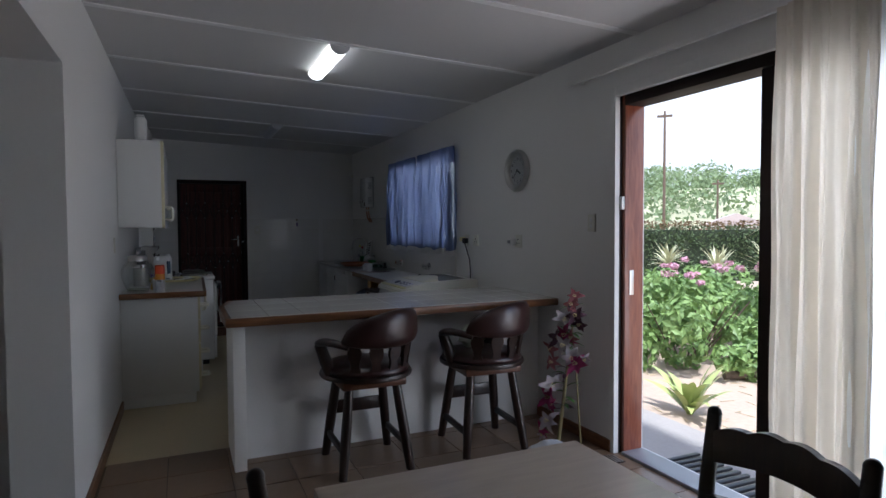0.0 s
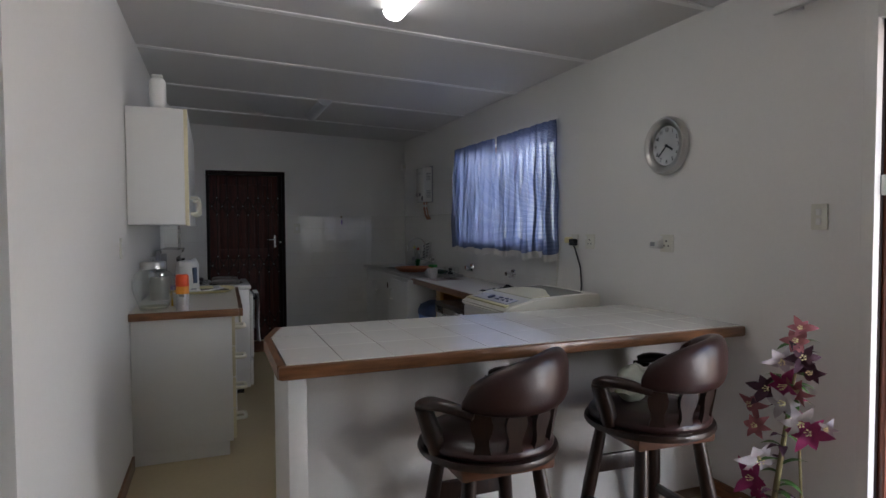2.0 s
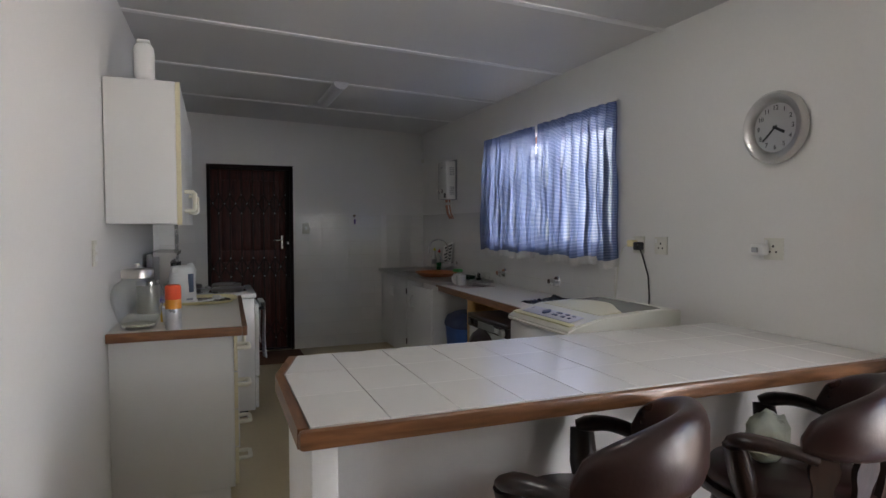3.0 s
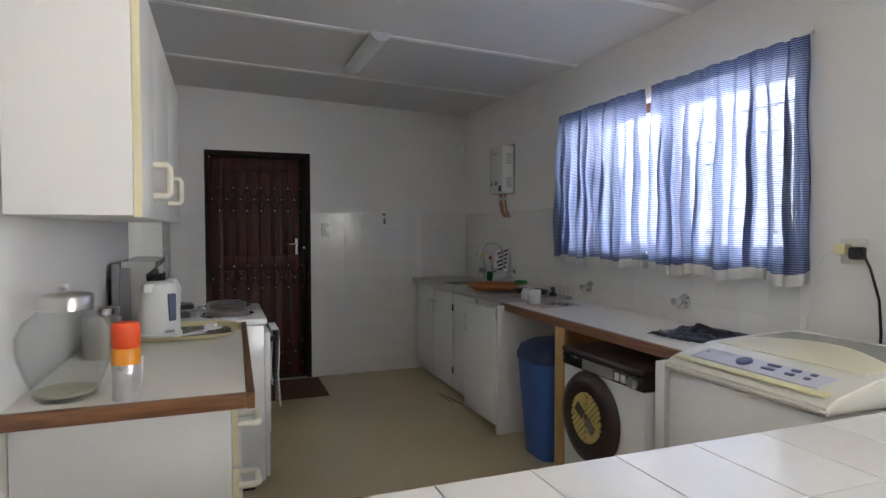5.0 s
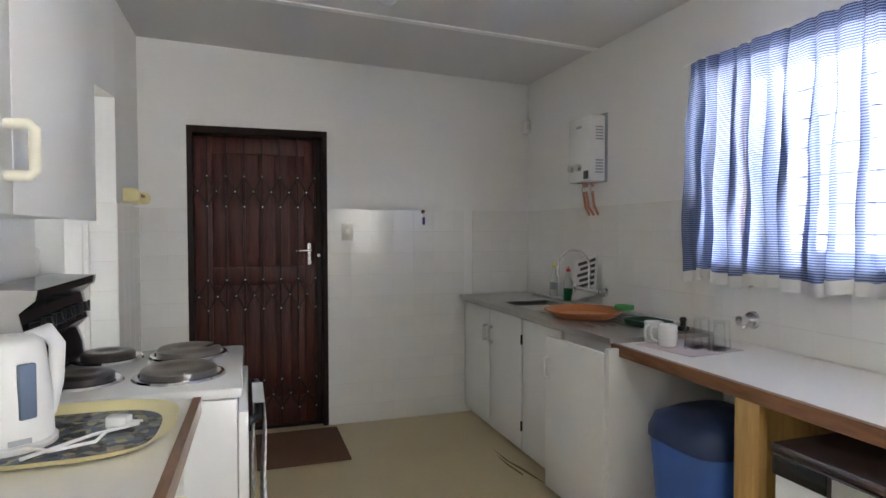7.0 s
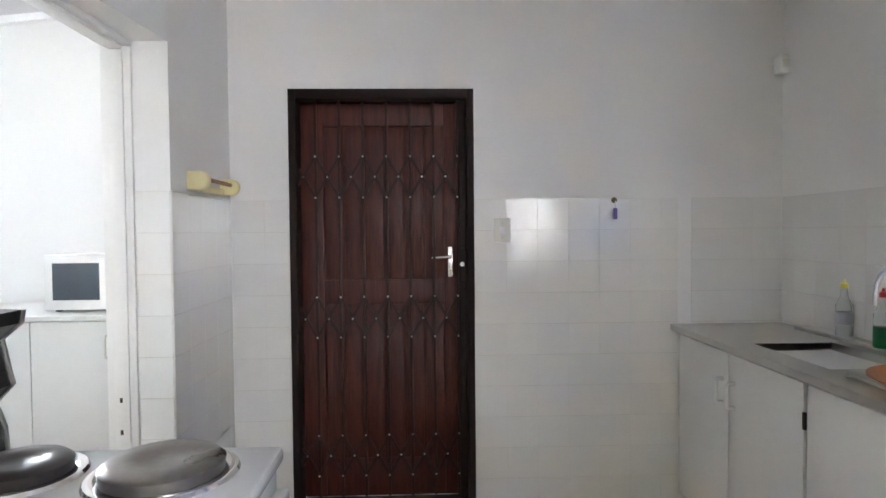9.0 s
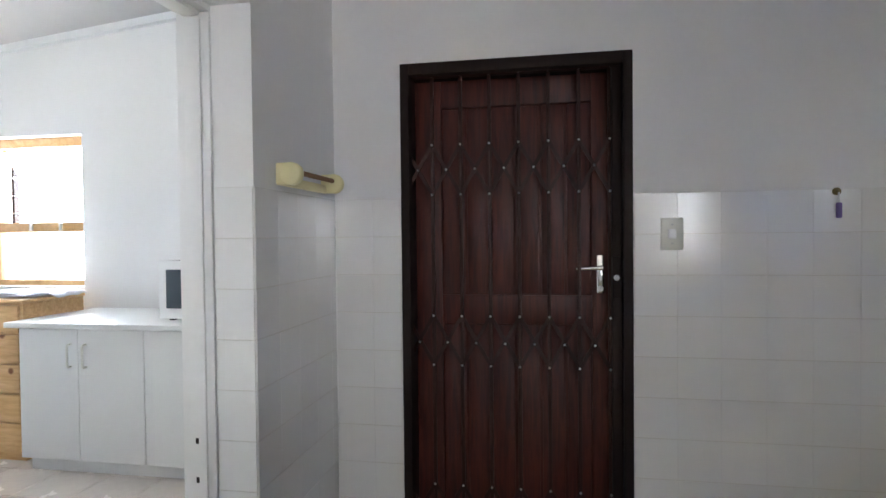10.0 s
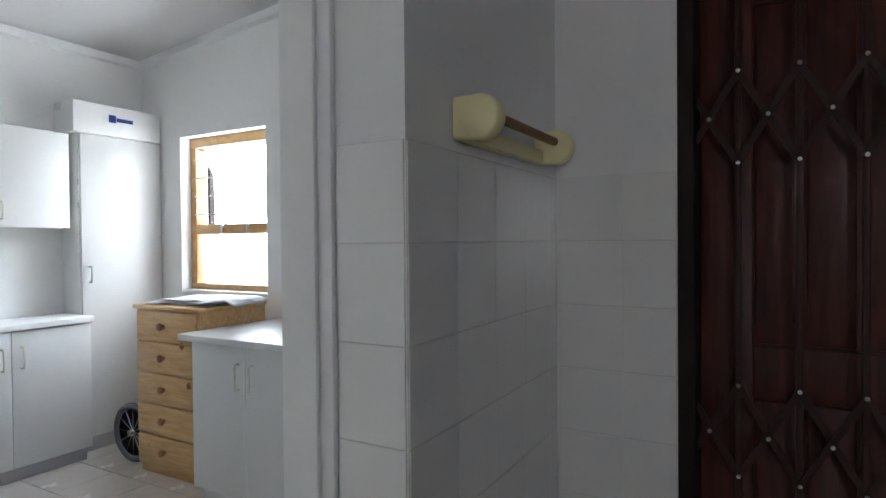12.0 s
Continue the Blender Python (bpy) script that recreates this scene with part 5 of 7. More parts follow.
def wall_tap(y):
    t = thing("wall_tap", (EAST - 0.006, y, 0.98), "chrome wall tap above the worktop", "tap", group="washing machine taps")
    bm = bmesh.new()
    rod(bm, (0.0, 0, 0), (-0.012, 0, 0), 0.04, 0.034, 24)
    rod(bm, (-0.012, 0, 0), (-0.05, 0, 0), 0.014)
    rod(bm, (-0.04, 0, 0), (-0.045, 0.0, -0.035), 0.011)
    part("body", bm, CHROME, t, smooth=50)
    bm = bmesh.new()
    rod(bm, (-0.05, 0, 0), (-0.075, 0, 0), 0.022, 0.02, 12)
    part("tap_handle", bm, CHROME, t, smooth=50)


wall_tap(6.48)
wall_tap(5.625)


def water_heater():
    g = thing("gas_water_heater", (EAST - 0.003, 7.582, 1.668), "white wall mounted gas water heater with pipes below", "water heater")
    bx("casing", (-0.118, -0.012, 0.0, 0.26, 0.0, 0.4), ENAMEL, g, bevel=0.012)
    bx("back_plate", (-0.011, 0.0, -0.006, 0.266, -0.005, 0.415), GREY_PLASTIC, g)
    for z in (0.05, 0.25):
        for k in range(5):
            bx("side_slot", (-0.082, -0.03, -0.002, 0.001, z + 0.018 * k, z + 0.018 * k + 0.009), GREY_PLASTIC, g, bevel=0)
    for y, r in ((0.12, 0.024), (0.205, 0.024)):
        bm = bmesh.new()
        rod(bm, (-0.118, y, 0.09), (-0.142, y, 0.09), r, r - 0.003, 18)
        part("knob", bm, CHROME, g, "silver control knob")
    bx("display", (-0.12, -0.1175, 0.02, 0.075, 0.015, 0.065), BLACK_PLASTIC, g, "small black display", 0.001)
    bx("badge", (-0.12, -0.1175, 0.1, 0.16, 0.33, 0.345), GREY_PLASTIC, g, "", 0)
    for y, x in ((0.08, -0.05), (0.13, -0.06), (0.18, -0.05)):
        bm = bmesh.new()
        sweep(bm, [(x, y, 0.0), (x, y, -0.07), (x + 0.02, y + 0.01, -0.15), (0.0, y + 0.01, -0.2)], 0.009, 8)
        part("pipe", bm, COPPER if y != 0.14 else STEEL, g, "copper supply pipe", 60)
        bm = bmesh.new()
        rod(bm, (x, y, -0.03), (x, y, -0.055), 0.015, seg=6)
        part("nut", bm, STEEL, g)


COPPER = material("dull_copper", (0.4, 0.2, 0.13), 0.35, 0.1, 50, 0.15, 6, 0.03, metal=0.8)
water_heater()


def wall_plate(y, z, kind, label, category="socket", west=False):
    """Cream electrical plate on the east (or west) wall with toggles or socket holes."""
    x = west_at(y) + 0.0005 if west else EAST - 0.0005
    t = thing("wall_socket" if kind != "switch" else "light_switch", (x, y, z), label, category, rz=180 if west else 0)
    w, h = (0.05, 0.05) if kind == "socket" else (0.036, 0.055)
    bx("plate", (-0.009, 0, -w, w, -h, h), OFF_WHITE, t, bevel=0.003)
    if kind == "socket":
        for dy, dz, r in ((0.0, 0.012, 0.006), (0.016, -0.014, 0.005), (-0.016, -0.014, 0.005)):
            bm = bmesh.new()
            rod(bm, (-0.0095, dy, dz), (-0.0085, dy, dz), r, seg=12)
            part("pin_hole", bm, BLACK_PLASTIC, t)
        bx("rocker", (-0.014, -0.009, 0.026, 0.042, 0.015, 0.04), WHITE_PLASTIC, t, bevel=0.002)
    else:
        for dz in (0.02, -0.02):
            bx("rocker", (-0.014, -0.009, -0.012, 0.012, dz - 0.014, dz + 0.014), WHITE_PLASTIC, t, bevel=0.003)
    return t


wall_plate(4.728, 1.277, "socket", "cream wall socket with plugged leads")
wall_plate(4.538, 1.277, "socket", "cream wall socket beside the washing machine")
wall_plate(3.81, 1.285, "socket", "cream wall socket with white plug adaptor")
wall_plate(2.91, 1.42, "switch", "cream double light switch by the patio door", "switch")
wall_plate(4.68, 1.28, "switch", "white light switch on the wall", "switch", True)
t = thing("light_switch", (0.912, NORTH - 0.0065, 1.365), "cream light switch on the wall tiles", "switch")
bx("plate", (-0.04, 0.04, -0.009, 0, -0.06, 0.06), OFF_WHITE, t)
bx("rocker", (-0.014, 0.014, -0.014, -0.009, -0.018, 0.018), WHITE_PLASTIC, t)
for dz in (0.035, -0.035):
    bx("screw", (-0.004, 0.004, -0.0105, -0.009, dz - 0.003, dz + 0.003), STEEL, t, bevel=0)
t = thing("plug_adaptor", (EAST - 0.01, 3.85, 1.28), "white plug adaptor in the wall socket", "adaptor")
bx("body", (-0.045, 0, -0.025, 0.055, -0.025, 0.025), WHITE_PLASTIC, t, bevel=0.012)
bx("pin_cover", (-0.055, -0.045, 0.0, 0.03, -0.012, 0.012), GREY_PLASTIC, t)
t = thing("power_lead", (EAST - 0.01, 4.728, 1.277), "black plug and lead hanging from the wall socket", "cable")
bm = bmesh.new()
box(bm, -0.05, 0.0, -0.055, -0.012, -0.03, 0.018, 0.008)
part("plug", bm, BLACK_PLASTIC, t)
bm = bmesh.new()
sweep(bm, [(-0.04, -0.045, 0.0), (-0.06, -0.075, 0.002), (-0.05, -0.1, -0.06), (-0.02, -0.115, -0.18), (-0.015, -0.12, -0.3), (-0.02, -0.12, -0.42)], 0.005, 8)
part("lead", bm, BLACK_PLASTIC, t, smooth=60)
t = thing("power_lead", (EAST - 0.01, 4.75, 1.285), "pale cream plug and lead hanging from the wall socket", "cable")
bm = bmesh.new()
box(bm, -0.045, 0.0, -0.02, 0.03, -0.02, 0.02, 0.008)
part("plug", bm, CREAM_PLASTIC, t)
bm = bmesh.new()
sweep(bm, [(-0.04, 0.02, 0.0), (-0.05, 0.06, -0.03), (-0.04, 0.11, -0.12), (-0.03, 0.14, -0.25), (-0.04, 0.15, -0.42)], 0.004, 8)
part("lead", bm, OFF_WHITE, t, smooth=60)


def wall_clock():
    c = thing("wall_clock", (EAST - 0.002, 3.805, 1.832), "round wall clock with wide brushed silver rim", "clock")
    back = Matrix.Rotation(radians(-90), 4, "Y")
    bm = bmesh.new()
    lathe(bm, [(0.15, 0.0), (0.162, 0.01), (0.162, 0.03), (0.15, 0.045), (0.125, 0.042), (0.112, 0.024), (0.11, 0.014)], (0, 0, 0), 56, back)
    part("rim", bm, STEEL, c, "brushed silver rim", 50)
    bm = bmesh.new()
    lathe(bm, [(0.112, 0.012), (0.0, 0.0135)], (0, 0, 0), 48, back)
    part("dial", bm, material("dial_paper", (0.6, 0.6, 0.56), 0.5, 0.03, 40, 0.04, 6, 0.0), c, "pale dial", 50)
    for k in range(12):
        a = k * math.pi / 6
        cu = bpy.data.curves.new("numeral", "FONT")
        cu.body, cu.size, cu.align_x, cu.align_y, cu.extrude = str(12 if k == 0 else k), 0.03, "CENTER", "CENTER", 0.0005
        ob = new("numeral", cu)
        dg = bpy.context.evaluated_depsgraph_get()
        me = bpy.data.meshes.new_from_object(ob.evaluated_get(dg))
        bpy.data.objects.remove(ob)
        ob = new("numeral", me)
        me.materials.clear()
        me.materials.append(BLACK_PLASTIC)
        ob.parent = c
        ob.matrix_basis = Matrix.Translation((-0.0155, -0.088 * math.sin(a), 0.088 * math.cos(a))) @ Matrix.Rotation(radians(-90), 4, "Z") @ Matrix.Rotation(radians(90), 4, "X")
    for name, deg, ln, wd in (("hour_hand", 118, 0.055, 0.006), ("minute_hand", 228, 0.085, 0.004)):
        bm = bmesh.new()
        box(bm, -0.019, -0.0175, -wd, wd, -0.012, ln, turn=Matrix.Rotation(radians(deg), 4, "X"))
        part(name, bm, BLACK_PLASTIC, c)
    bm = bmesh.new()
    rod(bm, (-0.015, 0, 0), (-0.021, 0, 0), 0.007)
    part("hub", bm, BLACK_PLASTIC, c)


wall_clock()

t = thing("motion_sensor", (EAST - 0.03, NORTH - 0.05, 2.165), "small white alarm sensor high in the corner", "sensor")
bx("body", (-0.025, 0.025, -0.02, 0.045, -0.045, 0.045), WHITE_PLASTIC, t, bevel=0.01)
bx("lens", (-0.018, 0.018, -0.024, -0.0205, -0.02, 0.02), OFF_WHITE, t, bevel=0.001)
t = thing("key_hook", (1.468, NORTH - 0.007, 1.51), "small wall hook with a hanging key and purple tag", "hook")
bm = bmesh.new()
lathe(bm, [(0.014, 0.0), (0.014, 0.006), (0.007, 0.01), (0.006, 0.02), (0.0, 0.022)], (0, 0, 0), 16, Matrix.Rotation(radians(90), 4, "X"))
part("hook", bm, material("tarnished_brass", (0.2, 0.15, 0.06), 0.4, 0.1, 60, 0.1, 8, 0.0, metal=0.8), t, smooth=50)
bm = bmesh.new()
rod(bm, (0, -0.018, 0.0), (0.002, -0.018, -0.04), 0.003)
part("key_ring", bm, STEEL, t)
bm = bmesh.new()
box(bm, -0.009, 0.011, -0.023, -0.013, -0.095, -0.04, 0.004)
part("tag", bm, material("purple_tag", (0.14, 0.09, 0.3), 0.4, 0.05, 30, 0.05, 6, 0.0), t, "purple key tag")

# roll holder on the short return wall
t = thing("roll_holder", (-0.41, 8.11, 1.572), "cream plastic wall roll holder, empty", "holder")
for y in (0.0, 0.38):
    bm = bmesh.new()
    lathe(bm, [(0.034, 0.0), (0.037, 0.005), (0.037, 0.03), (0.032, 0.036), (0.0, 0.037)], (0.055, y + 0.036, 0.0), 32, Matrix.Rotation(radians(90), 4, "X"))
    box(bm, 0.006, 0.055, y + 0.002, y + 0.034, -0.036, 0.036, 0.006)
    part("end_bracket", bm, CREAM_PLASTIC, t, smooth=50)
bx("back_bar", (0.006, 0.03, 0.035, 0.381, -0.036, -0.006), CREAM_PLASTIC, t)
bm = bmesh.new()
rod(bm, (0.055, 0.036, 0.01), (0.055, 0.382, 0.01), 0.009)
part("spindle", bm, material("brown_card_tube", (0.3, 0.17, 0.08), 0.8, 0.1, 40, 0.1, 6, 0.05), t, "brown spindle")

# scuffed streaks on the vinyl before the sink cabinet
SCUFF = material("scuffed_vinyl", (0.17, 0.13, 0.075), 0.7, 0.5, 30, 0.4, 8, 0.05)
for outline in ([(1.69, 7.87), (1.703, 7.66), (1.735, 7.53), (1.758, 7.31), (1.735, 7.4), (1.715, 7.52), (1.69, 7.67)], [(1.672, 7.76), (1.682, 7.6), (1.7, 7.46), (1.69, 7.44), (1.668, 7.6)]):
    bm = bmesh.new()
    slab(bm, list(reversed(outline)), 0.0005, 0.0016)
    part("scuff_mark", bm, SCUFF, floor_kitchen, "dark scuffed streak", None)

# door mat
MAT = material("brown_coir", (0.16, 0.08, 0.045), 0.98, 0.3, 220, 0.12, 6, 0.9)
bm = bmesh.new()
box(bm, 0.28, 0.82, 7.97, 8.58, 0.002, 0.014, 0.004)
solid("door_mat", bm, MAT, "brown coir door mat by the back door", "mat")


# ---- ceiling lights ----
def ceiling_light(x, y0, y1, lit):
    z = ceiling_at(x)
    t = thing("ceiling_light", (x, y0, z), "long fluorescent ceiling light, lit" if lit else "long fluorescent ceiling light, switched off", "ceiling light")
    L = y1 - y0
    bx("tray", (-0.045, 0.045, 0.02, L - 0.02, -0.03, 0.001), WHITE_PAINT, t)
    bm = bmesh.new()
    n = 14
    rows = []
    for k in range(n + 1):
        a = math.pi * k / n
        rows.append([bm.verts.new((0.058 * math.cos(a), y, -0.012 - 0.05 * math.sin(a))) for y in (0.02, L - 0.02)])
    for a, b in zip(rows, rows[1:]):
        bm.faces.new((a[0], a[1], b[1], b[0]))
    part("diffuser", bm, glow("lit_diffuser", (1.0, 0.96, 0.88), 2.3) if lit else DIFFUSER, t, "glowing white diffuser" if lit else "white ribbed diffuser", 60)
    for y in (0.0, L - 0.02):
        bm = bmesh.new()
        v = slab(bm, [(0.062 * math.cos(math.pi * k / n), -0.006 - 0.057 * math.sin(math.pi * k / n)) for k in range(n + 1)], y, y + 0.02)
        for q in v:
            q.co = Vector((q.co.x, q.co.z, q.co.y))
        part("end_cap", bm, GREY_CAP, t, "grey end cap", 50)


DIFFUSER = material("white_diffuser", (0.7, 0.7, 0.72), 0.3, 0.02, 40, 0.02, 5, 0.02)
GREY_CAP = material("pale_grey_cap", (0.6, 0.6, 0.62), 0.4, 0.02, 40, 0.02, 5, 0.0)
ceiling_light(0.85, 3.53, 4.27, True)
ceiling_light(0.91, 6.6, 7.4, False)


# ---- bar stools ----
def bar_stool(at, rz, swivel=24):
    upper = []
    s = thing("bar_stool", at, "dark wooden captain's bar stool with maroon leather seat and back", "bar stool", rz, "stools at the bar")
    # local front is +y
    bm = bmesh.new()
    box(bm, -0.19, 0.19, -0.19, 0.19, 0.488, 0.545, 0.012)
    part("seat_frame", bm, LIT_SEAT_WOOD, s, "square wooden seat frame, coloured reddish as if lit")
    bm = bmesh.new()
    lathe(bm, [(0.19, 0.547), (0.228, 0.55), (0.232, 0.56), (0.228, 0.574), (0.19, 0.577)], seg=44)
    upper += [part("seat_ring", bm, DARK_WOOD, s, smooth=50)]
    bm = bmesh.new()
    lathe(bm, [(0.195, 0.578), (0.214, 0.58), (0.218, 0.595), (0.205, 0.615), (0.12, 0.628), (0.0, 0.63)], seg=44)
    for q in bm.verts:
        q.co.z += 0.006 * noise.noise(q.co * 9)
    upper += [part("seat", bm, LEATHER, s, "maroon leather cushion seat", 70)]
    for sx in (-1, 1):
        for sy in (-1, 1):
            bm = bmesh.new()
            a, b = Vector((sx * 0.135, sy * 0.135, 0.54)), Vector((sx * 0.2, sy * 0.215, 0.0))
            pts = [a, a.lerp(b, 0.3), a.lerp(b, 0.6), a.lerp(b, 0.8), b]
            sweep(bm, pts, [0.026, 0.029, 0.031, 0.028, 0.025], 8)
            part("leg", bm, DARK_WOOD, s, smooth=50)
    for sx in (-1, 1):
        bm = bmesh.new()
        box(bm, sx * 0.186 - 0.013, sx * 0.186 + 0.013, -0.195, 0.195, 0.125, 0.165, 0.008)
        part("stretcher", bm, DARK_WOOD, s)
    for sy, z in ((1, 0.3),):
        bm = bmesh.new()
        v = box(bm, -0.17, 0.17, sy * 0.178 - 0.012, sy * 0.178 + 0.012, z - 0.04, z + 0.04, 0.007)
        part("foot_rail", bm, DARK_WOOD, s)
    # curved padded back, arms and splats
    bm = bmesh.new()
    arc_band(bm, 0.225, 192, 348, 0.735, 0.895, 0.05, 30, 0.014, 8, 0.045)
    upper += [part("backrest", bm, LEATHER, s, "padded maroon leather backrest", 70)]
    for sx in (-1, 1):
        bm = bmesh.new()
        pts = []
        for k in range(9):
            u = k / 8
            a = radians(200) if sx < 0 else radians(340)
            base = Vector((0.23 * math.cos(a), 0.23 * math.sin(a), 0.745))
            pts.append(base + Vector((sx * 0.02 * math.sin(u * math.pi), 0.19 * u, 0.022 * math.sin(u * math.pi * 0.9))))
        sweep(bm, pts, [0.027, 0.029, 0.031, 0.033, 0.034, 0.036, 0.039, 0.038, 0.026], 10, 0.6)
        upper += [part("arm_rest", bm, DARK_WOOD, s, smooth=60)]
        bm = bmesh.new()
        sweep(bm, [(sx * 0.185, 0.07, 0.56), (sx * 0.2, 0.085, 0.65), (sx * 0.225, 0.1, 0.745)], [0.032, 0.04, 0.034], 10, 0.8)
        upper += [part("arm_post", bm, DARK_WOOD, s, smooth=60)]
    for k, deg in enumerate((205, 232, 258, 282, 308, 335)):
        a = radians(deg)
        d = Vector((math.cos(a), math.sin(a), 0))
        side = Vector((-math.sin(a), math.cos(a), 0))
        bm = bmesh.new()
        n = 8
        rows = []
        for i in range(n + 1):
            u = i / n
            p = d * (0.195 + 0.03 * u) + Vector((0, 0, 0.555 + 0.21 * u))
            w = 0.022 + 0.009 * u + 0.006 * math.sin(u * 11)
            rows.append([bm.verts.new(p + side * (w * e) + d * (0.008 * f)) for e, f in ((-1, -1), (1, -1), (1, 1), (-1, 1))])
        for r0, r1 in zip(rows, rows[1:]):
            for i in range(4):
                bm.faces.new((r0[i], r0[(i + 1) % 4], r1[(i + 1) % 4], r1[i]))
        bm.faces.new(list(reversed(rows[0])))
        bm.faces.new(rows[-1])
        upper += [part("splat", bm, DARK_WOOD, s, smooth=50)]
    for ob in upper:
        ob.matrix_basis = pose(0, 0, -0.03, 0, 0, swivel) @ Matrix.Diagonal((1.18, 1.18, 1.03, 1))
    return s


# stool wood made lighter and redder: the orange light on the frame is painted in
LIT_SEAT_WOOD = wood("lit_seat_wood", (0.06, 0.022, 0.01), (0.13, 0.05, 0.022), 0.4, 8, (1, 6, 6), 0.2)
stool = bar_stool((0.9, 3.21, 0), 0, 35)
copy_thing(stool, pose(1.67, 3.2, 0, 0, 0, -3))


# ---- dining table and chairs ----
t = thing("dining_table", (0, 0, 0), "pale brown wooden dining table with plain top", "table")
bx("tabletop", (0.2, 1.0, -0.1, 1.3, 0.722, 0.75), TABLE_WOOD, t, bevel=0.006)
for a, b, c, d in ((0.26, 0.94, -0.03, -0.005), (0.26, 0.94, 1.205, 1.23), (0.26, 0.285, 0.0, 1.2), (0.915, 0.94, 0.0, 1.2)):
    bx("apron", (a, b, c, d, 0.63, 0.7215), DARK_WOOD, t)
for x in (0.26, 0.88):
    for y in (-0.03, 1.17):
        bm = bmesh.new()
        box(bm, x, x + 0.06, y, y + 0.06, 0.0, 0.7215, 0.006)
        part("leg", bm, DARK_WOOD, t)


def dining_chair(at, rz):
    """Local front is -x; the back stands at +x."""
    c = thing("dining_chair", at, "dark wooden dining chair with scalloped top rail", "chair", rz, "chairs round the table")
    bx("seat", (-0.4, 0.0, -0.21, 0.21, 0.43, 0.46), CHAIR_WOOD, c, bevel=0.01)
    for y in (-0.205, 0.205):
        bm = bmesh.new()
        sweep(bm, [(-0.37, y * 0.92, 0.0), (-0.37, y * 0.92, 0.43)], [0.017, 0.022], 10)
        part("leg", bm, CHAIR_WOOD, c, smooth=50)
        bm = bmesh.new()
        pts = [(0.03, y, 0.0), (0.0, y, 0.44), (0.025, y, 0.7), (0.05, y, 0.885)]
        sweep(bm, pts, [0.018, 0.021, 0.021, 0.019], 10)
        bmesh.ops.create_uvsphere(bm, u_segments=12, v_segments=8, radius=0.0195, matrix=Matrix.Translation((0.05, y, 0.885)))
        part("back_post", bm, CHAIR_WOOD, c, smooth=60)
    for k, (z0, h) in enumerate(((0.757, 0.085), (0.61, 0.06))):
        bm = bmesh.new()
        n = 40
        rows = []
        for i in range(n + 1):
            u = i / n
            y = -0.19 + 0.38 * u
            top = z0 + h + (0.028 * math.sin(u * math.pi) + 0.009 * abs(math.sin(u * math.pi * 4.0)) if k == 0 else 0.015 * math.sin(u * math.pi))
            bot = z0 + 0.02 * math.sin(u * math.pi)
            x = 0.036 - 0.025 * k + 0.022 * math.sin(u * math.pi)
            rows.append([bm.verts.new(p) for p in ((x - 0.011, y, bot), (x + 0.011, y, bot), (x + 0.013, y, top), (x - 0.009, y, top))])
        for r0, r1 in zip(rows, rows[1:]):
            for i in range(4):
                bm.faces.new((r0[i], r0[(i + 1) % 4], r1[(i + 1) % 4], r1[i]))
        bm.faces.new(list(reversed(rows[0])))
        bm.faces.new(rows[-1])
        part("top_rail" if k == 0 else "cross_rail", bm, CHAIR_WOOD, c, smooth=50)
    for y in (-0.19, 0.19):
        bm = bmesh.new()
        sweep(bm, [(-0.37, y, 0.18), (0.01, y, 0.18)], 0.012, 8)
        part("stretcher", bm, CHAIR_WOOD, c, smooth=50)
    return c


chair = dining_chair((1.2, 0.8, 0), 0)
copy_thing(chair, pose(0.09, 0.89, 0, 0, 0, 180))


# ---- artificial lilies in a pot ----
PETAL_PINK = material("magenta_silk_petal", (0.34, 0.03, 0.14), 0.7, 0.35, 25, 0.3, 9, 0.05)
PETAL_WHITE = material("white_silk_petal", (0.55, 0.5, 0.53), 0.7, 0.1, 25, 0.15, 9, 0.05)
PETAL_DUSK = material("dusky_pink_silk_petal", (0.4, 0.14, 0.16), 0.7, 0.3, 25, 0.3, 9, 0.05)
PETAL_DARK = material("deep_plum_silk_petal", (0.06, 0.018, 0.035), 0.75, 0.3, 25, 0.3, 9, 0.05)
LEAF_GREEN = material("silk_leaf", (0.06, 0.14, 0.03), 0.6, 0.2, 25, 0.2, 9, 0.05)
STEM = material("pale_cane", (0.22, 0.18, 0.08), 0.6, 0.15, 30, 0.15, 9, 0.05, stretch=(4, 4, 1))


def petal(bm, base, out, up, length, width, curl):
    """A pointed, curled petal of several faces."""
    out, up = out.normalized(), up.normalized()
    side = out.cross(up).normalized()
    rows = []
    n = 6
    for i in range(n + 1):
        u = i / n
        w = width * math.sin(math.pi * (0.12 + 0.88 * u) ** 0.8) * (1 if i < n else 0.1)
        p = base + out * (length * u) + up * (length * (0.45 * u - curl * u * u))
        rows.append([bm.verts.new(p - side * w + up * w * 0.25), bm.verts.new(p), bm.verts.new(p + side * w + up * w * 0.25)])
    for a, b in zip(rows, rows[1:]):
        for k in range(2):
            bm.faces.new((a[k], a[k + 1], b[k + 1], b[k]))


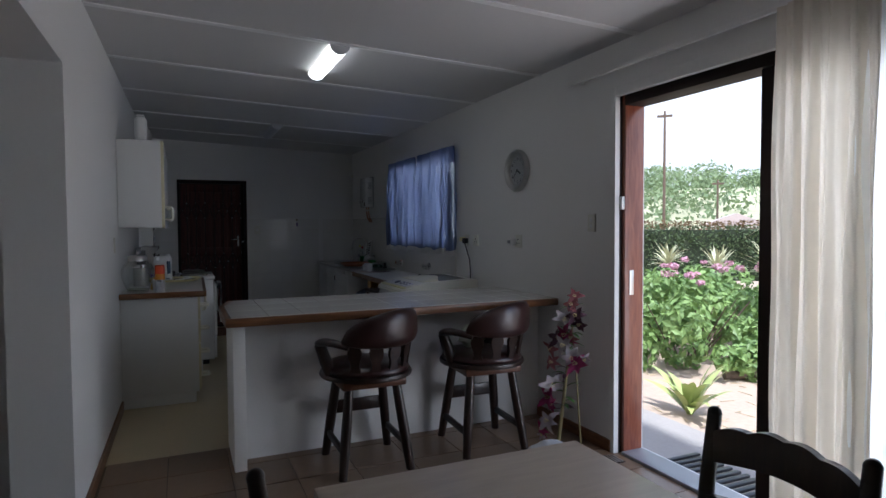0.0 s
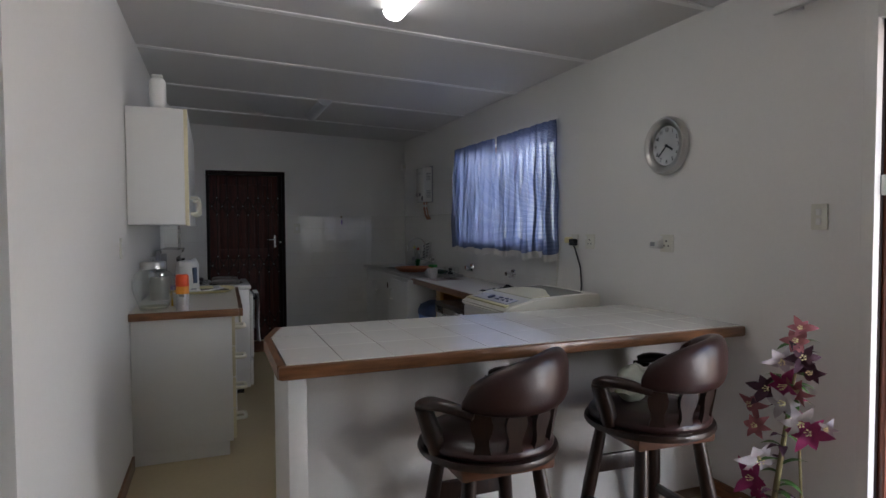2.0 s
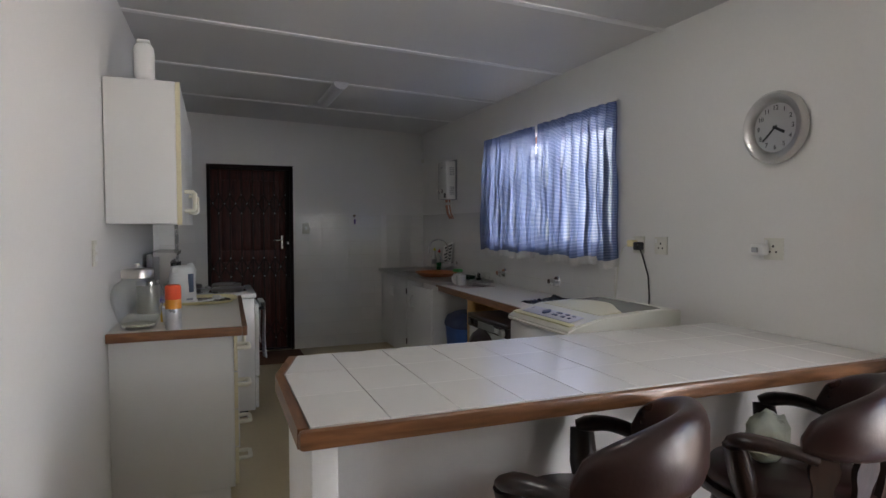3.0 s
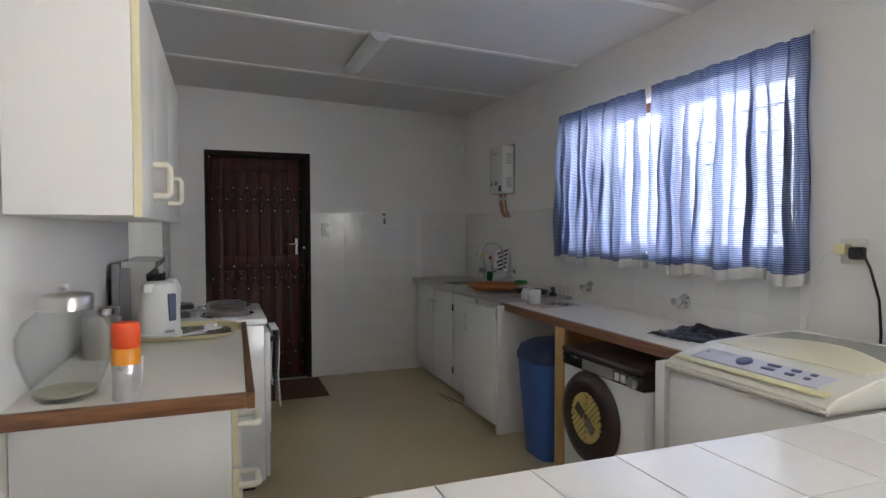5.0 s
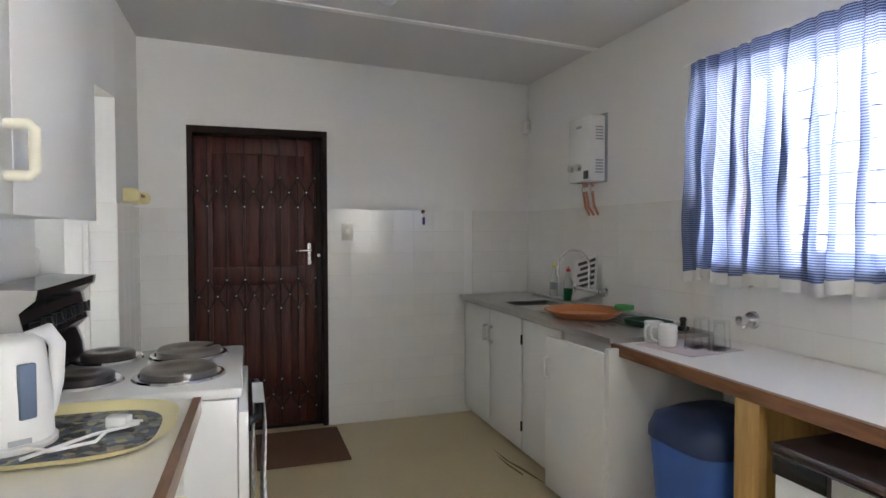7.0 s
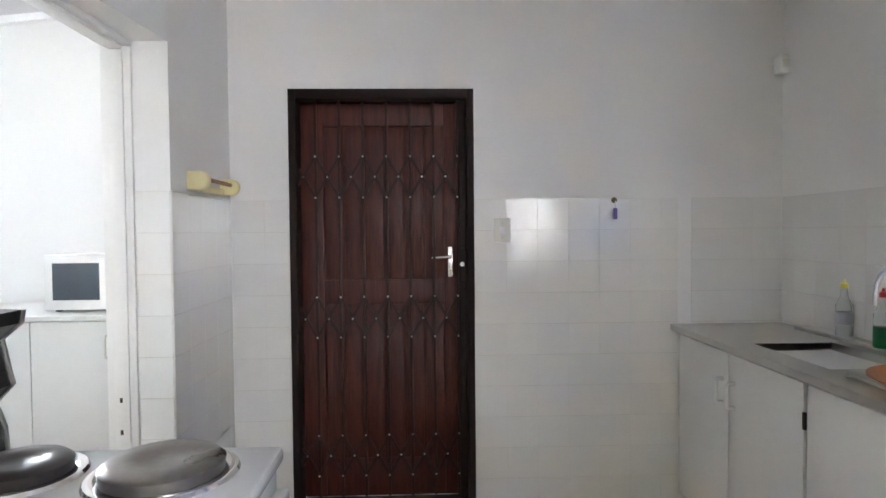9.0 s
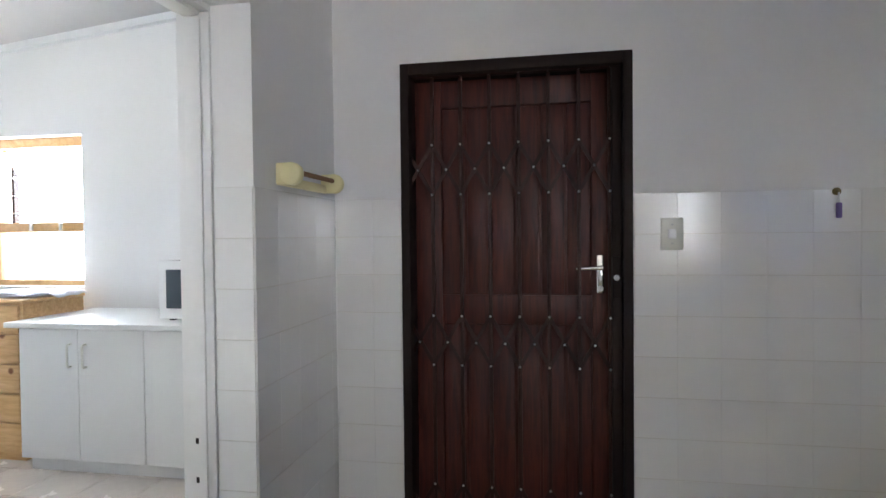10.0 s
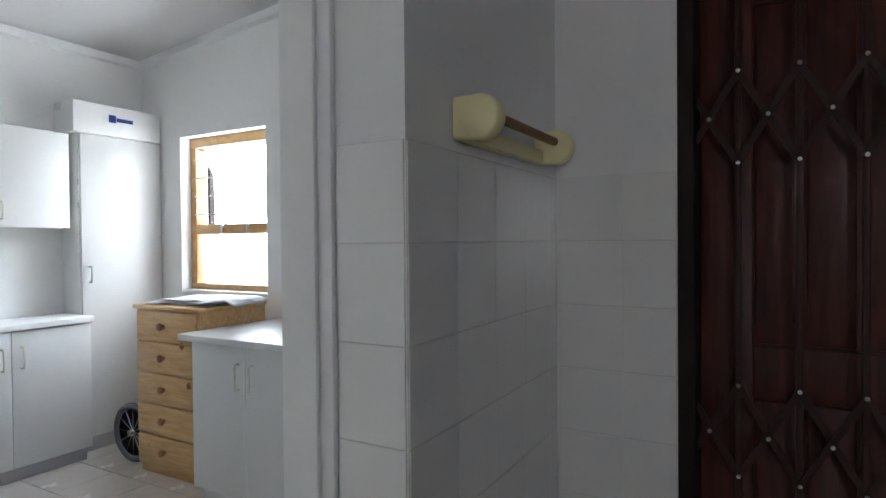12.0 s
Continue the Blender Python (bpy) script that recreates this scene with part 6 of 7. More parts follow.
def lily(parent, at, facing, size, mat, rnd):
    f = Vector(facing).normalized()
    a = f.cross(Vector((0, 0, 1))).normalized()
    b = a.cross(f).normalized()
    bm = bmesh.new()
    for k in range(6):
        w = k * math.pi / 3 + rnd.uniform(-0.15, 0.15)
        out = (a * math.cos(w) + b * math.sin(w)) + f * 0.35
        petal(bm, Vector(at) + f * (0.004 * (k % 2)), out, f, size * rnd.uniform(0.75, 1.2), size * rnd.uniform(0.2, 0.28), rnd.uniform(0.2, 1.2))
    ob = part("flower", bm, mat, parent, smooth=80)
    bm = bmesh.new()
    for k in range(5):
        w = k * 1.256
        tip = Vector(at) + f * size * 0.45 + (a * math.cos(w) + b * math.sin(w)) * size * 0.13
        rod(bm, Vector(at), tip, 0.0012, 0.0012, 5)
        rod(bm, tip, tip + a * 0.006, 0.003, 0.003, 5)
    part("stamens", bm, CREAM_PLASTIC, ob)


def flower_stand():
    rnd = random.Random(11)
    p = thing("flower_arrangement", (2.14, 2.93, 0), "tall slim arrangement of magenta and white silk lilies against the wall", "flowers")

    def spine(z):
        """The stem leans towards the door as it rises."""
        return Vector((-0.045 + 0.07 * z, 0.03 - 0.1 * z, z))

    bm = bmesh.new()
    sweep(bm, [spine(0.001), spine(0.3), spine(0.6), spine(0.97)], [0.013, 0.012, 0.009, 0.004], 8)
    part("stem", bm, STEM, p, "thick pale cane stem", 60)
    bm = bmesh.new()
    sweep(bm, [(0.06, -0.07, 0.001), (0.05, -0.055, 0.25), (0.035, -0.05, 0.52)], 0.006, 7)
    part("cane", bm, STEM, p, "thin pale supporting cane", 60)
    spots = [(0.0, 0.0, 0.96, PETAL_DUSK, 0.06), (-0.02, 0.0, 0.91, PETAL_DUSK, 0.07), (-0.03, 0.05, 0.83, PETAL_WHITE, 0.085), (0.0, -0.02, 0.84, PETAL_DARK, 0.08), (0.02, -0.06, 0.8, PETAL_DARK, 0.07),
             (-0.03, 0.0, 0.73, PETAL_PINK, 0.09), (-0.02, -0.05, 0.72, PETAL_DUSK, 0.07), (-0.05, -0.02, 0.66, PETAL_WHITE, 0.085), (0.0, 0.11, 0.68, PETAL_DARK, 0.09), (-0.03, 0.14, 0.62, PETAL_DUSK, 0.085),
             (-0.04, -0.08, 0.6, PETAL_WHITE, 0.085), (-0.02, -0.12, 0.56, PETAL_PINK, 0.095), (-0.04, 0.1, 0.52, PETAL_DUSK, 0.07), (0.0, -0.17, 0.6, PETAL_WHITE, 0.05), (-0.05, 0.07, 0.4, PETAL_WHITE, 0.11),
             (-0.05, 0.07, 0.3, PETAL_PINK, 0.09), (-0.04, 0.05, 0.26, PETAL_PINK, 0.06), (-0.05, 0.05, 0.15, PETAL_WHITE, 0.09), (-0.05, 0.1, 0.08, PETAL_PINK, 0.07), (-0.05, 0.1, 0.04, PETAL_WHITE, 0.05)]
    for x, y, z, mat, size in spots:
        c = spine(z)
        lily(p, (c.x + x, c.y + y, z), (-0.8 + rnd.uniform(-0.3, 0.3), -0.5 + rnd.uniform(-0.6, 0.6), rnd.uniform(-0.4, 0.4)), size * 0.95, mat, rnd)
    for k in range(34):
        bm = bmesh.new()
        z = rnd.uniform(0.2, 0.9)
        ang = rnd.uniform(2.2, 5.6)
        petal(bm, spine(z), Vector((math.cos(ang), math.sin(ang), rnd.uniform(-0.3, 0.5))), Vector((0, 0, 1)), rnd.uniform(0.06, 0.12), 0.018, 0.6)
        part("leaf", bm, LEAF_GREEN if k % 3 else PETAL_DARK, p, smooth=80)


flower_stand()

# cloth bundle lying on the floor by the patio door
t = thing("cloth_bag", (1.77, 2.55, 0.003), "limp white and olive cloth bag lying on the floor", "bag", rz=20)
t.location.y = 2.62
for name, cx, w, h, mat in (("white_half", 0.09, 0.13, 0.13, cloth("white_canvas", (0.7, 0.7, 0.7), None, 0.1)), ("olive_half", -0.13, 0.17, 0.1, cloth("olive_canvas", (0.17, 0.16, 0.07), None, 0.05))):
    bm = bmesh.new()
    bmesh.ops.create_icosphere(bm, subdivisions=4, radius=1.0)
    for q in bm.verts:
        n0 = 1 + 0.22 * noise.noise(q.co * 1.7 + Vector((cx * 30, 0, 0))) + 0.06 * noise.noise(q.co * 6)
        q.co = Vector((cx + q.co.x * w * n0, q.co.y * 0.15 * n0, max(0.0, h * 0.5 + q.co.z * h * 0.62 * n0)))
    part(name, bm, mat, t, smooth=80)
# ribbed grille let into the floor at the patio door
t = thing("floor_grille", (2.165, 2.615, 0.003), "small ribbed metal floor grille inside the patio doorway", "grille")
bx("frame", (-0.125, 0.125, -0.062, 0.062, 0.0, 0.004), BLACK_STEEL, t, bevel=0.001)
for k in range(12):
    bx("slat", (-0.115 + 0.02 * k, -0.105 + 0.02 * k, -0.056, 0.056, 0.0045, 0.01), STEEL, t, bevel=0.001)
# crumpled packet on the second stool
bm = bmesh.new()
bmesh.ops.create_icosphere(bm, subdivisions=3, radius=1.0)
for q in bm.verts:
    n0 = 1 + 0.3 * noise.noise(q.co * 2.3)
    q.co = Vector((q.co.x * 0.12 * n0, q.co.y * 0.06 * n0, max(0.0, 0.075 + q.co.z * 0.08 * n0)))
solid("grocery_packet", bm, material("white_green_film", (0.6, 0.64, 0.5), 0.3, 0.2, 14, 0.35, 9, 0.1), "crumpled white and green packet on the stool seat", "packet", (1.65, 3.27, 0.618), 25, 70)

# ---- scullery things ----
def cup_handle(parent, at, out, length=0.1):
    return dee_handle("handle", parent, at, "z", length, out, OFF_WHITE, 0.007)


sc = thing("scullery_cabinet", (0, 0, 0), "white melamine base cabinet with three doors", "cabinet")
SY = 9.3
bx("body", (-2.62, -0.7, SY + 0.02, SN - 0.003, 0.08, 0.855), WHITE_BOARD, sc)
bx("plinth", (-2.6, -0.7, SY + 0.05, SN - 0.003, 0.0, 0.079), WHITE_BOARD, sc)
for a, b, h in ((-2.62, -2.225, -2.27), (-2.222, -1.8, -2.17), (-1.796, -1.3, -1.35), (-1.296, -0.72, -1.24)):
    dr = bx("door", (a, b, SY, SY + 0.019, 0.085, 0.85), WHITE_BOARD, sc)
    cup_handle(dr, (h, SY, 0.7), (0, -0.03, 0), 0.13)
t = thing("scullery_worktop", (0, 0, 0), "white worktop along the scullery wall", "worktop")
bx("top", (-2.69, -0.69, SY - 0.035, SN - 0.002, 0.857, 0.89), WHITE_BOARD, t, bevel=0.004)


def chest():
    c = thing("chest_of_drawers", (-3.295, 9.42, 0), "tall knotty pine chest with five drawers", "chest of drawers")
    W, D, H = 0.565, 0.5, 0.98
    bx("carcass", (0.0, W, 0.02, D, 0.05, H), PINE, c)
    bx("plinth", (0.01, W - 0.01, 0.03, D - 0.01, 0.0, 0.05), PINE, c)
    bx("top", (-0.012, W + 0.012, -0.005, D + 0.005, H + 0.001, H + 0.025), PINE, c, bevel=0.006)
    for i in range(5):
        z0 = 0.065 + i * 0.183
        dr = bx("drawer_front", (0.02, W - 0.02, 0.0, 0.019, z0, z0 + 0.172), PINE, c, bevel=0.005)
        bm = bmesh.new()
        lathe(bm, [(0.012, 0.0), (0.011, 0.012), (0.022, 0.02), (0.02, 0.03), (0.0, 0.034)], (W * 0.47, 0.0, z0 + 0.09), 20, Matrix.Rotation(radians(90), 4, "X"))
        part("knob", bm, KNOB_WOOD, dr, "turned wooden knob", 50)


KNOB_WOOD = wood("turned_knob_wood", (0.32, 0.15, 0.05), (0.45, 0.24, 0.09), 0.35, 8, (4, 4, 4), 0.2)
chest()
# papers on the chest
PAPER = material("newsprint", (0.62, 0.62, 0.64), 0.8, 0.25, 60, 0.2, 12, 0.02)
for k, (x, y, a) in enumerate(((-3.02, 9.66, 6), (-2.97, 9.68, -9), (-2.92, 9.7, 14))):
    bm = bmesh.new()
    bmesh.ops.create_grid(bm, x_segments=14, y_segments=10, size=1.0)
    for q in bm.verts:
        gx, gy = q.co.x, q.co.y
        q.co = Vector((gx * 0.26, gy * 0.18, 0.005 + 0.008 * noise.noise(Vector((gx * 2 + k * 5, gy * 2, k))) - (0.03 * max(0, gx - 0.75) * 4 if x > -2.95 else 0)))
    pp = solid("newspaper", bm, PAPER, "loose printed papers lying on the pine chest", "newspaper", (x, y, 1.012 + 0.009 * k), a, 60, group="papers on the chest")
    pp.modifiers.new("thick", "SOLIDIFY").thickness = 0.003

# microwave
t = thing("microwave_oven", (-1.775, 9.42, 0.891), "white microwave oven with dark window", "microwave")
bx("casing", (0.0, 0.5, 0.012, 0.36, 0.015, 0.35), WHITE_PLASTIC, t, bevel=0.008)
dr = bx("door", (0.0, 0.37, -0.012, 0.011, 0.015, 0.35), WHITE_PLASTIC, t, bevel=0.006)
bx("door_window", (0.05, 0.33, -0.015, -0.0125, 0.075, 0.3), material("microwave_glass", (0.04, 0.06, 0.08), 0.06, 0.03, 40, 0.05, 3, 0.0, coat=1.0), dr, "dark glossy door window", 0.001)
bx("control_panel", (0.372, 0.5, -0.01, 0.011, 0.015, 0.35), WHITE_PLASTIC, t, bevel=0.004)
for x in (0.05, 0.45):
    for y in (0.05, 0.32):
        bx("foot", (x - 0.015, x + 0.015, y - 0.015, y + 0.015, 0.0, 0.015), BLACK_PLASTIC, t, bevel=0)

# west side: base cabinet, wall cabinet, tall cupboard
bc = thing("scullery_cabinet", (0, 0, 0), "white base cabinet along the scullery end wall", "cabinet")
bx("body", (SW + 0.003, -3.73, 7.4, 9.4, 0.085, 0.878), WHITE_BOARD, bc)
bx("plinth", (SW + 0.003, -3.76, 7.4, 9.39, 0.0, 0.084), GREY_CAP, bc)
for a, b, h in ((8.953, 9.398, 9.0), (8.505, 8.95, 8.9), (8.055, 8.502, 8.1), (7.4, 8.052, 8.01)):
    dr = bx("door", (-3.729, -3.711, a, b, 0.09, 0.873), WHITE_BOARD, bc)
    dee_handle("handle", dr, (-3.711, h, 0.72), "z", 0.12, (0.03, 0, 0), OFF_WHITE, 0.007)
t = thing("scullery_worktop", (0, 0, 0), "white worktop on the end wall cabinet", "worktop")
bx("top", (SW + 0.003, -3.69, 7.38, 9.41, 0.879, 0.915), WHITE_BOARD, t, bevel=0.004)
wc = thing("wall_cabinet", (0, 0, 0), "white wall cabinet in the scullery", "cabinet")
bx("body", (SW + 0.003, -3.87, 7.4, 9.36, 1.475, 2.07), WHITE_BOARD, wc)
for a, b, h in ((8.923, 9.358, 8.97), (8.485, 8.92, 8.87), (8.045, 8.482, 8.09), (7.4, 8.042, 8.0)):
    dr = bx("door", (-3.868, -3.85, a, b, 1.47, 2.07), WHITE_BOARD, wc)
    dee_handle("handle", dr, (-3.85, h, 1.57), "z", 0.1, (0.03, 0, 0), OFF_WHITE, 0.007)
tc = thing("tall_cupboard", (0, 0, 0), "tall white broom cupboard", "cupboard")
bx("body", (SW + 0.003, -3.86, 9.417, SN - 0.006, 0.1, 2.09), WHITE_BOARD, tc)
bx("plinth", (SW + 0.003, -3.88, 9.417, SN - 0.006, 0.0, 0.099), GREY_CAP, tc)
dr = bx("door", (-3.858, -3.84, 9.422, SN - 0.01, 0.105, 2.085), WHITE_BOARD, tc)
dee_handle("handle", dr, (-3.84, 9.47, 1.17), "z", 0.1, (0.03, 0, 0), OFF_WHITE, 0.007)
for z in (1.75, 1.6):
    bx("hinge", (-3.865, -3.85, 9.412, 9.4165, z, z + 0.04), STEEL, tc, bevel=0)
t = thing("foam_box", (0, 0, 2.091), "white box with a small blue logo on the cupboard", "box")
bx("box", (SW + 0.01, -3.82, 9.37, 9.98, 0, 0.2), WHITE_PLASTIC, t, bevel=0.006)
BLUE_PRINT = material("blue_print", (0.03, 0.06, 0.28), 0.5, 0.05, 40, 0.05, 6, 0.0)
bx("logo", (-3.8195, -3.818, 9.6, 9.65, 0.09, 0.14), BLUE_PRINT, t, "small blue logo shape", 0)
bx("logo", (-3.8195, -3.818, 9.655, 9.77, 0.1, 0.125), BLUE_PRINT, t, "small blue logo bar", 0)

# bicycle wheel half hidden behind the chest
t = thing("bicycle_wheel", (-3.45, 9.5, 0.186), "small grey bicycle wheel behind the pine chest", "wheel", rz=90)
turn_y = Matrix.Rotation(radians(90), 4, "Y")
bm = bmesh.new()
lathe(bm, [(0.165 + 0.02 * math.cos(a), 0.02 * math.sin(a)) for a in [2 * math.pi * k / 10 for k in range(11)]], (0, 0, 0), 40, turn_y)
tyre = part("tyre", bm, material("grey_rubber", (0.14, 0.14, 0.14), 0.8, 0.1, 60, 0.1, 6, 0.1), t, smooth=60)
bm = bmesh.new()
rod(bm, (-0.03, 0, 0), (0.03, 0, 0), 0.018)
for k in range(12):
    a = k * math.pi / 6
    rod(bm, (0, 0, 0), (0, 0.15 * math.cos(a), 0.15 * math.sin(a)), 0.0025, seg=5)
part("hub_and_spokes", bm, STEEL, t)


def scullery_window():
    w = thing("window_2", (0, SN + 0.12, 0), "pine framed scullery window with upper vent open and bars", "window", kind="structure")
    x0, x1, z0, z1 = SWIN
    PINE_V = FRAME_PINE
    for a, b, c, d in ((x0, x1, z0, z0 + 0.06), (x0, x1, z1 - 0.07, z1), (x0 + 0.061, x1 - 0.061, 1.43, 1.5)):
        bx("window_frame", (a, b, -0.04, 0.04, c, d), PINE_V, w)
    for a in (x0, x1 - 0.06):
        bx("window_frame", (a, a + 0.06, -0.039, 0.039, z0 + 0.061, z1 - 0.071), PINE_V, w)
    for c, d in ((z0 + 0.06, 1.43), (1.5, z1 - 0.07)):
        p = bx("pane", (x0 + 0.06, x1 - 0.06, -0.003, 0.003, c, d), PANE, w, bevel=0)
        p.visible_shadow = False
    for k in range(4):
        bm = bmesh.new()
        z = 1.57 + k * 0.13
        rod(bm, (x0 + 0.06, -0.05, z), (x1 - 0.06, -0.05, z), 0.004, seg=8)
        part("burglar_bar", bm, WHITE_PAINT, w)
    for xx in (-3.3, -3.05):
        bx("stay", (xx, xx + 0.02, -0.06, -0.041, 1.44, 1.5), STEEL, w)
    bm = bmesh.new()
    box(bm, x0 + 0.075, x0 + 0.1, 0.05, 0.09, 1.5, 2.04, turn=None)
    part("vent_stile", bm, BLACK_STEEL, w)
    bx("window_sill", (x0 + 0.002, x1 - 0.002, -0.12, -0.041, z0 + 0.001, z0 + 0.02), WHITE_PAINT, w)


FRAME_PINE = wood("pine_window_frame", (0.42, 0.23, 0.08), (0.58, 0.35, 0.15), 0.4, 6, (3, 9, 3), 0.2)
scullery_window()

# white door frame in the scullery opening
fr = thing("door_frame", (0, 0, 0), "white painted timber frame in the scullery opening", "door frame", kind="structure")
for ya, yb, yc, yd in ((SCUL[1] - 0.014, SCUL[1] - 0.0005, SCUL[1] - 0.025, SCUL[1] - 0.0145), (SCUL[0] + 0.0005, SCUL[0] + 0.014, SCUL[0] + 0.0145, SCUL[0] + 0.025)):
    jamb = bx("jamb", (-0.649, -0.54, ya, yb, 0, SCUL[2] - 0.021), WHITE_PAINT, fr)
    bx("stop", (-0.618, -0.565, yc, yd, 0, SCUL[2] - 0.036), WHITE_PAINT, jamb)
head = bx("head", (-0.649, -0.54, SCUL[0] + 0.0005, SCUL[1] - 0.0005, SCUL[2] - 0.02, SCUL[2] - 0.0005), WHITE_PAINT, fr)
bx("stop", (-0.618, -0.565, SCUL[0] + 0.021, SCUL[1] - 0.021, SCUL[2] - 0.035, SCUL[2] - 0.0205), WHITE_PAINT, head)
for z in (0.62, 0.74):
    bx("latch_hole", (-0.6, -0.59, SCUL[1] - 0.0258, SCUL[1] - 0.0248, z, z + 0.018), BLACK_STEEL, fr, "dark screw hole", 0)


# ---- garden ----
def leaf_mass(name, mat, centres, count, size, rnd, squash=1.0):
    """Many small bent leaves scattered over lumpy clumps, joined in one mesh. centres: (x, y, z, radius)."""
    co, fa = [], []
    weights = [c[3] ** 2 for c in centres]
    for i in range(count):
        x, y, z, r = rnd.choices(centres, weights)[0]
        v = Vector((rnd.gauss(0, 1), rnd.gauss(0, 1), rnd.gauss(0, 1))).normalized()
        rr = r * rnd.uniform(0.55, 1.05) ** 0.5
        p = Vector((x, y, z)) + Vector((v.x * rr, v.y * rr, v.z * rr * squash))
        n = (v + Vector((rnd.uniform(-0.8, 0.8), rnd.uniform(-0.8, 0.8), rnd.uniform(-0.3, 0.9)))).normalized()
        a = n.cross(Vector((rnd.uniform(-1, 1), rnd.uniform(-1, 1), rnd.uniform(-1, 1)))).normalized()
        b = n.cross(a)
        s = size * rnd.uniform(0.6, 1.3)
        k = len(co)
        co += [p - a * s, p + b * s * 0.55 + n * s * 0.15, p + a * s, p - b * s * 0.55 + n * s * 0.15]
        fa += [(k, k + 1, k + 2), (k, k + 2, k + 3)]
    me = bpy.data.meshes.new(name)
    me.from_pydata(co, [], fa)
    me.materials.append(mat)
    me.update()
    return me


def foliage(name, dark, light, scale=3.0):
    m = bpy.data.materials.new(name)
    m.use_nodes = True
    n, l = m.node_tree.nodes, m.node_tree.links
    b = n["Principled BSDF"]
    b.inputs["Roughness"].default_value = 0.5
    geo = n.new("ShaderNodeNewGeometry")
    co = n.new("ShaderNodeTexCoord")
    nz = n.new("ShaderNodeTexNoise")
    nz.inputs["Scale"].default_value = scale
    l.new(co.outputs["Object"], nz.inputs["Vector"])
    add = n.new("ShaderNodeMath")
    add.operation = "MULTIPLY_ADD"
    l.new(geo.outputs["Random Per Island"], add.inputs[0])
    add.inputs[1].default_value = 0.6
    mul = n.new("ShaderNodeMath")
    mul.operation = "MULTIPLY"
    mul.inputs[1].default_value = 0.5
    l.new(nz.outputs[0], mul.inputs[0])
    l.new(mul.outputs[0], add.inputs[2])
    mix = n.new("ShaderNodeMix")
    mix.data_type = "RGBA"
    mix.inputs[6].default_value, mix.inputs[7].default_value = (*dark, 1), (*light, 1)
    l.new(add.outputs[0], mix.inputs["Factor"])
    l.new(mix.outputs[2], b.inputs["Base Color"])
    tr = n.new("ShaderNodeBsdfTranslucent")
    l.new(mix.outputs[2], tr.inputs["Color"])
    ms = n.new("ShaderNodeMixShader")
    ms.inputs[0].default_value = 0.25
    l.new(b.outputs[0], ms.inputs[1])
    l.new(tr.outputs[0], ms.inputs[2])
    l.new(ms.outputs[0], n["Material Output"].inputs["Surface"])
    return m


BUSH_LEAF = foliage("bright_bush_leaf", (0.09, 0.17, 0.045), (0.33, 0.47, 0.15))
HEDGE_LEAF = foliage("dark_hedge_leaf", (0.05, 0.08, 0.03), (0.12, 0.17, 0.07), 1.5)
HEDGE_TIP = foliage("rusty_hedge_tip", (0.12, 0.07, 0.03), (0.2, 0.13, 0.06), 1.5)
TREE_LEAF = foliage("hill_tree_leaf", (0.13, 0.18, 0.085), (0.27, 0.35, 0.17), 0.3)
YUCCA_LEAF = material("pale_spiky_leaf", (0.5, 0.5, 0.3), 0.5, 0.15, 12, 0.15, 3, 0.03)
LILY_LEAF = material("clivia_leaf", (0.42, 0.48, 0.17), 0.35, 0.15, 12, 0.15, 3, 0.03)
BARK = material("grey_bark", (0.14, 0.1, 0.07), 0.9, 0.25, 40, 0.2, 6, 0.5)

rnd = random.Random(21)


def shrub(name, at, size, seed, label, leaves, leaf, mat):
    r = random.Random(seed)
    t = thing(name, at, label, "shrub", group="garden shrubs")
    cs = []
    for i in range(26):
        a, q = r.uniform(0, 6.28), r.uniform(0, 1) ** 0.5
        cs.append((size[0] * q * math.cos(a), size[1] * q * math.sin(a), r.uniform(0.25, 1.0) * size[2] * (1 - 0.3 * q), r.uniform(0.14, 0.26)))
    me = leaf_mass("crown", mat, cs, leaves, leaf, r)
    ob = new("crown", me)
    ob.parent = t
    bm = bmesh.new()
    for i in range(12):
        a = r.uniform(0, 6.28)
        rod(bm, (0.15 * math.cos(a), 0.15 * math.sin(a), 0), (size[0] * 0.7 * math.cos(a), size[1] * 0.7 * math.sin(a), size[2] * 0.75), 0.012, 0.005, 6)
    part("stems", bm, BARK, t)
    return t, cs


s1, cs1 = shrub("flowering_shrub", (5.2, 4.9, -0.16), (0.95, 0.95, 0.95), 5, "leafy green shrub with pink flower heads", 4600, 0.052, BUSH_LEAF)
s2, cs2 = shrub("flowering_shrub", (6.4, 5.7, -0.16), (0.9, 0.9, 0.95), 6, "leafy green shrub with pink flower heads", 3800, 0.052, BUSH_LEAF)
s3, _ = shrub("flowering_shrub", (6.9, 6.6, -0.16), (1.0, 1.0, 0.95), 7, "leafy green shrub behind the flower bed", 3500, 0.045, BUSH_LEAF)
PINK_BLOOM = material("pink_bloom", (0.6, 0.32, 0.4), 0.7, 0.2, 40, 0.2, 8, 0.0)
for sh, cs in ((s1, cs1), (s2, cs2)):
    for i in range(9):
        a = rnd.uniform(0, 6.28)
        q = rnd.uniform(0.1, 0.85)
        c = (q * 0.9 * math.cos(a), q * 0.9 * math.sin(a), rnd.uniform(0.95, 1.12))
        me = leaf_mass("bloom", PINK_BLOOM, [(c[0], c[1], c[2], rnd.uniform(0.04, 0.075))], 60, 0.02, rnd, squash=0.6)
        ob = new("bloom", me)
        ob.parent = sh


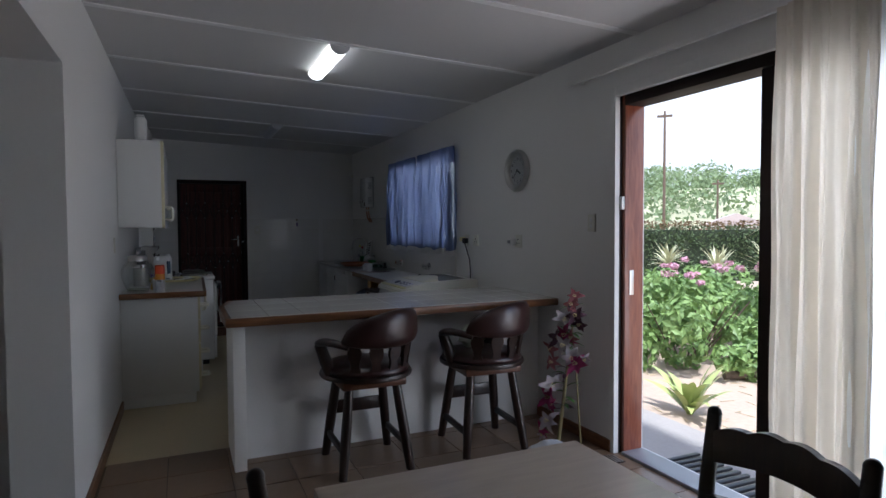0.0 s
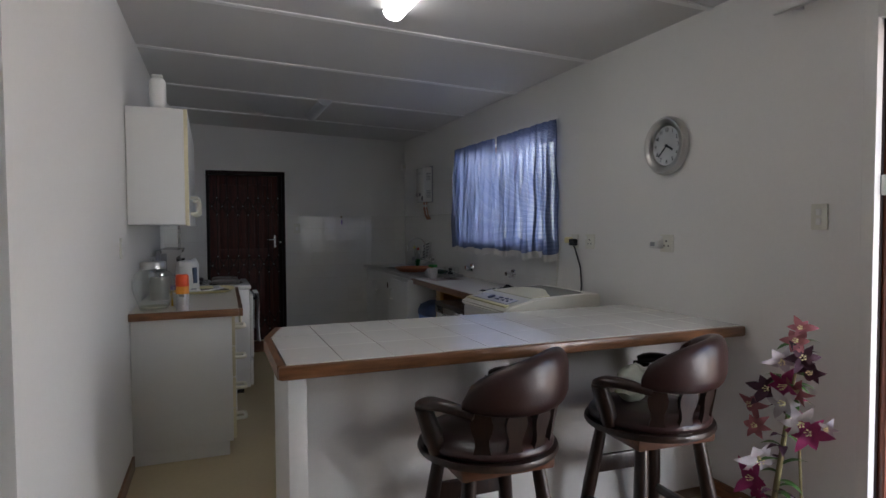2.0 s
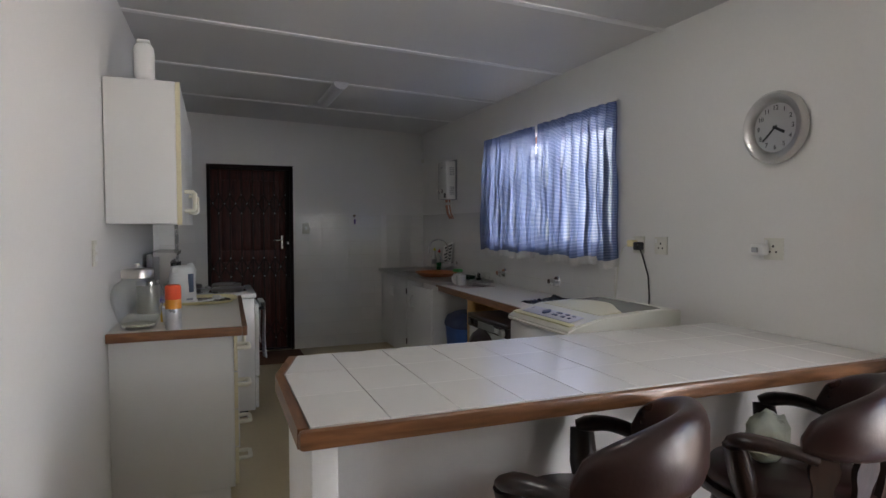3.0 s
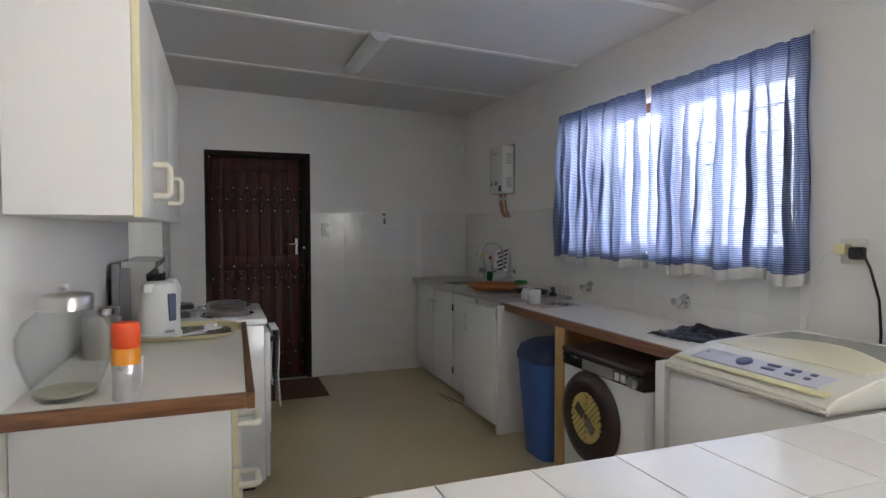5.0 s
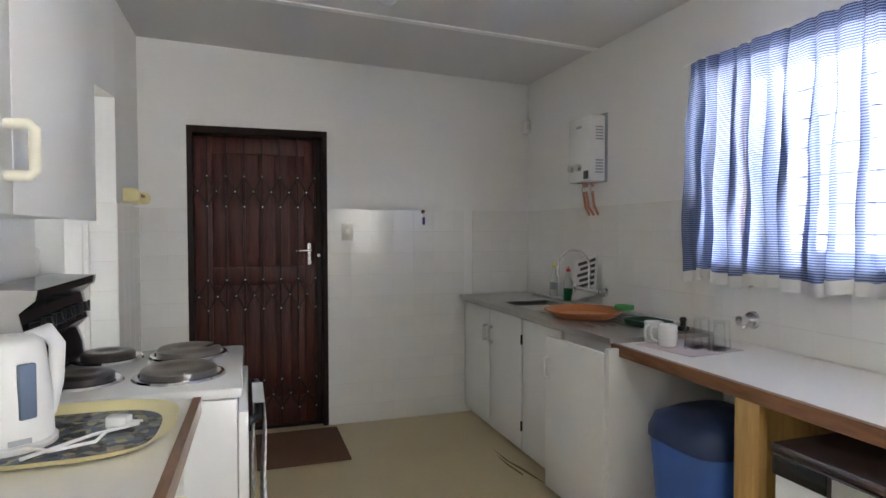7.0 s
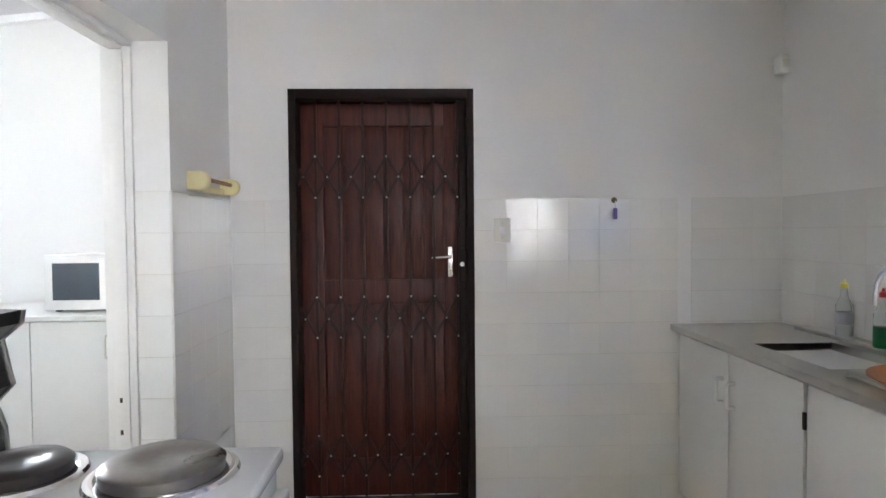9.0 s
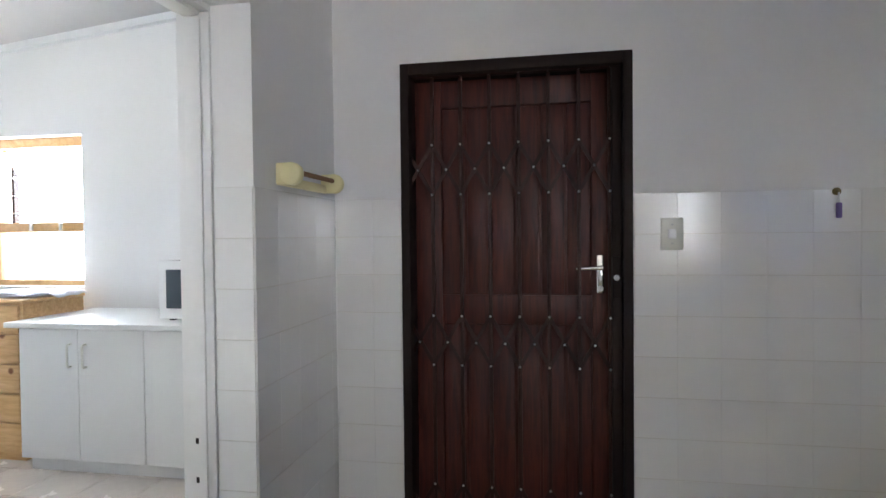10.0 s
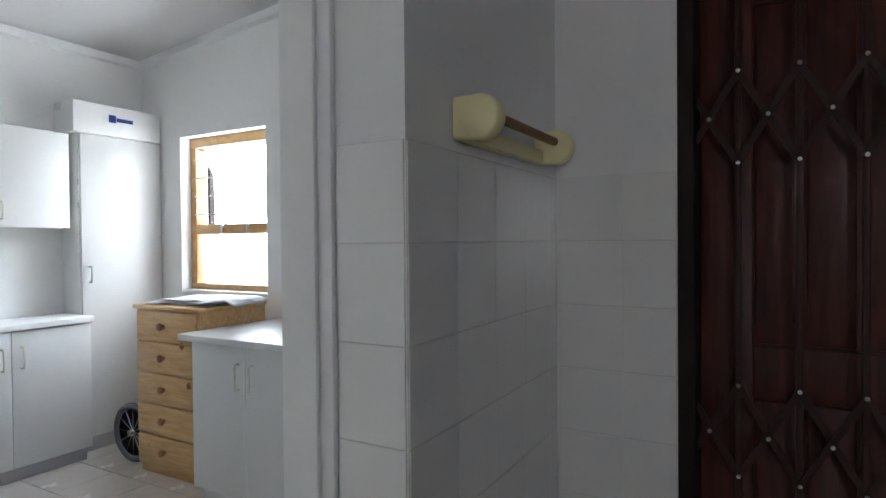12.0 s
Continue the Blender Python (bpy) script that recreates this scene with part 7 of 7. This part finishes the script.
def spiky(name, at, n, length, width, seed, label, mat, trunk=0.0, rise=(0.2, 1.2), droop=0.5, heads=None):
    """Rosettes of long pointed leaves, on trunks if it has them. heads: (x, y, z) of each rosette."""
    r = random.Random(seed)
    t = thing(name, at, label, "plant", group="spiky garden plants")
    for hx, hy, hz in heads or ((0, 0, trunk),):
        if hz:
            bm = bmesh.new()
            sweep(bm, [(0, 0, 0), (hx * 0.3 + 0.02, hy * 0.3 + 0.03, hz * 0.5), (hx, hy, hz)], [0.05, 0.045, 0.04], 9)
            part("trunk", bm, BARK, t, smooth=60)
        for i in range(n):
            a = r.uniform(0, 6.28)
            up = r.uniform(*rise)
            bm = bmesh.new()
            petal(bm, Vector((hx, hy, hz)), Vector((math.cos(a), math.sin(a), up)), Vector((-math.cos(a) * 0.3 * up, -math.sin(a) * 0.3 * up, 1)), length * r.uniform(0.7, 1.1), width, r.uniform(0.2, 0.2 + droop))
            part("leaf_blade", bm, mat, t, smooth=80)
    return t


spiky("clivia", (3.72, 3.42, -0.16), 16, 0.5, 0.045, 3, "broad strap leaved green plant in the sandy bed", LILY_LEAF, 0, (0.4, 1.8), 0.5)
for k, (x, y, h) in enumerate(((7.6, 7.6, 0.85), (8.3, 7.2, 0.8), (9.0, 9.0, 0.8), (9.2, 7.9, 0.75), (8.9, 6.4, 0.4))):
    spiky("yucca", (x, y, -0.16), 34, 0.45, 0.02, 30 + k, "pale spiky yucca with dry looking leaves", YUCCA_LEAF, h, (-0.1, 1.6), 0.35)

spiky("yucca", (6.0, 4.0, -0.16), 30, 0.5, 0.017, 77, "tall pale yucca with several spiky heads", YUCCA_LEAF, 0, (-0.4, 1.5), 0.35, ((-0.08, 0.12, 1.55), (0.06, -0.08, 1.3), (-0.2, 0.28, 1.02), (0.02, 0.0, 0.6)))

# clipped hedge across the garden
def hedge():
    r = random.Random(4)
    t = thing("hedge", (0, 0, -0.16), "dense clipped dark green hedge", "hedge")
    d = Vector((0.78, -0.62, 0)).normalized()
    nrm = Vector((d.y, -d.x, 0))
    o = Vector((9.2, 16.0, 0))
    L = 26.0
    # added dark box; its colour stands in for the shade deep between the leaves
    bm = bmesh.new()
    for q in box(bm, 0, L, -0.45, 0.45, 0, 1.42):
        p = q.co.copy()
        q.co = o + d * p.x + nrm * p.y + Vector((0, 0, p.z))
    part("shade_core", bm, material("hedge_shade", (0.03, 0.042, 0.02), 0.95, 0.2, 10, 0.2, 2, 0.3), t, "", None)
    for name, count, zlo, zhi, mat in (("leaves", 30000, 0.05, 1.55, HEDGE_LEAF), ("tips", 5000, 1.42, 1.68, HEDGE_TIP)):
        co, fa = [], []
        for i in range(count):
            s, z = r.uniform(0, L), r.uniform(zlo, zhi)
            w = r.choice((-0.5, 0.5)) * r.uniform(0.9, 1.12) if z < 1.4 else r.uniform(-0.5, 0.5)
            w += 0.08 * noise.noise(Vector((s, z * 2, 0)))
            p = o + d * s + nrm * w + Vector((0, 0, z + 0.06 * noise.noise(Vector((s * 0.8, 0, 2)))))
            a = Vector((r.uniform(-1, 1), r.uniform(-1, 1), r.uniform(-1, 1))).normalized()
            b = a.cross(Vector((r.uniform(-1, 1), r.uniform(-1, 1), r.uniform(-1, 1)))).normalized()
            q = r.uniform(0.03, 0.06)
            k = len(co)
            co += [p - a * q, p + b * q * 0.6, p + a * q, p - b * q * 0.6]
            fa += [(k, k + 1, k + 2), (k, k + 2, k + 3)]
        me = bpy.data.meshes.new(name)
        me.from_pydata(co, [], fa)
        me.materials.append(mat)
        ob = new(name, me)
        ob.parent = t


hedge()

# wooded hill with a few houses beyond the hedge
HILL = material("hill_grass", (0.44, 0.43, 0.27), 0.95, 0.2, 0.8, 0.25, 0.05, 0.2)
bm = bmesh.new()
bmesh.ops.create_grid(bm, x_segments=70, y_segments=40, size=1.0)


def hill_height(x, y):
    far = max(0.0, (x * 0.72 + y * 0.69) - 42) / 60.0
    return 8.5 * min(1.0, far) ** 1.3 * (1 + 0.25 * noise.noise(Vector((x * 0.02, y * 0.02, 0)))) - 0.5


for q in bm.verts:
    u, w = q.co.x * 150, (q.co.y + 1) * 80 + 25
    x, y = 0.72 * w + 0.69 * u, 0.69 * w - 0.72 * u
    q.co = Vector((x, y, hill_height(x, y)))
structure("hillside", bm, HILL, "wooded hillside beyond the garden", "backdrop", 80)
r = random.Random(8)
cs = []
for i in range(520):
    u, w = r.uniform(-90, 90), r.uniform(47, 150)
    if u > 2 and w < 98 and r.random() < 0.72:
        w = r.uniform(98, 150)
    x, y = 0.72 * w + 0.69 * u, 0.69 * w - 0.72 * u
    rad = r.uniform(1.2, 3.2)
    cs.append((x, y, hill_height(x, y) + rad * 0.8, rad))
me = leaf_mass("hillside_trees", TREE_LEAF, cs, 56000, 0.32, r, squash=0.8)
ob = new("hillside_trees", me)
tagged(ob, "distant mixed green trees covering the hill", "trees", kind="stuff")


def far_house(x, y, rz, w, d, h):
    z = hill_height(x, y)
    t = thing("house", (x, y, z), "low white house with pale roof far beyond the hedge", "house", rz, "far houses")
    bx("wall", (-w / 2, w / 2, -d / 2, d / 2, -1, h), WHITE_PAINT, t, bevel=0)
    bm = bmesh.new()
    v = slab(bm, [(-d / 2 - 0.4, h), (d / 2 + 0.4, h), (0, h + 0.7)], -w / 2 - 0.4, w / 2 + 0.4)
    for q in v:
        q.co = Vector((q.co.z, q.co.x, q.co.y))
    part("roof", bm, material("pale_roof", (0.5, 0.42, 0.38), 0.7, 0.1, 3, 0.1, 0.5, 0.0) if "pale_roof" not in bpy.data.materials else bpy.data.materials["pale_roof"], t, "", None)
    for k in range(3):
        bx("window", (-w / 2 - 0.04, -w / 2 + 0.02, -d / 2 + (k + 0.3) * d / 3, -d / 2 + (k + 0.7) * d / 3, 0.9, 1.6), GREY_PLASTIC, t, bevel=0)
        bx("window", (-w / 2 + (k + 0.3) * w / 3, -w / 2 + (k + 0.7) * w / 3, -d / 2 - 0.04, -d / 2 + 0.02, 0.9, 1.6), GREY_PLASTIC, t, bevel=0)


far_house(32.5, 27.2, 45, 4.0, 2.9, 1.9)
for x, y, h in ((24.5, 25.0, 8.0), (36.0, 31.5, 5.0)):
    t = thing("utility_pole", (x, y, -0.3), "tall wooden utility pole beyond the hedge", "pole", group="utility poles")
    bm = bmesh.new()
    rod(bm, (0, 0, 0), (0, 0, h), 0.09, 0.06, 10)
    part("pole", bm, BARK, t, smooth=50)
    bm = bmesh.new()
    box(bm, -0.4, 0.4, -0.05, 0.05, h - 0.35, h - 0.22, turn=Matrix.Rotation(radians(-45), 4, "Z"))
    part("cross_arm", bm, BARK, t)

# added glowing ring all round the horizon, makes the low sky burn out white
SKY_GLOW = bpy.data.materials.new("white_sky_glow")
SKY_GLOW.use_nodes = True
SKY_GLOW.node_tree.nodes["Principled BSDF"].inputs["Base Color"].default_value = (0, 0, 0, 1)
SKY_GLOW.node_tree.nodes["Principled BSDF"].inputs["Emission Color"].default_value = (0.96, 0.98, 1.0, 1)
SKY_GLOW.node_tree.nodes["Principled BSDF"].inputs["Emission Strength"].default_value = 0.75
bm = bmesh.new()
rings = [[bm.verts.new((900 * s * math.cos(k * math.pi / 36), 900 * s * math.sin(k * math.pi / 36), z)) for k in range(72)] for s, z in ((1.0, -20), (1.0, 250), (0.95, 420))]
for a, b in zip(rings, rings[1:]):
    for k in range(72):
        bm.faces.new((a[k], a[(k + 1) % 72], b[(k + 1) % 72], b[k]))
structure("sky_glow_backdrop", bm, SKY_GLOW, "added glowing white ring that whitens the sky along the horizon", "backdrop", 60)

# paved step, boot grille and path edge outside the patio door
CONCRETE = material("pale_concrete", (0.36, 0.33, 0.3), 0.9, 0.1, 40, 0.12, 2, 0.15)
bm = bmesh.new()
box(bm, EAST + 0.2, EAST + 0.95, 0.3, 3.6, -0.3, -0.06, 0.01)
structure("pavement", bm, CONCRETE, "pale concrete step outside the patio door", "pavement")
t = thing("boot_grille", (2.72, 2.25, -0.058), "dark ribbed foot grille outside the patio door", "door mat", rz=0)
for k in range(11):
    bm = bmesh.new()
    box(bm, -0.17, 0.17, -0.3 + k * 0.06, -0.27 + k * 0.06, 0, 0.016, 0.003)
    part("slat", bm, BLACK_PLASTIC, t)
bm = bmesh.new()
for i in range(90):
    x, y = r.uniform(3.4, 6.0), r.uniform(2.2, 4.6)
    a = r.uniform(0, 6.28)
    p = Vector((x, y, -0.155))
    rod(bm, p, p + Vector((0.12 * math.cos(a), 0.12 * math.sin(a), 0.02)), 0.004, 0.002, 5)
tagged(make("dry_twigs", bm, material("dry_straw", (0.45, 0.36, 0.22), 0.9, 0.2, 30, 0.2, 6, 0.0)), "dry twigs and straw scattered on the soil", "twigs", kind="stuff")
for x0, y0, x1, y1 in ((4.9, 4.1, 5.5, 3.8), (6.1, 3.3, 7.2, 3.5)):
    bm = bmesh.new()
    rod(bm, (x0, y0, -0.11), (x1, y1, -0.11), 0.05, 0.045, 12)
    solid("timber_edging", bm, BARK, "round brown log edging the flower bed", "log", group="log edging")


# ---- laid pieces ----
def tile_mesh(w, h, d, mat, name):
    """A thin cushion-edged tile, face up along +z, centred."""
    bm = bmesh.new()
    e = min(0.0012, w * 0.05)
    lo = [bm.verts.new((sx * w / 2, sy * h / 2, 0)) for sx, sy in ((-1, -1), (1, -1), (1, 1), (-1, 1))]
    md = [bm.verts.new((sx * w / 2, sy * h / 2, d - e * 0.6)) for sx, sy in ((-1, -1), (1, -1), (1, 1), (-1, 1))]
    hi = [bm.verts.new((sx * (w / 2 - e), sy * (h / 2 - e), d)) for sx, sy in ((-1, -1), (1, -1), (1, 1), (-1, 1))]
    for a, b in ((lo, md), (md, hi)):
        for i in range(4):
            bm.faces.new((a[i], a[(i + 1) % 4], b[(i + 1) % 4], b[i]))
    bm.faces.new(hi)
    bmesh.ops.recalc_face_normals(bm, faces=bm.faces)
    me = bpy.data.meshes.new(name)
    bm.to_mesh(me)
    bm.free()
    me.materials.append(mat)
    return me


def lay(name, parent, mesh, m):
    ob = new(name, mesh)
    ob.parent = parent
    ob.matrix_parent_inverse = parent.matrix_world.inverted()
    ob.matrix_basis = m
    return ob


bpy.context.view_layer.update()
PITCH = 0.1545
WALL_TILE = {}


def wall_tile(w, h):
    key = (round(w, 3), round(h, 3))
    if key not in WALL_TILE:
        WALL_TILE[key] = tile_mesh(w - 0.0003, h - 0.0015, 0.003, TILE, "tile")
    return WALL_TILE[key]


def spans(a, b, p):
    """Cut a run into tiles of width p, the last one cut short."""
    out = []
    while a + 0.004 < b:
        c = min(b, a + p)
        if c - a > 0.02:
            out.append((a, c))
        a = c
    return out


def lay_wall(parent, along, fixed, a, b, z0, z1, face):
    """along: 'x' or 'y'; face: turn about z that the tile's face looks along. Whole tiles start at the top."""
    bm = bmesh.new()
    way = Matrix.Rotation(radians(face), 4, "Z") @ Vector((0, -0.0014, 0))
    d = way.y if along == "x" else way.x
    lo, hi = sorted((fixed, fixed + d))
    box(bm, *((a, b, lo, hi) if along == "x" else (lo, hi, a, b)), z0, z1)
    part("grout_bed", bm, GROUT, parent, "beige grout between the tiles", None)
    for s0, s1 in spans(a, b, PITCH):
        for q0, q1 in [(z1 - d, z1 - c) for c, d in spans(0.0, z1 - z0, PITCH)]:
            me = wall_tile(s1 - s0, q1 - q0)
            c = (s0 + s1) / 2
            wob = Matrix.Rotation(random.uniform(0.001, 0.005), 4, "X") @ Matrix.Rotation(random.uniform(-0.0015, 0.0015), 4, "Y")
            at = (c, fixed, (q0 + q1) / 2) if along == "x" else (fixed, c, (q0 + q1) / 2)
            lay("tile", parent, me, Matrix.Translation(at) @ Matrix.Rotation(radians(face), 4, "Z") @ Matrix.Rotation(radians(90), 4, "X") @ wob)


DADO = 1.52
Z0 = 0.003
lay_wall(wall_north, "x", NORTH - 0.0005, DOOR[1] + 0.003, 1.79, Z0, DADO, 0)
lay_wall(wall_north, "x", NORTH - 0.0005, DOOR[1] + 0.003 + 7 * PITCH, EAST - 0.007, 0.9, DADO, 0)
lay_wall(wall_north, "x", NORTH - 0.0005, -0.402, DOOR[0] - 0.003, Z0, DADO, 0)
lay_wall(wall_west, "y", -0.4095, SCUL[1] + 0.001, NORTH - 0.007, Z0, DADO, 90)
lay_wall(wall_west, "x", SCUL[1] - 0.0005, -0.538, -0.412, Z0, DADO, 0)
lay_wall(wall_east, "y", EAST - 0.0005, 4.96, 6.7, 0.875, 1.13, -90)
lay_wall(wall_east, "y", EAST - 0.0005, 6.7, NORTH - 0.007, 0.9, DADO, -90)

BAR_MESH = {}
for i in range(11):
    xa = 0.16 + i * 0.198 if i else 0.152
    xb = min(0.16 + (i + 1) * 0.198, EAST - 0.004)
    for j in range(3):
        ya, yb = 3.3 + j * 0.2767, 3.3 + (j + 1) * 0.2767
        if xb - xa < 0.02:
            continue
        if i == 0 and j == 2:
            bm = bmesh.new()
            slab(bm, [(0.152, 3.856), (xb - 0.002, 3.856), (xb - 0.002, 4.128), (0.229, 4.128)], 0.8915, 0.8995)
            part("tile", bm, BAR_TILE, bar, smooth=None)
            continue
        key = round(xb - xa, 3)
        if key not in BAR_MESH:
            BAR_MESH[key] = tile_mesh(xb - xa - 0.003, 0.2755, 0.008, BAR_TILE, "tile")
        lay("tile", bar, BAR_MESH[key], Matrix.Translation(((xa + xb) / 2, (ya + yb) / 2, 0.8915)))

FT = 0.333
floor_me = tile_mesh(FT - 0.006, FT - 0.006, 0.008, FLOOR_TILE, "tile")
for i in range(9):
    for j in range(20):
        x, y = -0.52 + (i + 0.5) * FT, 3.79 - (j + 0.5) * FT
        if x < EAST + 0.1:
            lay("tile", floor_dining, floor_me, Matrix.Translation((x, y, -0.0062)))
pale_me = tile_mesh(FT - 0.005, FT - 0.005, 0.008, PALE_TILE, "tile")
for i in range(11):
    for j in range(14):
        lay("tile", floor_scullery, pale_me, Matrix.Translation((-0.72 - (i + 0.5) * FT, SN - (j + 0.5) * FT, -0.0062)))
